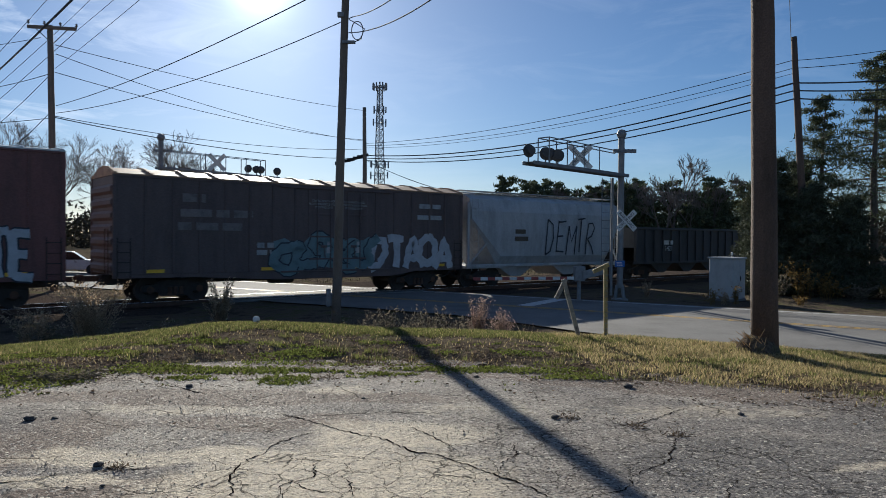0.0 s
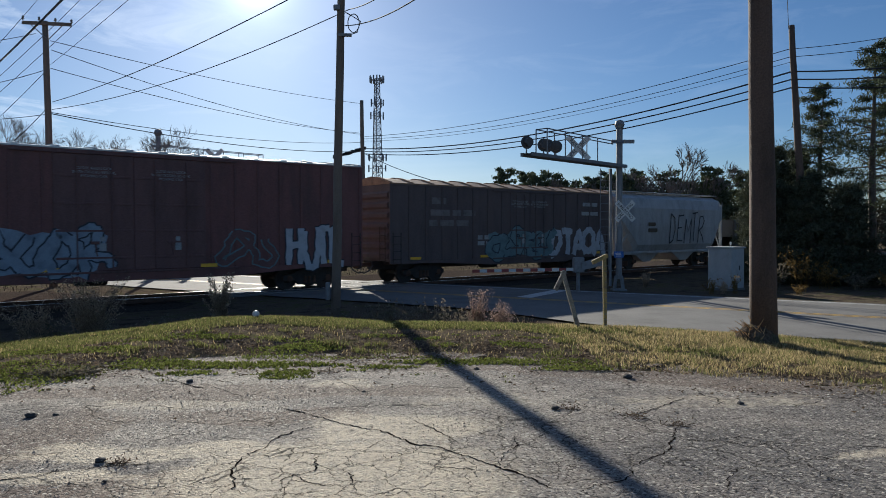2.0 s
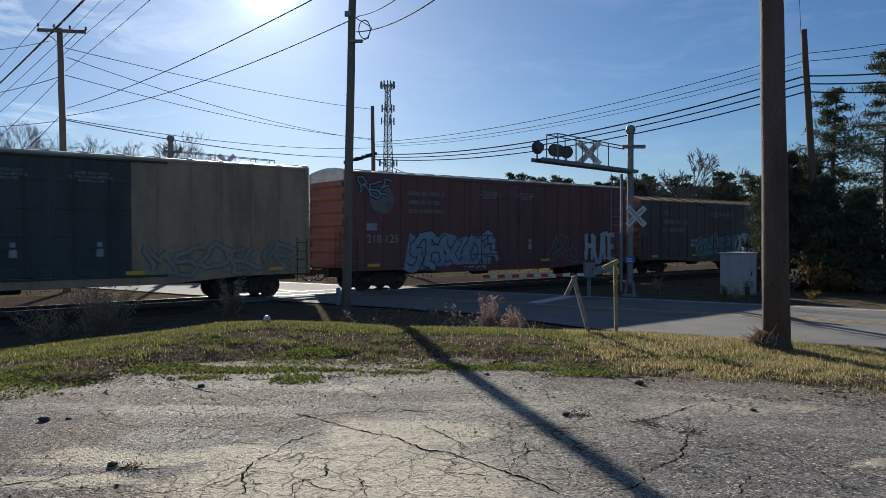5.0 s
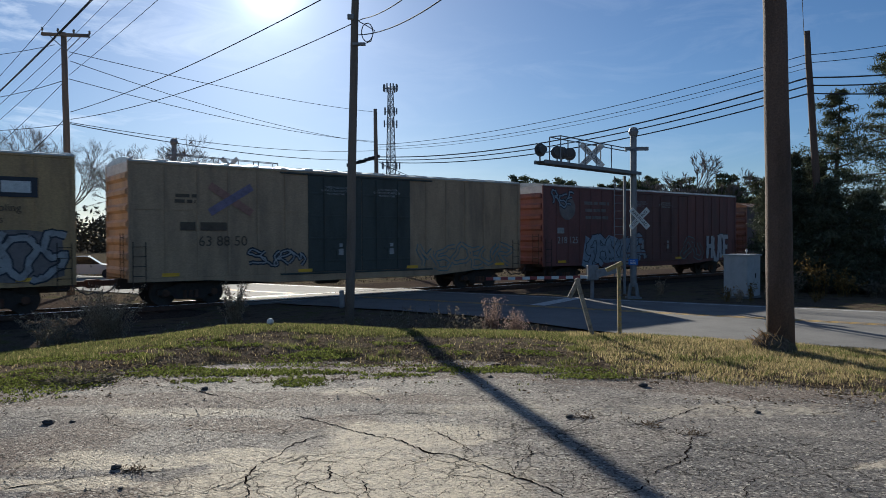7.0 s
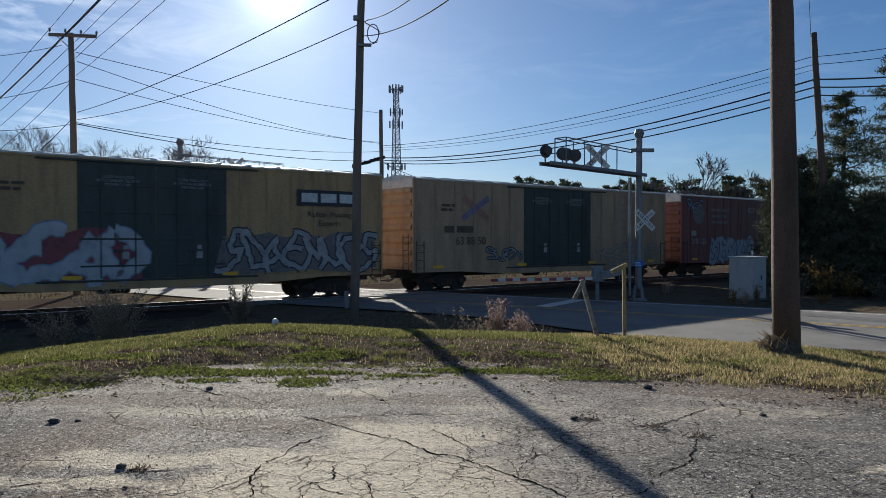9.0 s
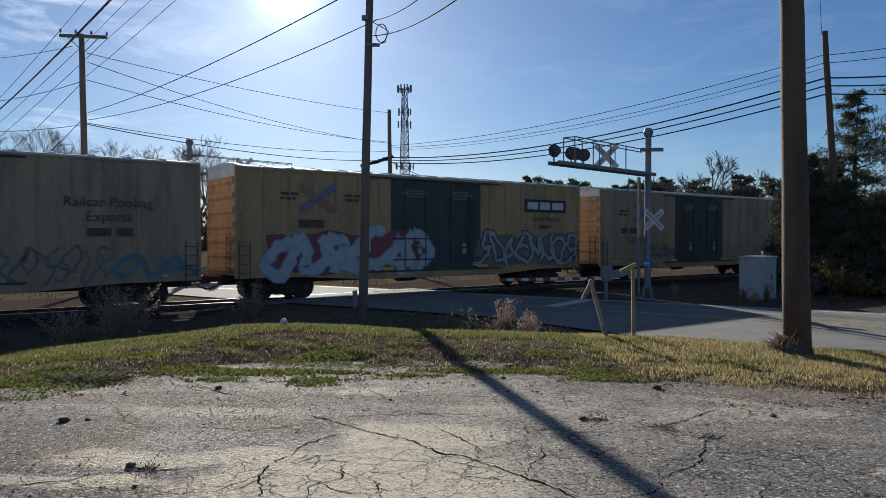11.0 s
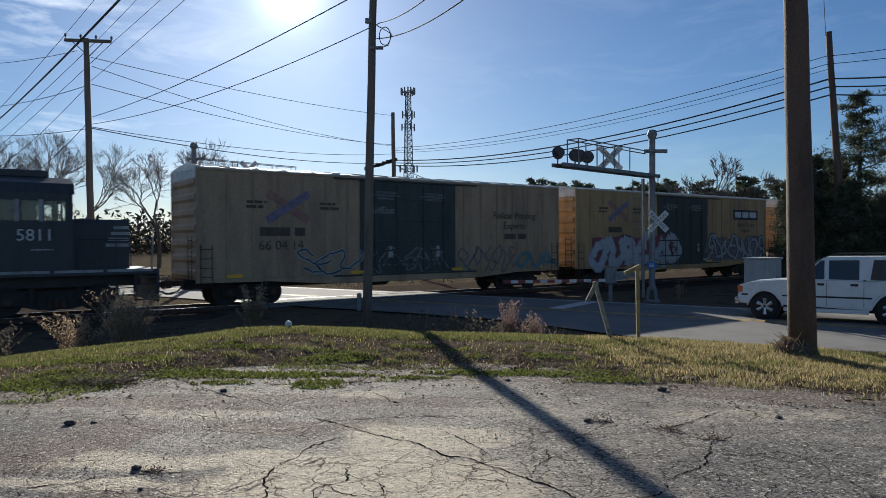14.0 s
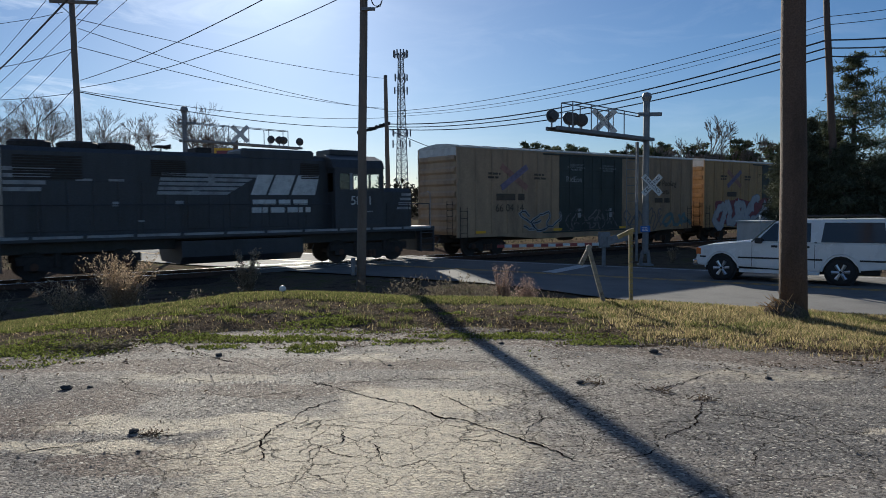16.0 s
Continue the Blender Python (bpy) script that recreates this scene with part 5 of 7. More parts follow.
        part("turn_signal", g, M_lens, car, "amber corner lamp")
        g = nbm()
        bx(g, -2.82, -2.72, sgn * 0.80, sgn * 0.965, 0.80, 1.12, 0.015)
        part("tail_light", g, M_lens, car, "red tail lamp")
        for cx in (1.83, -1.51):
            g = nbm()
            pr = arch(cx, 0.50, 2, 178, 13)
            for (u0, w0), (u1, w1) in zip(pr, pr[1:]):
                tube(g, [(u0, sgn * 0.955, w0), (u1, sgn * 0.955, w1)], 0.022, 5)
            part("arch_lip", g, M_trimblk if cx > 9 else M_carwhite, body)
            g = nbm()
            turned(g, [(0.10, -0.02), (0.45, -0.02), (0.45, 0.25), (0.10, 0.25)], 18, "y", (cx, sgn * 0.74 - 0.12, 0.42))
            part("wheel_well", g, M_trimblk, body)
    g = nbm()
    bx(g, 2.58, 2.63, -0.60, 0.60, 0.76, 0.98, 0.01)
    part("grille", g, M_trimblk, car)
    g = nbm()
    bx(g, 2.56, 2.72, -0.97, 0.97, 0.46, 0.63, 0.03)
    part("bumper", g, M_chrome, car, "chrome front bumper")
    g = nbm()
    bx(g, -2.92, -2.74, -0.97, 0.97, 0.46, 0.63, 0.03)
    part("bumper", g, M_chrome, car, "chrome rear bumper")
    g = nbm()
    bx(g, -2.5, 2.4, -0.6, 0.6, 0.30, 0.52, 0.02)
    part("chassis", g, M_trimblk, car)
    ty = nbm()
    turned(ty, [(0.26, -0.12), (0.36, -0.125), (0.395, -0.09), (0.40, 0), (0.395, 0.09), (0.36, 0.125), (0.26, 0.12)], 28)
    ty = finish("tyre", ty, M_tyre, True)
    rims = {}
    for sgn in (-1, 1):
        r = nbm()
        turned(r, [(0.27, -0.11), (0.27, 0.11), (0.23, 0.10), (0.23, -0.10)], 24)
        for k in range(6):
            a = k * math.pi / 3
            ca, sa = math.cos(a), math.sin(a)
            tube(r, [(0.04 * ca, sgn * 0.09, 0.04 * sa), (0.25 * ca, sgn * 0.11, 0.25 * sa)], [0.045, 0.06], 6)
        turned(r, [(0.02, -0.015), (0.06, -0.015), (0.06, 0.015), (0.02, 0.015)], 12, "y", (0, sgn * 0.10, 0))
        rims[sgn] = finish("rim", r, M_alloy)
    hub = nbm()
    turned(hub, [(0.05, -0.06), (0.17, -0.06), (0.17, 0.04), (0.05, 0.04)], 16)
    hub = finish("brake_disc", hub, M_under)
    for x in (1.83, -1.51):
        for sgn in (-1, 1):
            w = part("wheel", hub, M_under, car, "six-spoke alloy wheel", at=pose(x, sgn * 0.84, 0.40))
            part("tyre", ty, M_tyre, w)
            part("rim", rims[sgn], M_alloy, w)
            SUV_WHEELS.append((w, (x, sgn * 0.84, 0.40)))
    # tall body on its frame
    for o in car.children:
        if o.name.split(".")[0] not in ("wheel", "chassis"):
            o.matrix_basis = Matrix.Translation((0, 0, 0.42 * (1 - 1.10))) @ Matrix.Diagonal((1, 1, 1.10, 1))
    return car


SUV = build_suv()


def drive():
    ts, bs = [t for t, _ in SUV_RUN], [b for _, b in SUV_RUN]
    walk(SUV, [(t, suv_pose(b)) for t, b in SUV_RUN])
    times = [k / 5 for k in range(81)]
    for w, at in SUV_WHEELS:
        walk(w, [(t, pose(*at, 0, math.degrees(np.interp(t, ts, bs) / 0.40), 0)) for t in times])


def parked_sedan():
    """A small parked car beyond the track."""
    M_sil = mat("silver_car_paint", (0.45, 0.47, 0.50), 0.3, metal=0.3, var=0.08, scale=2, bump=0)
    car = thing("sedan", "silver sedan parked beyond the track", "car", Matrix.Translation((-22.6, 45.5, height(-22.6, 45.5))) @ Matrix.Rotation(radians(20), 4, "Z"))
    g = nbm()
    prism(g, [(-2.2, 0.35), (-2.25, 0.8), (-1.5, 0.92), (1.0, 0.92), (2.1, 0.75), (2.2, 0.4), (1.8, 0.3), (-1.8, 0.3)], -0.85, 0.85)
    bmesh.ops.bevel(g, geom=g.edges[:], offset=0.05, segments=2, affect="EDGES")
    part("body", g, M_sil, car)
    g = nbm()
    prism(g, [(-1.5, 0.9), (-0.9, 1.38), (0.3, 1.40), (1.0, 0.9)], -0.72, 0.72)
    bmesh.ops.bevel(g, geom=g.edges[:], offset=0.05, segments=2, affect="EDGES")
    part("cabin", g, M_dglass, car)
    g = nbm()
    bx(g, -0.85, 0.28, -0.66, 0.66, 1.385, 1.43, 0.02)
    part("roof", g, M_sil, car)
    for x in (-1.35, 1.35):
        for y in (-0.8, 0.8):
            g = nbm()
            turned(g, [(0.05, -0.09), (0.30, -0.1), (0.31, 0), (0.30, 0.1), (0.05, 0.09)], 16, "y", (x, y, 0.31))
            part("wheel", g, M_tyre, car)


parked_sedan()

# ---- poles, wires, signals ----
M_pole = mat("weathered_pole_wood", (0.115, 0.078, 0.058), 0.9, var=0.45, scale=2.2, fine=45, streak=1, bump=0.6, bdist=0.02)
M_pole2 = mat("grey_pole_wood", (0.19, 0.155, 0.125), 0.9, var=0.35, scale=2.2, fine=45, streak=1, bump=0.5)
M_cable = mat("black_cable", (0.03, 0.03, 0.032), 0.6, var=0.2, scale=5, bump=0)
M_alum = mat("weathered_aluminium", (0.22, 0.225, 0.235), 0.6, metal=0.3, var=0.25, scale=5)
M_ins = mat("porcelain_insulator", (0.20, 0.19, 0.18), 0.25, var=0.2, scale=10)
M_sign = mat("white_sign_sheeting", (0.62, 0.62, 0.60), 0.5, var=0.12, scale=4)
M_signblk = mat("sign_black", (0.02, 0.02, 0.02), 0.6, var=0.1, scale=4)
M_blue = mat("blue_sign", (0.03, 0.12, 0.42), 0.5, var=0.15, scale=6)
M_hood = mat("signal_hood_black", (0.075, 0.075, 0.078), 0.6, var=0.25, scale=6)
M_redlens = mat("red_lens", (0.22, 0.02, 0.02), 0.15, var=0.1, scale=6, bump=0)
M_cab = mat("grey_cabinet_paint", (0.42, 0.43, 0.43), 0.55, var=0.15, scale=3)
M_redband = mat("red_gate_stripe", (0.26, 0.05, 0.045), 0.5, var=0.2, scale=6)
M_post = mat("chipped_yellow_post", (0.34, 0.26, 0.10), 0.8, var=0.5, scale=9, fine=60, dark=(0.16, 0.13, 0.09), bump=0.5)
M_oldpost = mat("old_grey_post", (0.28, 0.25, 0.20), 0.9, var=0.5, scale=9, fine=60, dark=(0.12, 0.10, 0.08), bump=0.5)


def pole(base, top, r0, r1, label, material, crossarm=0.0, name="utility_pole"):
    ob = thing(name, label, "utility pole", Matrix.Translation(base), "poles along the road")
    d = Vector(top) - Vector(base)
    g = nbm()
    rn = random.Random(int(base[0] * 10))
    n = 9
    tube(g, [d * (k / n) + Vector((rn.uniform(-1, 1), rn.uniform(-1, 1), 0)) * 0.012 for k in range(n + 1)], [r0 + (r1 - r0) * k / n for k in range(n + 1)], 18)
    part("shaft", g, material, ob, smooth=True)
    if crossarm:
        z = d.z - 0.15
        g = nbm()
        bx(g, -crossarm, crossarm, -r1 - 0.12, -r1 - 0.01, z - 0.07, z + 0.07, 0.01)
        part("crossarm", g, material, ob, at=Matrix.Translation((0, 0, z)) @ Matrix.Rotation(radians(-8), 4, "Z") @ Matrix.Rotation(radians(4.5), 4, "Y") @ Matrix.Translation((0, 0, -z)))
        for x in (-crossarm + 0.1, -0.35, 0.35, crossarm - 0.1):
            g = nbm()
            turned(g, [(0.02, 0), (0.03, 0.06), (0.07, 0.08), (0.03, 0.12), (0.06, 0.15), (0.02, 0.2)], 10, "z", (x, -r1 - 0.06, z + 0.07 - 0.078 * x))
            part("insulator", g, M_ins, ob)
        for sgn in (-1, 1):
            g = nbm()
            tube(g, [(sgn * 0.7, -r1 - 0.07, z - 0.05), (0, -r1 - 0.02, z - 0.7)], 0.02, 5)
            part("brace", g, M_alum, ob)
    return ob


near = pole((5.34, 10.97, -0.25), (5.05, 10.97, 11.5), 0.205, 0.125, "thick brown wooden utility pole standing in grass", M_pole)
g = nbm()
rn = random.Random(3)
for k in range(40):
    a, r = rn.uniform(2.6, 4.4), rn.uniform(0.18, 0.42)
    x, y, z = r * math.cos(a), r * math.sin(a), 0.18 + rn.uniform(0, 0.25) * (0.45 - r) / 0.3
    tube(g, [(x, y, z), (x + rn.uniform(-0.2, 0.1), y + rn.uniform(-0.1, 0.1), z + rn.uniform(0.02, 0.16))], [0.008, 0.003], 4)
part("dead_grass_tuft", g, mat("dead_grass", (0.50, 0.32, 0.14), 0.9, var=0.4, scale=20), near, "orange-brown dead grass at the foot")
g = nbm()
turned(g, [(0.34, 0.1), (0.30, 0.2), (0.24, 0.28), (0.18, 0.34), (0.05, 0.38)], 14, "z", (-0.12, 0, 0))
part("earth_mound", g, M_soil, near)
mid = pole((-2.52, 20.0, -1.2), (-2.2, 20.0, 12.0), 0.135, 0.09, "slim grey-brown wooden utility pole", M_pole2)
g = nbm()
for k in range(14):
    a = k / 13 * 2 * math.pi
    pts = [(0.57 + 0.16 * math.cos(a + q), -0.1, 8.55 + 0.26 * math.sin(a + q)) for q in (0, 0.5)]
    tube(g, pts, 0.014, 5)
tube(g, [(0.34, -0.1, 8.85), (0.52, -0.12, 8.75), (0.77, -0.1, 8.6), (0.67, -0.1, 8.3), (0.37, -0.1, 8.2)], 0.014, 5)
part("cable_loop", g, M_cable, mid, "loop of spare cable")
g = nbm()
bx(g, 0.15, 0.52, -0.16, -0.06, 8.18, 8.26, 0.01)
part("bracket", g, M_alum, mid)
g = nbm()
bx(g, 0.02, 0.20, -0.16, -0.06, 8.9, 9.05, 0.02)
part("bracket", g, M_alum, mid)
g = nbm()
bx(g, -0.24, -0.12, -0.20, -0.10, 0.85, 1.35, 0.02)
part("meter_box", g, M_alum, mid, "small grey box on the pole")
pole((-16.53, 32.0, -1.2), (-16.72, 32.0, 10.85), 0.17, 0.12, "grey wooden utility pole with a crossarm", M_pole2, 1.15)
pole((18.05, 33.0, -1.2), (17.18, 33.0, 11.15), 0.19, 0.13, "leaning dark wooden utility pole beside pines", M_pole)
far = pole((-5.08, 60.0, -1.2), (-5.25, 60.0, 12.5), 0.22, 0.15, "distant grey utility pole carrying cables", M_pole2)
g = nbm()
rn = random.Random(8)
for k in range(16):
    x = -2.6 + 2.5 * k / 15
    bx(g, x, x + 0.30, -0.12, 0.12, 8.9 + 0.05 * k + rn.uniform(-0.1, 0.0), 9.02 + 0.05 * k + rn.uniform(-0.0, 0.1), 0.02)
part("cable_splice", g, M_cable, far, "bundle of splice boxes and cable")

WIRES = [
    ("primary", (-17.78, 32.0, 10.93), (-8.0, 18.0, 9.2), 0.02, 0.010), ("primary", (-17.78, 32.0, 10.93), (-44.7, 60.0, 7.44), 0.3, 0.014),
    ("feeder", (-27.82, 40.0, 7.25), (-6.2, 13.5, 6.45), 0.25, 0.026),
    ("primary", (-16.28, 32.0, 10.71), (-8.0, 20.5, 9.9), 0.02, 0.010), ("primary", (-16.28, 32.0, 10.71), (-44.71, 60.0, 6.47), 0.3, 0.014),
    ("primary", (-15.56, 32.0, 10.63), (-7.5, 21.0, 9.9), 0.02, 0.010), ("primary", (-15.56, 32.0, 10.63), (-44.73, 60.0, 5.26), 0.3, 0.014),
    ("primary", (-16.51, 32.0, 8.95), (-6.0, 19.0, 9.2), 0.05, 0.010),
    ("service", (-16.45, 32.0, 7.31), (-2.0, 15.6, 7.1), 0.25, 0.014), ("service", (-16.45, 32.0, 6.98), (-2.08, 20.0, 7.76), 0.42, 0.014), ("service", (-2.08, 20.0, 7.76), (-0.4, 14.0, 6.5), 0.1, 0.014),
    ("drop", (-2.2, 20.0, 7.31), (0.4, 12.0, 5.85), 0.2, 0.014),
    ("span", (-16.5, 32.0, 10.0), (-5.35, 60.0, 12.25), 0.3, 0.016), ("span", (-16.45, 32.0, 9.59), (-5.27, 60.0, 9.67), 0.55, 0.016), ("span", (-16.51, 32.0, 8.79), (-5.27, 60.0, 9.77), 0.45, 0.016),
    ("cable", (-16.66, 32.0, 6.82), (-5.28, 60.0, 8.24), 0.55, 0.022), ("cable", (-16.66, 32.0, 6.87), (-5.27, 60.0, 9.0), 0.5, 0.016),
    ("span", (-28.47, 40.0, 7.8), (-16.66, 32.0, 6.77), 0.2, 0.014), ("span", (-28.41, 40.0, 11.75), (-17.14, 32.0, 10.31), 0.2, 0.014), ("span", (-28.45, 40.0, 9.28), (-16.82, 32.0, 8.69), 0.3, 0.016),
    ("guy", (-16.82, 32.0, 8.57), (-29.12, 45.0, 6.49), 0.2, 0.014), ("guy", (-16.79, 32.0, 6.93), (-28.4, 45.0, 5.22), 0.3, 0.016),
    ("cable", (-4.99, 60.0, 8.47), (17.27, 33.0, 9.01), 1.05, 0.040), ("cable", (-4.99, 60.0, 8.24), (17.27, 33.0, 8.65), 1.05, 0.034), ("cable", (-4.99, 60.0, 8.04), (17.32, 33.0, 8.28), 1.1, 0.034),
    ("span", (-5.08, 60.0, 9.48), (17.11, 33.0, 10.05), 0.75, 0.018), ("span", (-5.08, 60.0, 9.29), (17.17, 33.0, 9.69), 0.85, 0.016), ("span", (-5.08, 60.0, 9.1), (17.19, 33.0, 9.45), 0.85, 0.012),
    ("cable", (17.32, 33.0, 9.01), (20.6, 31.0, 8.75), 0.05, 0.036), ("cable", (17.32, 33.0, 8.65), (20.6, 31.0, 8.35), 0.05, 0.032), ("cable", (17.32, 33.0, 8.28), (20.6, 31.0, 7.9), 0.05, 0.032), ("span", (17.17, 33.0, 10.05), (20.6, 31.0, 10.1), 0.05, 0.016), ("span", (17.19, 33.0, 9.69), (20.6, 31.0, 9.7), 0.05, 0.016),
    ("service", (-4.99, 60.0, 8.04), (1.45, 45.0, 4.5), 0.2, 0.026), ("guy", (17.06, 33.0, 10.98), (15.6, 30.5, 13.4), 0.05, 0.014),
]
for nm, a, b, sag, r in WIRES:
    g = nbm()
    a, b = Vector(a), Vector(b)
    tube(g, [a.lerp(b, k / 24) - Vector((0, 0, 4 * sag * (k / 24) * (1 - k / 24))) for k in range(25)], r, 5)
    ob = new("overhead_wire", finish("overhead_wire", g, M_cable))
    tagged(ob, "dark overhead wire strung between utility poles", "wire", "overhead wires")


def blade_cross(parent, x, y, z, ang, lettered=True, size=1.2):
    """Two crossed white blades with the crossing's words."""
    m0 = Matrix.Translation((x, y, z)) @ Matrix.Rotation(ang, 4, "Z")
    for k, (tilt, text) in enumerate(((45, "CROSSING"), (-45, "RAILROAD"))):
        g = nbm()
        bx(g, -size / 2, size / 2, -0.01 - 0.014 * k, -0.002 - 0.014 * k, -0.115, 0.115, 0.003)
        m = m0 @ Matrix.Rotation(radians(-tilt), 4, "Y")
        bl = part("crossbuck_blade", g, M_sign, parent, "white crossbuck blade with black words", at=m)
        if lettered:
            words(text, 0.185, M_signblk, bl, pose(0, -0.014 - 0.014 * k, 0, 90, 0, 0), "lettering", 0.002)


def signal(base, arm, arm_z, top_z, face, lettered, label):
    """Cantilever flashing-light signal over a railway crossing."""
    s = thing("crossing_signal", label, "railway signal", Matrix.Translation(base), "crossing signals")
    zt, za = top_z - base[2], arm_z - base[2]
    g = nbm()
    tube(g, [(0, 0, 0.5), (0, 0, zt - 0.15)], 0.13, 14)
    part("mast", g, M_alum, s, "grey aluminium mast")
    g = nbm()
    bx(g, -0.28, 0.28, -0.28, 0.28, 0, 0.08, 0.01)
    for k in range(4):
        a = k * math.pi / 2 + 0.4
        tube(g, [(0.26 * math.cos(a), 0.26 * math.sin(a), 0.05), (0.15 * math.cos(a), 0.15 * math.sin(a), 0.62)], 0.06, 6)
    part("mast_base", g, M_alum, s)
    g = nbm()
    turned(g, [(0.03, -0.20), (0.15, -0.16), (0.21, 0), (0.15, 0.16), (0.03, 0.20)], 16, "z", (0, 0, zt + 0.02))
    part("bell", g, M_alum, s, "round warning bell")
    g = nbm()
    bx(g, -0.35, 0.62, -0.05, 0.05, zt - 0.75, zt - 0.60, 0.01)
    part("cross_bracket", g, M_alum, s)
    A = Vector((arm[0], arm[1], 0))
    l = A.length
    yaw = math.atan2(arm[1], arm[0])
    rot = Matrix.Rotation(yaw, 4, "Z")
    for y in (-0.22, 0.22):
        g = nbm()
        bx(g, -0.2, l, y - 0.05, y + 0.05, za, za + 0.13, 0.01)
        part("arm_beam", g, M_alum, s, at=rot)
    g = nbm()
    bx(g, 0.2, l, -0.17, 0.17, za + 0.08, za + 0.10)
    part("walkway", g, M_alum, s, at=rot)
    for f in (0.33, 0.5, 0.68, 0.86):
        for y in (-0.24, 0.24):
            g = nbm()
            tube(g, [(l * f, y, za + 0.12), (l * f, y, za + 1.02)], 0.024, 6)
            part("rail_post", g, M_alum, s, at=rot)
    for y in (-0.24, 0.24):
        g = nbm()
        tube(g, [(0.1, y, za + 1.0), (l * 0.86, y, za + 1.04)], 0.022, 6)
        part("handrail", g, M_alum, s, at=rot)
    g = nbm()
    tube(g, [(l * 0.86, -0.24, za + 1.04), (l * 0.86, 0.24, za + 1.04)], 0.022, 6)
    part("handrail", g, M_alum, s, at=rot)
    for f, turn in ((1.0, 0.35), (0.84, 0.0), (0.80, 2.6), (0.72, -0.3)):
        g = nbm()
        turned(g, [(0.04, 0.16), (0.13, 0.12), (0.15, 0.0), (0.235, -0.01), (0.235, -0.03), (0.14, -0.04), (0.15, -0.22), (0.13, -0.22)], 20, "y")
        p = rot @ Vector((l * f, 0, za + 0.48))
        lm = part("flasher", g, M_hood, s, "black round flashing light", at=Matrix.Translation(p) @ Matrix.Rotation(face + turn, 4, "Z"))
        g = nbm()
        turned(g, [(0.01, -0.052), (0.12, -0.05), (0.12, -0.045), (0.01, -0.045)], 16, "y")
        part("lens", g, M_redlens, lm)
        g = nbm()
        tube(g, [(l * f, 0, za + 0.1), (l * f, 0, za + 0.4)], 0.03, 6)
        part("flasher_bracket", g, M_alum, s, at=rot)
    p = rot @ Vector((l * 0.42, -0.28, za + 0.62))
    blade_cross(s, p.x, p.y, p.z, face, lettered, 1.25)
    return s


s1 = signal((8.12, 29.4, -0.95), (-4.55, -4.65), 4.18, 5.95, 0.10, True, "grey cantilever crossing signal with flashers and crossbucks")
blade_cross(s1, 0.2, -0.17, 3.33, 0.12, True, 1.08)
ladder(s1, -0.62, -0.05, 0.9, 5.1, 0.36, M_alum, "x", 13)
g = nbm()
bx(g, -0.42, -0.32, -0.08, 0.02, 0.2, 5.1, 0.02)
part("conduit_box", g, M_alum, s1, "grey cable riser")
g = nbm()
bx(g, -0.25, 0.15, -0.18, -0.16, 1.40, 1.66, 0.005)
part("notice", g, M_blue, s1, "small blue notice")
bars(s1, -0.2, 1.60, 3, 0.3, 0.03, 0.03, M_sign, 90, y=-0.182)
signal((-14.06, 38.0, -1.0), (4.9, 5.9), 5.1, 6.75, math.pi + 0.1, False, "far cantilever crossing signal seen from behind")


def gate():
    ob = thing("crossing_gate", "lowered red and white striped crossing gate arm", "crossing gate", Matrix.Translation((6.19, 28.4, -0.95)))
    g = nbm()
    tube(g, [(0, 0, 0), (0, 0, 1.35)], 0.08, 12)
    part("post", g, M_alum, ob)
    g = nbm()
    bx(g, -0.22, 0.22, -0.22, 0.12, 0.85, 1.45, 0.03)
    part("mechanism_box", g, M_alum, ob, "grey gate motor housing")
    g = nbm()
    prism(g, [(0.1, 1.25), (0.75, 1.45), (0.95, 1.40), (0.9, 1.15), (0.6, 1.05), (0.1, 0.95)], -0.30, -0.22)
    part("counterweight", g, M_alum, ob)
    a, b = Vector((-0.25, -0.26, 0.98)), Vector((-4.3, -0.5, 0.93))
    n = 14
    for k in range(n):
        g = nbm()
        p, q = a.lerp(b, k / n), a.lerp(b, (k + 1) / n)
        bx(g, q.x, p.x, p.y - 0.025, p.y + 0.025, p.z - 0.06, p.z + 0.06, 0.004)
        part("arm_stripe", g, M_redband if k % 2 else M_sign, ob)


gate()


def cabinet():
    ob = thing("signal_cabinet", "tall grey metal trackside cabinet with a small lamp", "cabinet", Matrix.Translation((12.95, 30.1, -0.98)) @ Matrix.Rotation(radians(38), 4, "Z") @ Matrix.Diagonal((0.84, 0.84, 0.96, 1)))
    g = nbm()
    bx(g, -0.66, 0.66, -0.62, 0.62, 0.1, 1.86, 0.015)
    part("body", g, M_cab, ob)
    g = nbm()
    bx(g, -0.72, 0.72, -0.68, 0.68, 1.86, 1.93, 0.015)
    part("roof", g, M_cab, ob)
    g = nbm()
    bx(g, -0.7, 0.7, -0.66, 0.66, -0.1, 0.1, 0.02)
    part("plinth", g, M_asphalt, ob)
    for x0, x1 in ((-0.60, -0.02), (0.02, 0.60)):
        g = nbm()
        bx(g, x0, x1, -0.64, -0.62, 0.2, 1.78, 0.006)
        part("door", g, M_cab, ob)
    g = nbm()
    bx(g, 0.08, 0.14, -0.68, -0.64, 0.9, 1.1, 0.01)
    part("handle", g, M_trimblk, ob)
    g = nbm()
    tube(g, [(-0.3, -0.4, 1.93), (-0.3, -0.4, 2.05)], 0.02, 6)
    turned(g, [(0.03, 0), (0.05, 0.02), (0.05, 0.1), (0.02, 0.13)], 10, "z", (-0.3, -0.4, 2.03))
    part("status_lamp", g, M_sign, ob, "small white status lamp")


cabinet()


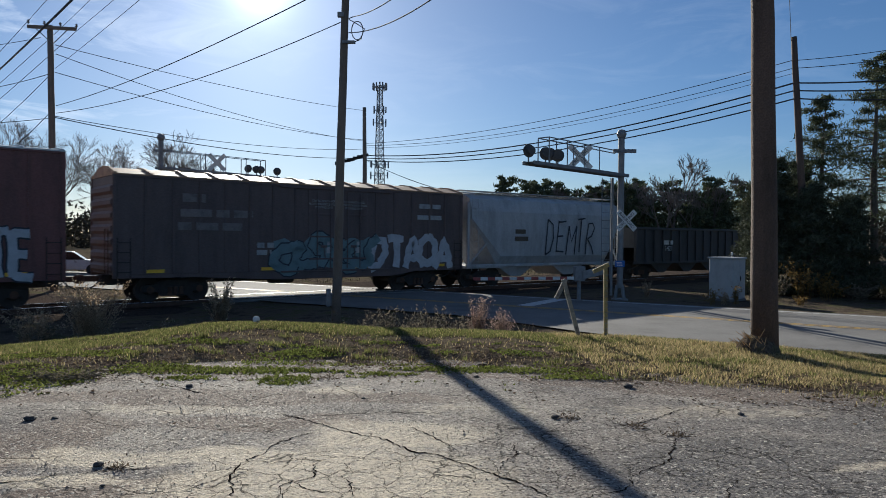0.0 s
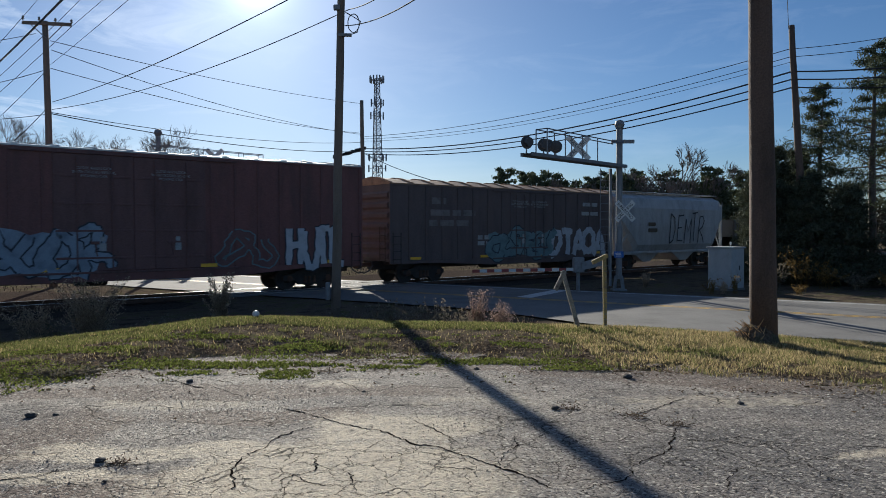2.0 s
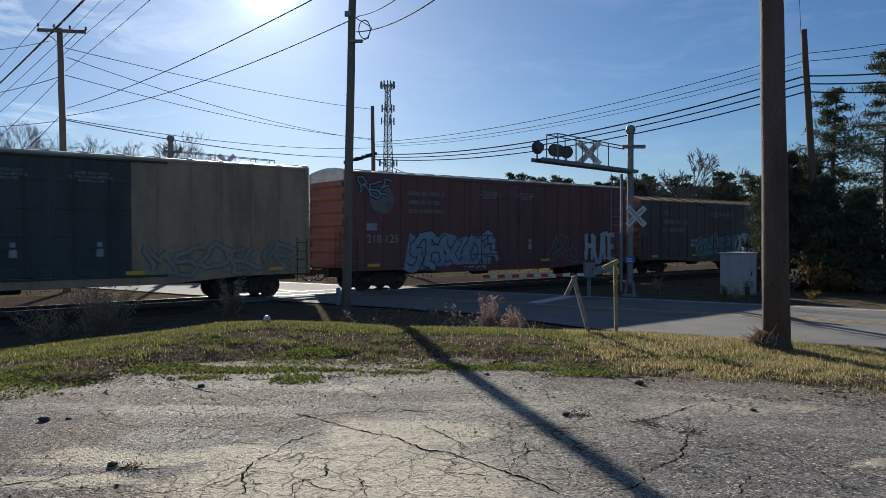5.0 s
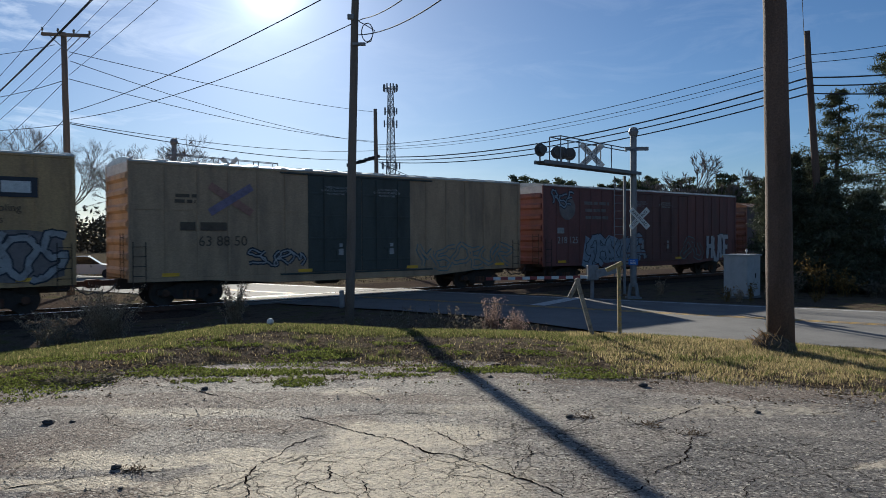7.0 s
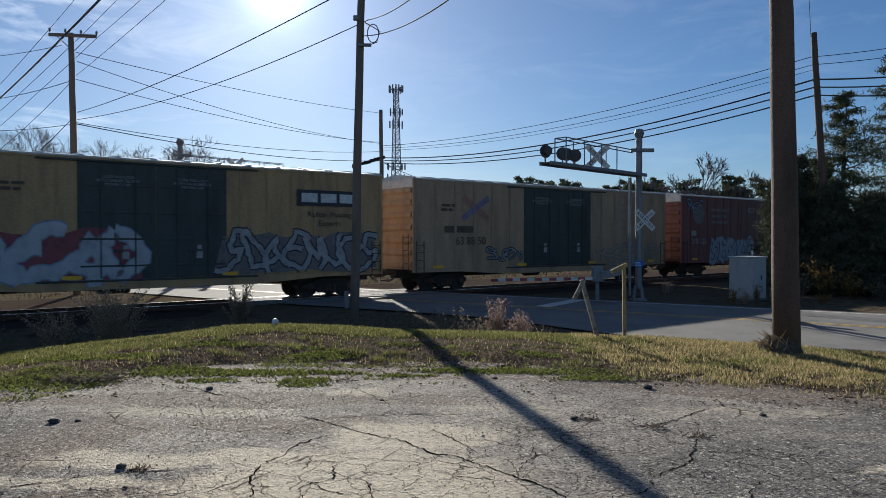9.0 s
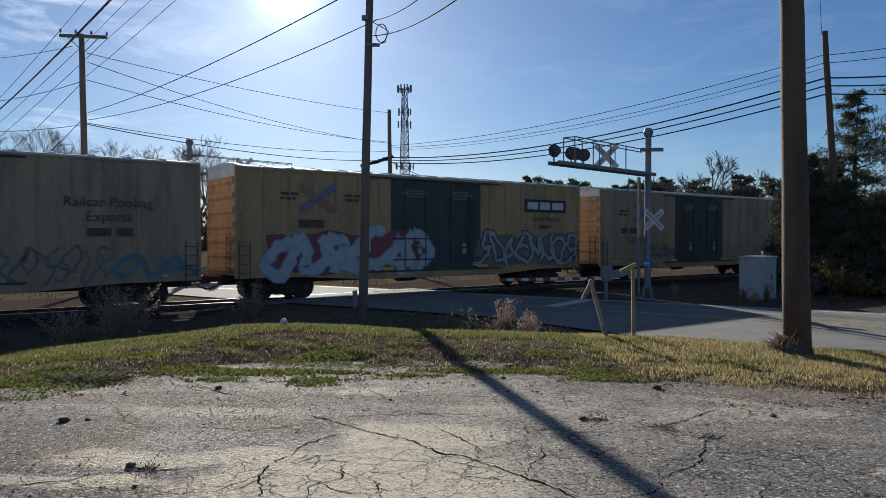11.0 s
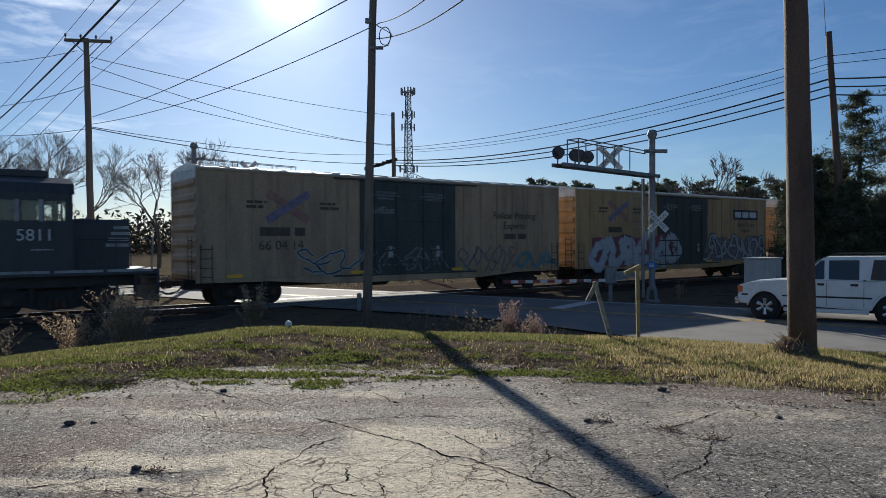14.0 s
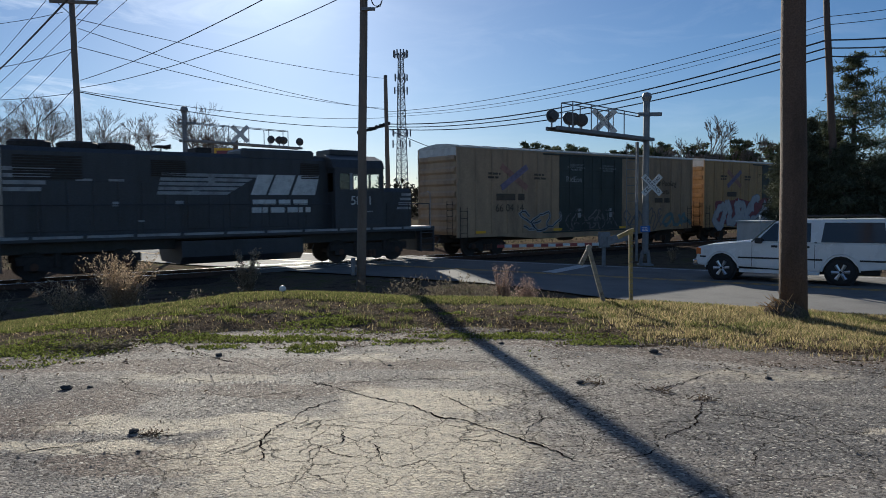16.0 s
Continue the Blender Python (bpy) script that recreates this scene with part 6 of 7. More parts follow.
def marker_posts():
    ob = thing("marker_post", "chipped yellow post with an angled top arm", "post", Matrix.Translation((3.06, 11.9, -0.1)))
    g = nbm()
    bx(g, -0.03, 0.03, -0.025, 0.025, -0.2, 1.28, 0.006)
    part("upright", g, M_post, ob, at=pose(0, 0, 0, 0, -0.8, 0))
    g = nbm()
    bx(g, -0.24, 0.05, -0.034, -0.028, -0.03, 0.03)
    bx(g, -0.24, 0.05, -0.03, 0.02, -0.035, 0.035, 0.005)
    part("top_arm", g, M_post, ob, at=pose(-0.01, 0, 1.25, 0, -26, 0))
    bars(ob, -0.02, 1.1, 12, 0.03, 0.02, 0.07, M_oldpost, 91, y=-0.034)
    ob = thing("broken_post", "leaning old grey wooden post with a broken top", "post", Matrix.Translation((2.60, 11.9, -0.1)))
    g = nbm()
    bx(g, -0.035, 0.035, -0.03, 0.03, -0.2, 1.0, 0.008)
    part("upright", g, M_oldpost, ob, at=pose(0, 0, 0.05, 0, -15.5, 0))
    g = nbm()
    bx(g, -0.035, 0.035, -0.025, 0.025, -0.34, 0.03, 0.008)
    part("broken_piece", g, M_oldpost, ob, at=pose(-0.24, 0, 0.99, 0, 26, 0))


marker_posts()


def tower():
    ob = thing("cell_tower", "tall grey steel lattice tower with antenna arrays", "tower", Matrix.Translation((-15.2, 230, -2)))
    H = 52.5
    legs = [(math.cos(a), math.sin(a)) for a in (0.5, 0.5 + 2.094, 0.5 + 4.189)]

    def r(z):
        return 2.5 - 1.6 * z / H

    for c, s in legs:
        g = nbm()
        tube(g, [(c * r(0), s * r(0), 0), (c * r(H), s * r(H), H)], 0.16, 6)
        part("leg", g, M_alum, ob)
    g = nbm()
    n = 26
    for k in range(n):
        z0, z1 = H * k / n, H * (k + 1) / n
        for i in range(3):
            a, b = legs[i], legs[(i + 1) % 3]
            tube(g, [(a[0] * r(z0), a[1] * r(z0), z0), (b[0] * r(z1), b[1] * r(z1), z1)], 0.07, 4)
            tube(g, [(b[0] * r(z0), b[1] * r(z0), z0), (a[0] * r(z1), a[1] * r(z1), z1)], 0.09, 4)
            tube(g, [(a[0] * r(z1), a[1] * r(z1), z1), (b[0] * r(z1), b[1] * r(z1), z1)], 0.07, 4)
    tagged(part("lattice", g, M_alum, ob), kind="stuff")
    rn = random.Random(4)
    for z, rad, cnt in ((H - 0.5, 2.2, 12), (H - 8, 2.0, 7), (H - 12, 2.0, 6), (27, 2.9, 7), (23.5, 2.7, 4)):
        for k in range(cnt):
            a = 2 * math.pi * k / cnt + rn.uniform(-0.1, 0.1)
            g = nbm()
            x, y = rad * math.cos(a), rad * math.sin(a)
            bx(g, x - 0.22, x + 0.22, y - 0.15, y + 0.15, z - rn.uniform(0.8, 1.3), z + 1.2, 0.03)
            tube(g, [(x, y, z), (x * 0.4, y * 0.4, z)], 0.08, 4)
            part("antenna_panel", g, M_alum, ob)


tower()


def station_sign():
    ob = thing("roadside_sign", "tall roadside sign with a yellow and a white panel", "sign", Matrix.Translation((-17.4, 55, -1.2)))
    for x in (-0.85, 0.95):
        g = nbm()
        bx(g, x - 0.16, x + 0.16, -0.12, 0.12, 0, 8.0, 0.02)
        part("leg", g, M_pole2, ob)
    for z0, z1, mt, lm, rows in ((5.95, 7.35, M_refl, M_gred, 2), (4.2, 5.55, M_sign, M_xred, 3)):
        g = nbm()
        bx(g, -0.66, 0.78, -0.2, 0.05, z0, z1, 0.02)
        pn = part("panel", g, mt, ob)
        bars(pn, -0.5, z1 - 0.2, rows, 1.15, (z1 - z0) / (rows * 2.4), (z1 - z0) / (rows * 3.2), lm, int(z0 * 10), "lettering", -0.203)
    for k in range(3):
        g = nbm()
        bx(g, -0.66, 0.78, -0.1, 0.05, 3.5 - k * 0.45, 3.75 - k * 0.45, 0.02)
        part("price_panel", g, M_alum, ob)


station_sign()

# ---- plants ----
RNG = np.random.default_rng(11)
M_grass = leaf_mat("green_grass_blades", (0.150, 0.158, 0.055), 0.6, 0.50)
M_straw = leaf_mat("straw_grass_blades", (0.37, 0.30, 0.155), 0.55, 0.45)
M_moss = leaf_mat("moss_tufts", (0.145, 0.165, 0.040), 0.6, 0.4)
M_litter = leaf_mat("dead_leaf_litter", (0.175, 0.130, 0.090), 0.6, 0.15)
M_tan = leaf_mat("dry_weed_tan", (0.40, 0.31, 0.21), 0.45, 0.45)
M_russet = leaf_mat("russet_sedge", (0.33, 0.245, 0.20), 0.45, 0.4)
M_weed = leaf_mat("dull_weed_leaf", (0.19, 0.165, 0.120), 0.4, 0.35)
# kept dark and nearly opaque so the area behind the track reads dark
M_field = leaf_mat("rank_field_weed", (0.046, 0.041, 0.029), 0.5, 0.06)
M_needle = leaf_mat("pine_needles", (0.105, 0.120, 0.070), 0.5, 0.2)
M_cedar = leaf_mat("cedar_foliage", (0.085, 0.095, 0.062), 0.5, 0.12)
M_brush = leaf_mat("autumn_brush_leaf", (0.20, 0.135, 0.05), 0.5, 0.35)
M_bark = mat("grey_bark", (0.13, 0.105, 0.085), 0.95, var=0.4, scale=5, fine=50, bump=0.6)
M_twig = mat("bare_twig_bark", (0.20, 0.165, 0.14), 0.95, var=0.3, scale=5)


def raw(name, verts, faces, material):
    me = bpy.data.meshes.new(name)
    verts = np.asarray(verts, np.float32).reshape(-1, 3)
    faces = np.asarray(faces, np.int32)
    k = faces.shape[1]
    me.vertices.add(len(verts))
    me.vertices.foreach_set("co", verts.ravel())
    me.loops.add(faces.size)
    me.loops.foreach_set("vertex_index", faces.ravel())
    me.polygons.add(len(faces))
    me.polygons.foreach_set("loop_start", np.arange(0, faces.size, k, dtype=np.int32))
    me.update(calc_edges=True)
    me.materials.append(material)
    return me


def blades(name, base, h, w, material, lean=0.5):
    """Upright tapering blades, each a bent strip of two pieces."""
    n = len(base)
    a, l = RNG.uniform(0, 2 * np.pi, n), RNG.uniform(0, lean, n) * h
    la = RNG.uniform(0, 2 * np.pi, n)
    s = np.c_[np.cos(a), np.sin(a), np.zeros(n)] * (w / 2)[:, None]
    tip = np.c_[np.cos(la) * l, np.sin(la) * l, h]
    midp = tip * [0.35, 0.35, 0.6]
    v = np.stack([base - s, base + s, base + midp + s * 0.7, base + midp - s * 0.7, base + tip], 1)
    i = np.arange(n)[:, None] * 5
    f = np.concatenate([i + [[0, 1, 2]], i + [[0, 2, 3]], i + [[3, 2, 4]]])
    return raw(name, v, f, material)


def cloud(centres, size, flat=0.0, wide=0.35):
    """Small leaf-shaped four-sided pieces in every direction round the given points."""
    n = len(centres)
    u = RNG.normal(size=(n, 3))
    u /= np.linalg.norm(u, axis=1)[:, None]
    u[:, 2] *= 1 - flat
    w = np.cross(u, RNG.normal(size=(n, 3)))
    w /= np.linalg.norm(w, axis=1)[:, None] + 1e-6
    sz = size * RNG.uniform(0.6, 1.4, n)[:, None]
    c = np.asarray(centres)
    v = np.stack([c - u * sz, c + w * sz * wide, c + u * sz, c - w * sz * wide], 1)
    return v, np.arange(n)[:, None] * 4 + [[0, 1, 2, 3]]


# where moss creeps out over the lot: centre and half sizes
MOSS = [(-4.5, 7.95, 0.75, 0.50), (-5.6, 7.6, 0.8, 0.5), (-1.54, 7.86, 0.28, 0.32), (-2.1, 8.45, 1.1, 0.22), (0.9, 8.55, 1.1, 0.22), (-3.2, 8.5, 0.5, 0.3), (-0.5, 8.25, 0.35, 0.12), (1.9, 8.1, 0.6, 0.15), (-2.6, 8.0, 0.35, 0.14)]


def grass():
    """Short winter grass on the bank, thick along its crest, broken into tufts and moss towards the lot."""
    n = 620000
    x, y = RNG.uniform(-13, 15, n), RNG.uniform(5.2, 15.0, n)
    keep, tall = {"g": [], "s": [], "m": []}, {"g": [], "s": [], "m": []}
    for px, py in zip(x, y):
        le, cy = lot_edge(px), crest_y(px)
        if py < le - 1.5 or py > cy + 2.6 or 0.543 * px + 0.84 * py > 17.2:
            continue
        f = (py - le) / (cy - le)
        dry = smooth(0.9, 3.4, px)
        patch = noise.noise((px * 0.6, py * 1.1, 1.0)) + 0.55 * noise.noise((px * 1.9, py * 2.6, 4.0))
        tuft = noise.noise((px * 1.7, py * 3.4, 12.0)) + 0.5 * noise.noise((px * 5.0, py * 6.5, 14.0))
        fine = noise.noise((px * 9, py * 9, 6.0))
        r = random.random()
        crown = smooth(0.70, 0.84, f + 0.16 * patch + 0.10 * tuft)
        if dry > 0.5:
            # strawy turf with bare crumbling front edge
            thick = smooth(-0.06, 0.22, f + 0.16 * patch + 0.08 * tuft)
            if r > thick * (0.75 + 0.25 * fine) or (f < 0.5 and tuft < -0.32 and r > 0.2):
                continue
            green = smooth(0.10, 0.55, noise.noise((px * 0.7, py * 1.2, 17.0)) + 0.25 * tuft)
            key = "g" if random.random() < 0.22 + 0.6 * green else "s"
            h = 0.040 + 0.035 * tuft + 0.022 * f
        else:
            lush = smooth(0.20, 0.42, tuft) * smooth(-0.30, 0.10, patch + 0.1 * (1 - dry))
            thick = crown + (1 - crown) * (0.95 * lush if f > 0.12 else 0.0)
            moss = smooth(0.10, 0.26, noise.noise((px * 0.8, py * 1.6, 3.0)) + 0.35 * tuft - 0.12 * (f < -0.15) + 0.25 * smooth(-3.4, -4.6, px)) * (f < 0.62)
            if py < le + 0.6:
                spot = max(smooth(1.25, 0.6, math.hypot((px - cx) / hx, (py - my) / hy) + 0.5 * tuft + 0.4 * fine) for cx, my, hx, hy in MOSS)
                moss = max(0.35 * moss, 1.2 * spot)
            if r < thick:
                key, h = "g", 0.028 + 0.022 * fine + (0.055 * lush * (1 - crown)) + 0.02 * crown
                if random.random() < 0.10 + 0.2 * dry:
                    key = "s"
            elif r < 0.85 * moss:
                key, h = "m", 0.026 + 0.016 * fine
            elif r < 0.05 and f > 0:
                key, h = "s", 0.04
            else:
                continue
        z = max(height(px, py), -0.03 if py < le + 0.7 else -9)
        keep[key].append((px, py, z))
        tall[key].append(max(0.012, h) * random.uniform(0.55, 1.25))
    for key, nm, mt, lab in (("g", "grass", M_grass, "short green winter grass on the bank"), ("s", "dry_grass", M_straw, "short straw-coloured dry grass"), ("m", "moss", M_moss, "patchy moss and low tufts at the lot's edge")):
        b = np.array(keep[key])
        ob = new(nm, blades(nm, b, np.array(tall[key]), RNG.uniform(0.006, 0.013, len(b)) * (2.6 if key == "m" else 1.0), mt, 1.3 if key == "m" else 1.0))
        tagged(ob, lab, "grass", kind="stuff")


grass()
# rank growth added behind the track; its self-shading darkens the sunlit ground
n = 60000
fx, fy = RNG.uniform(-60, 45, n), RNG.uniform(10, 90, n)
acr, rc = -0.609 * fx + 0.793 * fy - TRACK, 0.543 * fx + 0.84 * fy
ok = (acr > 7.4) & (acr < 30) & ((rc < 18.8) | (rc > 28))
b = np.c_[fx, fy, np.full(n, -1.05)][ok]
b[:, 2] = [height(p[0], p[1]) - 0.02 for p in b]
tagged(new("field_weeds", blades("field_weeds", b, RNG.uniform(0.05, 0.24, len(b)), RNG.uniform(0.02, 0.05, len(b)), M_field, 0.8)), "rank dull weeds and grass added to shade the sunlit ground behind the track", "weeds", kind="stuff")
# leaf litter along the lot's edge
pts = []
while len(pts) < 22000:
    px = random.uniform(-9, 10)
    py = lot_edge(px) + random.gauss(0.8, 0.9)
    if noise.noise((px * 0.8, py * 1.3, 7)) > -0.15:
        pts.append((px, py, max(height(px, py), 0.0 if py < lot_edge(px) else -9) + 0.012))
v, f = cloud(np.array(pts), 0.022, 0.7)
tagged(new("leaf_litter", raw("leaf_litter", v, f, M_litter)), "scattered dead brown leaves at the lot's edge", "leaves", kind="stuff")


def weed(name, x, y, h, spread, stems, material, label, seed, fluff=26, leaf=0.03, category="weed"):
    """A clump of thin arching stems with seed heads or small leaves."""
    rn = random.Random(seed)
    z0 = height(x, y) - 0.03
    ob = thing(name, label, category, Matrix.Translation((x, y, z0)), "weeds along the ditch")
    g = nbm()
    cs = []
    for k in range(stems):
        a, l, hh = rn.uniform(0, 6.28), rn.uniform(0.1, 1) * spread, h * rn.uniform(0.55, 1.0)
        bx0, by0 = rn.uniform(-0.3, 0.3) * spread, rn.uniform(-0.3, 0.3) * spread
        pts = [(bx0 + math.cos(a) * l * q * q, by0 + math.sin(a) * l * q * q, hh * (q - 0.12 * q * q)) for q in (0, 0.35, 0.7, 1.0)]
        tube(g, pts, [0.006, 0.005, 0.004, 0.002], 4, cap=False)
        for j in range(fluff):
            q = rn.uniform(0.35, 1.05)
            cs.append((bx0 + math.cos(a) * l * q * q + rn.gauss(0, 0.035), by0 + math.sin(a) * l * q * q + rn.gauss(0, 0.035), hh * (q - 0.12 * q * q) + rn.gauss(0, 0.03)))
    tagged(part("stem_work", g, material, ob), kind="stuff")
    v, f = cloud(np.array(cs), leaf)
    tagged(part("foliage", raw("foliage", v, f, material), material, ob), kind="stuff")
    return ob


weed("dry_shrub", -7.2, 15.4, 1.85, 0.75, 90, M_tan, "bushy tan dried weed shrub backlit by the sun", 1, 62, 0.026, "shrub")
weed("dry_weed", -8.25, 15.2, 1.3, 0.8, 30, M_tan, "arching tan dried weed stalks", 2, 60, 0.032)
weed("dry_weed", -5.6, 19.5, 1.75, 0.45, 34, M_tan, "tall tan dried weed beside the track", 3, 70, 0.034)
weed("broom_sedge", 1.28, 17.0, 1.65, 0.30, 60, M_russet, "russet clump of dry broom sedge", 4, 40, 0.026)
weed("broom_sedge", 1.86, 17.0, 1.3, 0.34, 52, M_russet, "russet clump of dry broom sedge", 5, 36, 0.026)
weed("dry_weed", 2.45, 16.9, 0.95, 0.3, 10, M_tan, "thin dried grass stalks at the roadside", 6, 8, 0.02)
weed("dry_weed", 2.9, 16.4, 0.45, 0.25, 10, M_tan, "thin dried grass stalks at the roadside", 7, 6, 0.02)
for k, (x, y, h) in enumerate(((-5.6, 15.5, 1.0), (-4.9, 15.8, 1.0), (-6.3, 15.0, 0.7), (-0.9, 17.2, 1.5), (-0.35, 16.6, 1.15), (0.25, 17.1, 1.5), (-1.4, 16.6, 1.1), (0.7, 16.4, 1.05), (-9.6, 14.6, 0.9), (-0.6, 16.2, 0.9), (0.05, 16.4, 1.0), (1.0, 16.2, 0.9), (-1.1, 17.0, 1.3), (0.45, 16.9, 1.3), (-1.9, 17.4, 1.2), (-0.15, 17.5, 1.4), (0.9, 17.3, 1.2), (-4.2, 15.9, 0.9), (-7.9, 15.0, 0.7))):
    weed("ditch_weed", x, y, h, 0.55, 26, M_weed, "dull scrubby weeds growing in the ditch", 20 + k, 16, 0.034)
for k, (x, y, h) in enumerate(((11.4, 27.9, 0.8), (11.9, 27.9, 0.7), (12.5, 28.2, 0.9), (13.3, 28.3, 0.8), (13.9, 28.0, 0.6), (9.9, 31.5, 0.9), (14.8, 27.6, 0.5))):
    weed("dry_weed", x, y, h, 0.35, 16, M_tan if k % 2 else M_brush, "dry brown weeds by the roadside cabinet", 40 + k, 18, 0.04)


def bare_tree(x, y, h, seed, label="tall leafless winter tree", depth=6, wide=0.5, thin=0.028):
    rn = random.Random(seed)
    ob = thing("bare_tree", label, "tree", Matrix.Translation((x, y, -1.2)), "leafless trees")
    tr, br = nbm(), nbm()

    def grow(p, d, l, r, lev):
        q = p + d * l
        m = p.lerp(q, 0.5) + Vector((rn.gauss(0, 1), rn.gauss(0, 1), 0)) * l * 0.05
        tube(tr if lev < 2 else br, [p, m, q], [r, r * 0.85, r * 0.68], 6 if lev < 2 else 4, cap=False)
        if lev >= depth:
            return
        for k in range(2 if lev < 1 else 3):
            side = Vector((rn.gauss(0, 1), rn.gauss(0, 1), rn.gauss(0, 0.5))).normalized()
            nd = (d + side * rn.uniform(0.35, 0.8) * wide * 1.7 + Vector((0, 0, 0.12))).normalized()
            grow(p + d * l * rn.uniform(0.6, 1.0) if k else q, nd, l * rn.uniform(0.60, 0.82), max(r * rn.uniform(0.45, 0.68), thin), lev + 1)

    grow(Vector((0, 0, 0)), Vector((rn.gauss(0, 0.03), 0, 1)).normalized(), h * 0.30, h * 0.016, 0)
    part("trunk", tr, M_bark, ob)
    tagged(part("branch_work", br, M_twig, ob), kind="stuff")


for k, (x, y, h) in enumerate(((-42.0, 70, 15.6), (-39.0, 72, 14.8), (-47, 74, 15.5), (-29.5, 70, 14.4), (-26.8, 74, 14.2), (-24.0, 72, 13.8), (36.5, 104, 16.5), (31.0, 104, 13.0), (34.0, 101, 12.0), (42, 104, 13.5), (38.5, 102, 12.5), (25.5, 103, 12.0), (20.5, 105, 11.5), (-62, 90, 15), (-54, 80, 14))):
    bare_tree(x, y, h, 60 + k, depth=7 if k < 6 else 6, thin=0.011 if y < 85 else 0.030, wide=0.62 if k < 6 else 0.5)


def pine(x, y, h, r, seed, label, mt, clumps=60, low=0.25, leaf=0.16, per=70, ragged=0.35, name="pine_tree", round_top=False, wide=0.16):
    """Evergreen: tapered trunk, whorled limbs, and needle clumps along the limbs' outer parts."""
    rn = random.Random(seed)
    ob = thing(name, label, "tree", Matrix.Translation((x, y, height(x, y) - 0.1 if y < 50 else -1.2)), "evergreen trees")
    g = nbm()
    tube(g, [(0, 0, 0), (rn.gauss(0, 0.1), 0, h * 0.5), (rn.gauss(0, 0.15), 0, h * 0.97)], [h * 0.020, h * 0.013, 0.02], 8)
    part("trunk", g, M_bark, ob)
    g = nbm()
    cs = []
    for k in range(clumps):
        f = low + (1 - low) * ((k + rn.random()) / clumps)
        a, l = k * 2.4 + rn.gauss(0, 0.4), r * (math.sqrt(max(0.02, 1 - ((f - 0.62) / 0.46) ** 2)) if round_top else (1.15 - f) / (1.15 - low)) * rn.uniform(1 - ragged, 1.15) + 0.15
        rise = rn.uniform(-0.15, 0.35)
        tip = Vector((math.cos(a) * l, math.sin(a) * l, h * f + rise * l))
        tube(g, [(0, 0, h * f), (tip.x * 0.5, tip.y * 0.5, h * f + rise * l * 0.3), tip], [0.05, 0.03, 0.012], 4, cap=False)
        for j in range(per):
            q = rn.uniform(0.3, 1.08)
            sp = 0.10 * l + 0.10
            cs.append((tip.x * q + rn.gauss(0, sp), tip.y * q + rn.gauss(0, sp), h * f + (tip.z - h * f) * q + rn.gauss(0, sp * 0.55)))
    tagged(part("limb_work", g, M_bark, ob), kind="stuff")
    v, fc = cloud(np.array(cs), leaf, 0.0, wide)
    tagged(part("crown", raw("crown", v, fc, mt), mt, ob), kind="stuff")


for k, (x, y, h, r) in enumerate(((19.6, 34.8, 9.8, 2.3), (22.0, 34.2, 11.6, 2.9), (24.4, 36.0, 12.5, 3.4), (26.5, 31.5, 11.5, 3.4), (29.5, 36.0, 12.5, 3.6))):
    pine(x, y, h, r, 80 + k, "ragged dark green pine beside the road", M_needle, 40, 0.30, 0.13, 230, 0.65)
for k, (x, y, h, r) in enumerate(((16.3, 33.4, 5.9, 1.3), (17.2, 34.4, 6.6, 1.6), (17.9, 32.4, 5.2, 1.5), (19.3, 31.8, 4.6, 1.6), (21.5, 30.4, 4.3, 1.8), (23.8, 29.5, 4.4, 1.8), (19.2, 36.0, 6.8, 1.9), (17.3, 36.5, 5.6, 1.5))):
    pine(x, y, h, r, 100 + k, "dense dark cedar at the road's edge", M_cedar, 80, 0.03, 0.13, 190, 0.3, "cedar_tree")
for k in range(11):
    weed("brush", 15.2 + k * 1.05, 30.6 - k * 0.42 + random.uniform(-0.4, 0.4), random.uniform(1.0, 2.1), 1.0, 26, M_brush if k % 3 else M_weed, "leggy brown brush with a few autumn leaves", 130 + k, 16, 0.07, "shrub")
rn = random.Random(9)
for k in range(32):
    x = 11.5 + k * 1.4 + rn.uniform(-0.7, 0.7)
    pine(x, 108 + rn.uniform(-5, 9), rn.uniform(8.8, 12.6) if k % 5 else rn.uniform(7.0, 9.0), rn.uniform(1.9, 3.0), 150 + k, "far dark pine in the wood's edge", M_needle, 44, 0.20, 0.34, 75, 0.5, round_top=True, wide=0.28)


def far_woods():
    """The wood's edge all round at the horizon, trunks and leaf masses together."""
    cs = []
    for k in range(1500):
        a = rn.uniform(-1.25, 1.25)
        d = rn.uniform(150, 215)
        x, y, h = math.sin(a) * d, math.cos(a) * d, rn.uniform(5.0, 10.0)
        for j in range(46):
            q = rn.random()
            w = 2.4 * math.sin(math.pi * min(1, q * 0.9 + 0.12))
            cs.append((x + rn.gauss(0, w), y + rn.gauss(0, w), -1 + h * q))
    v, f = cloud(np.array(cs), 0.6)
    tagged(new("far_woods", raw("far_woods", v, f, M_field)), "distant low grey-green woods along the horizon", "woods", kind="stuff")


far_woods()

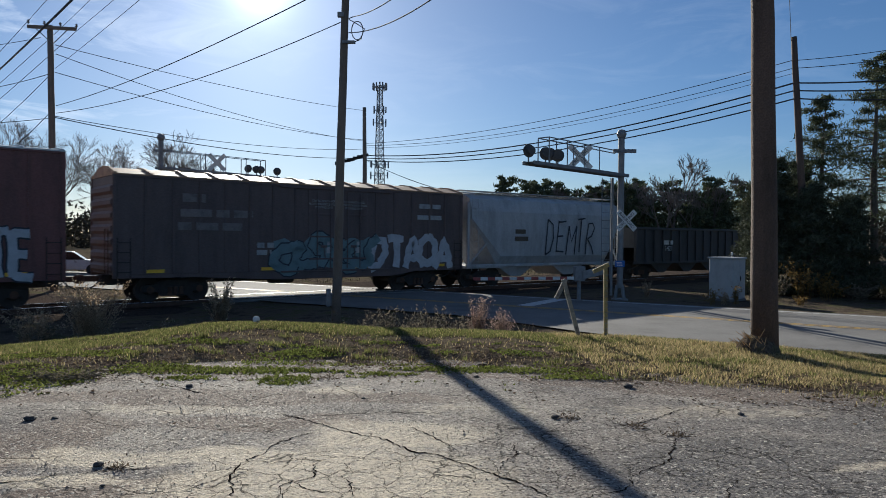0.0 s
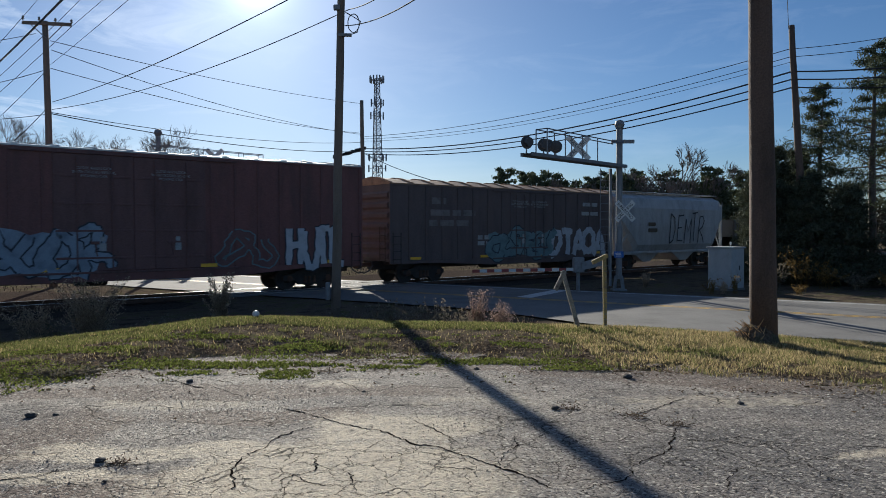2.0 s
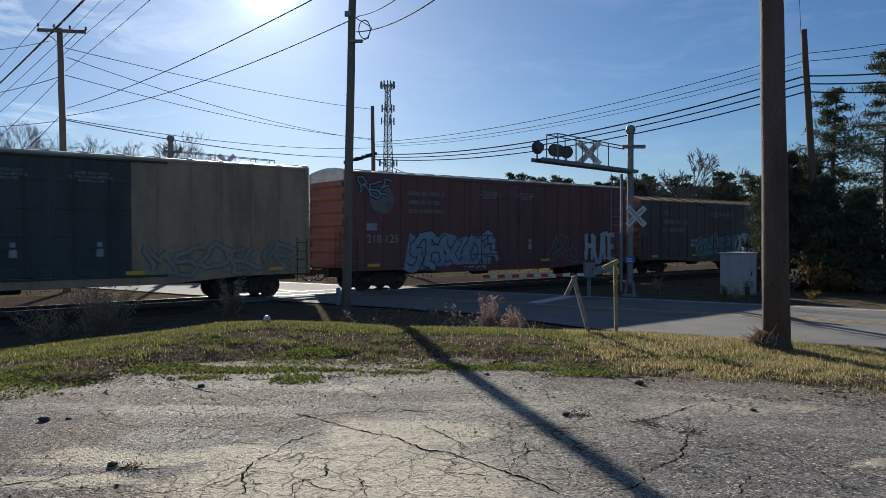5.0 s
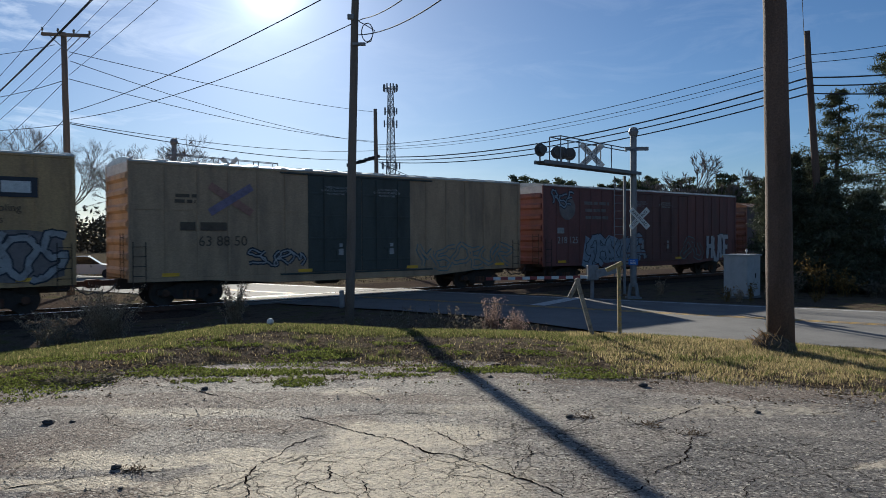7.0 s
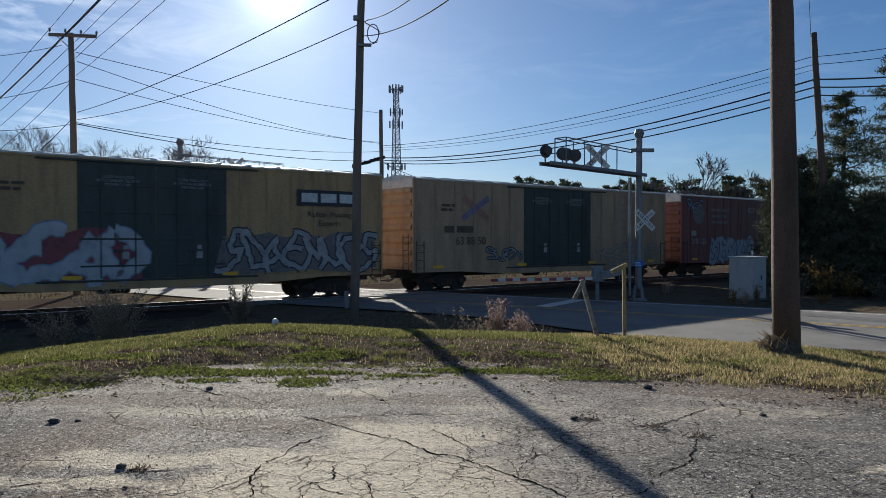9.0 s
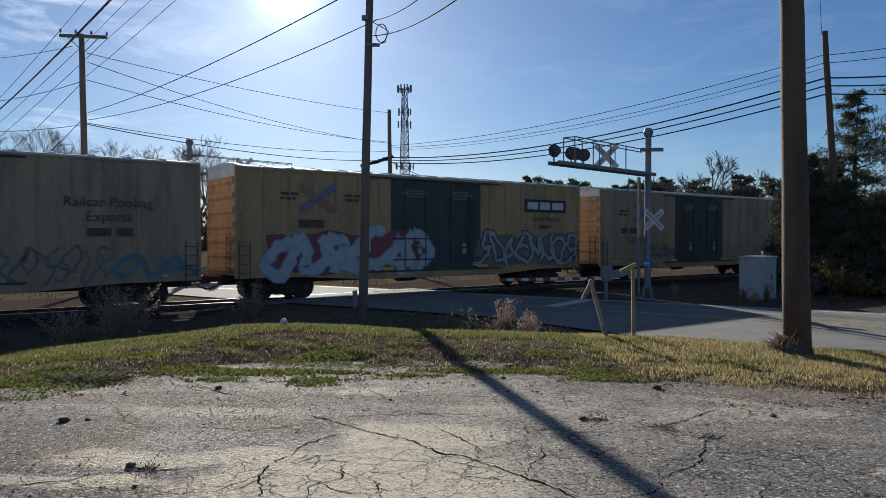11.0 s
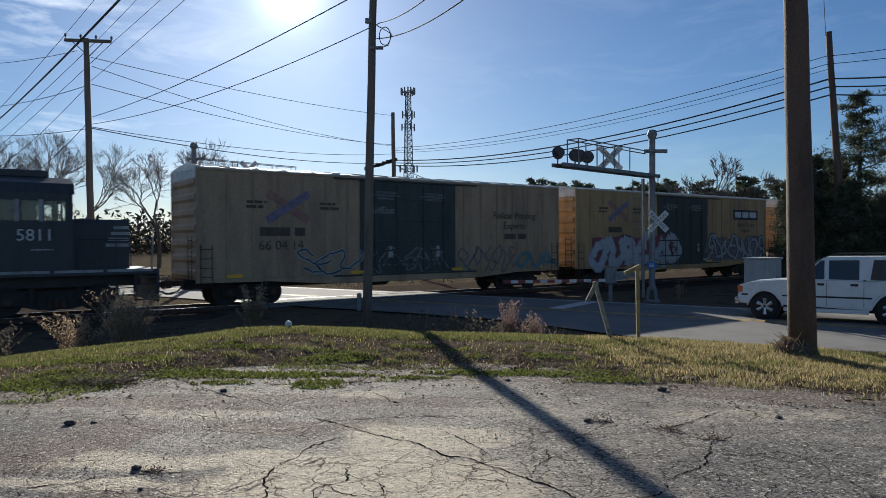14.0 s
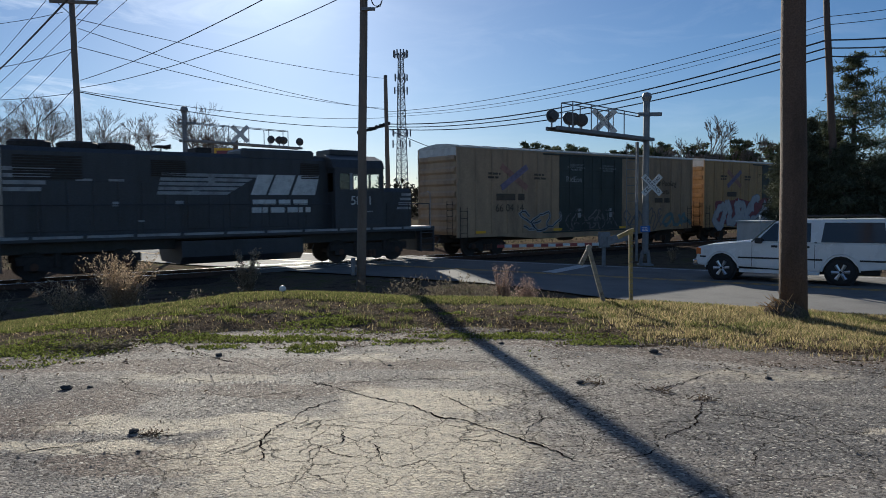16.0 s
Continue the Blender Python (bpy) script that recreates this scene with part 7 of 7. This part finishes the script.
# ---- small things on the lot ----
def grit():
    """Loose grit and small stones lying on the asphalt, thicker in patches."""
    ps = []
    while len(ps) < 16000:
        x, y = random.uniform(-5.5, 6.5), random.uniform(3.9, 9.6)
        if y > lot_edge(x) + 0.3:
            continue
        d = noise.noise((x * 0.7, y * 0.7, 8)) + 0.6 * smooth(-1.6, 0.2, y - lot_edge(x)) + 0.25 * smooth(1.0, 4.0, x)
        if random.random() < 0.25 + 0.9 * d:
            ps.append((x, y, 0.004))
    c = np.array(ps)
    n = len(c)
    r = RNG.gamma(2.0, 0.0013, n) + 0.0015
    a = RNG.uniform(0, 2 * np.pi, n)
    ring = [np.c_[np.cos(a + q) * r, np.sin(a + q) * r * 0.8, np.zeros(n) - 0.004] for q in (0, 1.57, 3.14, 4.71)]
    v = np.stack([c + k for k in ring] + [c + np.c_[np.zeros((n, 2)), r * 0.8]], 1)
    i = np.arange(n)[:, None] * 5
    f = np.concatenate([i + [[0, 1, 4]], i + [[1, 2, 4]], i + [[2, 3, 4]], i + [[3, 0, 4]]])
    tagged(new("grit", raw("grit", v, f, leaf_mat("grit_stone", (0.24, 0.21, 0.17), 0.7, 0.0))), "loose grit and small stones on the asphalt", "gravel", kind="stuff")


grit()
M_crackfill = mat("dark_crack_earth", (0.016, 0.013, 0.011), 1.0, var=0.3, scale=20, spec=0.0)
M_chunk = mat("asphalt_chunk", (0.05, 0.047, 0.045), 0.9, var=0.4, scale=20)


def crack(line, wide=1.0):
    """A dark earth-filled crack with crumbled edges along a line on the lot."""
    pts = []
    for (x0, y0), (x1, y1) in zip(line, line[1:]):
        n = max(2, int(math.hypot(x1 - x0, y1 - y0) / 0.03))
        pts += [(x0 + (x1 - x0) * k / n + random.gauss(0, 0.009), y0 + (y1 - y0) * k / n + random.gauss(0, 0.009)) for k in range(n)]
    g = nbm()
    rows = []
    for k, (x, y) in enumerate(pts):
        ax, ay = pts[max(0, k - 1)]
        cx, cy = pts[min(len(pts) - 1, k + 1)]
        l = math.hypot(cx - ax, cy - ay) or 1
        w = wide * (0.0025 + 0.015 * abs(noise.noise((x * 6, y * 6, 1)))) * min(1, k / 4, (len(pts) - 1 - k) / 4) + 0.0012
        nx, ny = -(cy - ay) / l * w, (cx - ax) / l * w
        z = lot_z(x, y) + 0.003
        rows.append((g.verts.new((x + nx, y + ny, z)), g.verts.new((x - nx, y - ny, z))))
    for r, q in zip(rows, rows[1:]):
        g.faces.new((r[0], r[1], q[1], q[0]))
    part("crack", g, M_crackfill, lot, "wide dark crack in the asphalt")


crack([(-1.28, 6.4), (-1.1, 6.24), (-0.9, 6.05), (-0.71, 5.87), (-0.53, 5.73), (-0.34, 5.63), (-0.2, 5.44), (-0.06, 5.26), (0.1, 5.2), (0.22, 5.05), (0.37, 4.9), (0.51, 4.73), (0.64, 4.57), (0.76, 4.39), (0.84, 4.26)], 1.0)
crack([(-0.88, 5.77), (-1.0, 5.67), (-1.1, 5.52), (-1.16, 5.4), (-1.15, 5.27), (-1.21, 5.15), (-1.26, 5.07), (-1.29, 4.95), (-1.28, 4.85), (-1.29, 4.76), (-1.28, 4.65), (-1.21, 4.56), (-1.2, 4.42), (-1.11, 4.27)], 0.65)
crack([(-2.9, 4.52), (-2.78, 4.57), (-2.66, 4.61), (-2.53, 4.64), (-2.47, 4.73), (-2.38, 4.77), (-2.28, 4.77)], 0.9)
crack([(-2.28, 4.77), (-2.18, 4.84), (-2.04, 4.86), (-1.82, 4.91)], 0.9)
crack([(-3.24, 8.21), (-2.92, 7.88), (-2.62, 7.55), (-2.36, 7.3), (-2.14, 7.14)], 0.9)
crack([(-1.52, 7.16), (-1.3, 7.21), (-1.15, 7.34)], 0.6)
crack([(-1.0, 7.56), (-0.79, 7.85)], 0.6)
crack([(1.39, 4.72), (1.5, 4.83), (1.63, 4.93), (1.76, 5.03), (1.85, 5.26), (1.96, 5.47), (2.07, 5.71)], 0.9)
crack([(1.39, 4.72), (1.36, 4.57), (1.24, 4.45), (1.07, 4.37), (0.94, 4.26)], 0.6)
crack([(1.67, 6.01), (1.89, 6.12), (2.09, 6.27), (2.38, 6.56), (2.53, 6.69)], 0.6)
crack([(-0.12, 5.97), (0.09, 5.66), (0.2, 5.42), (0.27, 5.24)], 0.6)
crack([(-0.39, 6.45), (-0.23, 6.45), (-0.08, 6.39), (0.09, 6.32)], 0.6)
crack([(-0.84, 4.28), (-0.92, 4.5), (-0.85, 4.6), (-0.72, 4.71), (-0.76, 4.91), (-0.75, 5.06)], 0.42)
crack([(-0.72, 4.71), (-0.55, 4.7), (-0.46, 4.59), (-0.47, 4.43), (-0.39, 4.28)], 0.42)
crack([(-0.85, 4.6), (-0.73, 4.47), (-0.58, 4.39), (-0.47, 4.43)], 0.42)
crack([(-0.06, 5.26), (-0.07, 5.08), (-0.18, 5.02), (-0.26, 4.93), (-0.3, 5.06)], 0.42)
crack([(-0.55, 4.7), (-0.41, 4.86), (-0.26, 4.93)], 0.42)
crack([(-1.26, 5.07), (-1.06, 4.99), (-0.91, 5.07), (-0.75, 5.06), (-0.6, 5.14)], 0.42)
crack([(0.51, 4.73), (0.56, 5.01), (0.69, 5.2), (0.7, 5.49)], 0.42)
crack([(1.84, 4.24), (2.02, 4.58), (2.21, 4.69), (2.39, 4.66), (2.62, 4.8)], 0.42)
crack([(1.93, 5.33), (2.16, 5.29), (2.45, 5.38), (2.63, 5.2), (2.91, 5.26)], 0.42)


def chunk(x, y, r, seed, label="broken dark chunk of asphalt on the lot"):
    g = nbm()
    bmesh.ops.create_icosphere(g, subdivisions=2, radius=r)
    for v in g.verts:
        v.co *= 1 + 0.35 * noise.noise(v.co / r * 1.3 + Vector((seed, 0, 0)))
        v.co.z *= 0.5
    ob = new("asphalt_chunk", finish("asphalt_chunk", g, M_chunk))
    ob.matrix_basis = pose(x, y, r * 0.32)
    tagged(ob, label, "stone", "chunks on the lot")


for k, (x, y, r) in enumerate(((-3.38, 6.15, 0.05), (-2.25, 4.94, 0.036), (-2.04, 4.54, 0.016), (-2.48, 7.53, 0.04), (2.2, 7.58, 0.05), (1.17, 6.28, 0.035), (-3.2, 6.2, 0.025), (0.6, 8.1, 0.03), (-0.6, 7.0, 0.02), (2.9, 6.4, 0.03))):
    chunk(x, y, r, k)
for k, (x, y) in enumerate(((-2.1, 4.90), (2.07, 5.74), (1.79, 6.0), (-4.0, 7.85), (-3.8, 8.0), (-4.25, 7.95), (1.28, 6.27), (-1.1, 8.0))):
    weed("dead_tuft", x, y, 0.05 if k not in (3, 4, 5) else 0.10, 0.12 if k not in (3, 4, 5) else 0.30, 30 if k not in (3, 4, 5) else 60, M_litter if k not in (3, 4, 5) else M_weed, "flat dead weeds in a crack of the asphalt", 200 + k, 6, 0.012)
g = nbm()
bmesh.ops.create_uvsphere(g, u_segments=16, v_segments=10, radius=0.06)
ob = new("ball", finish("ball", g, M_sign, True))
ob.matrix_basis = pose(-2.84, 12.0, height(-2.84, 12.0) + 0.07)
tagged(ob, "small white ball lying in the grass", "ball")

motions()
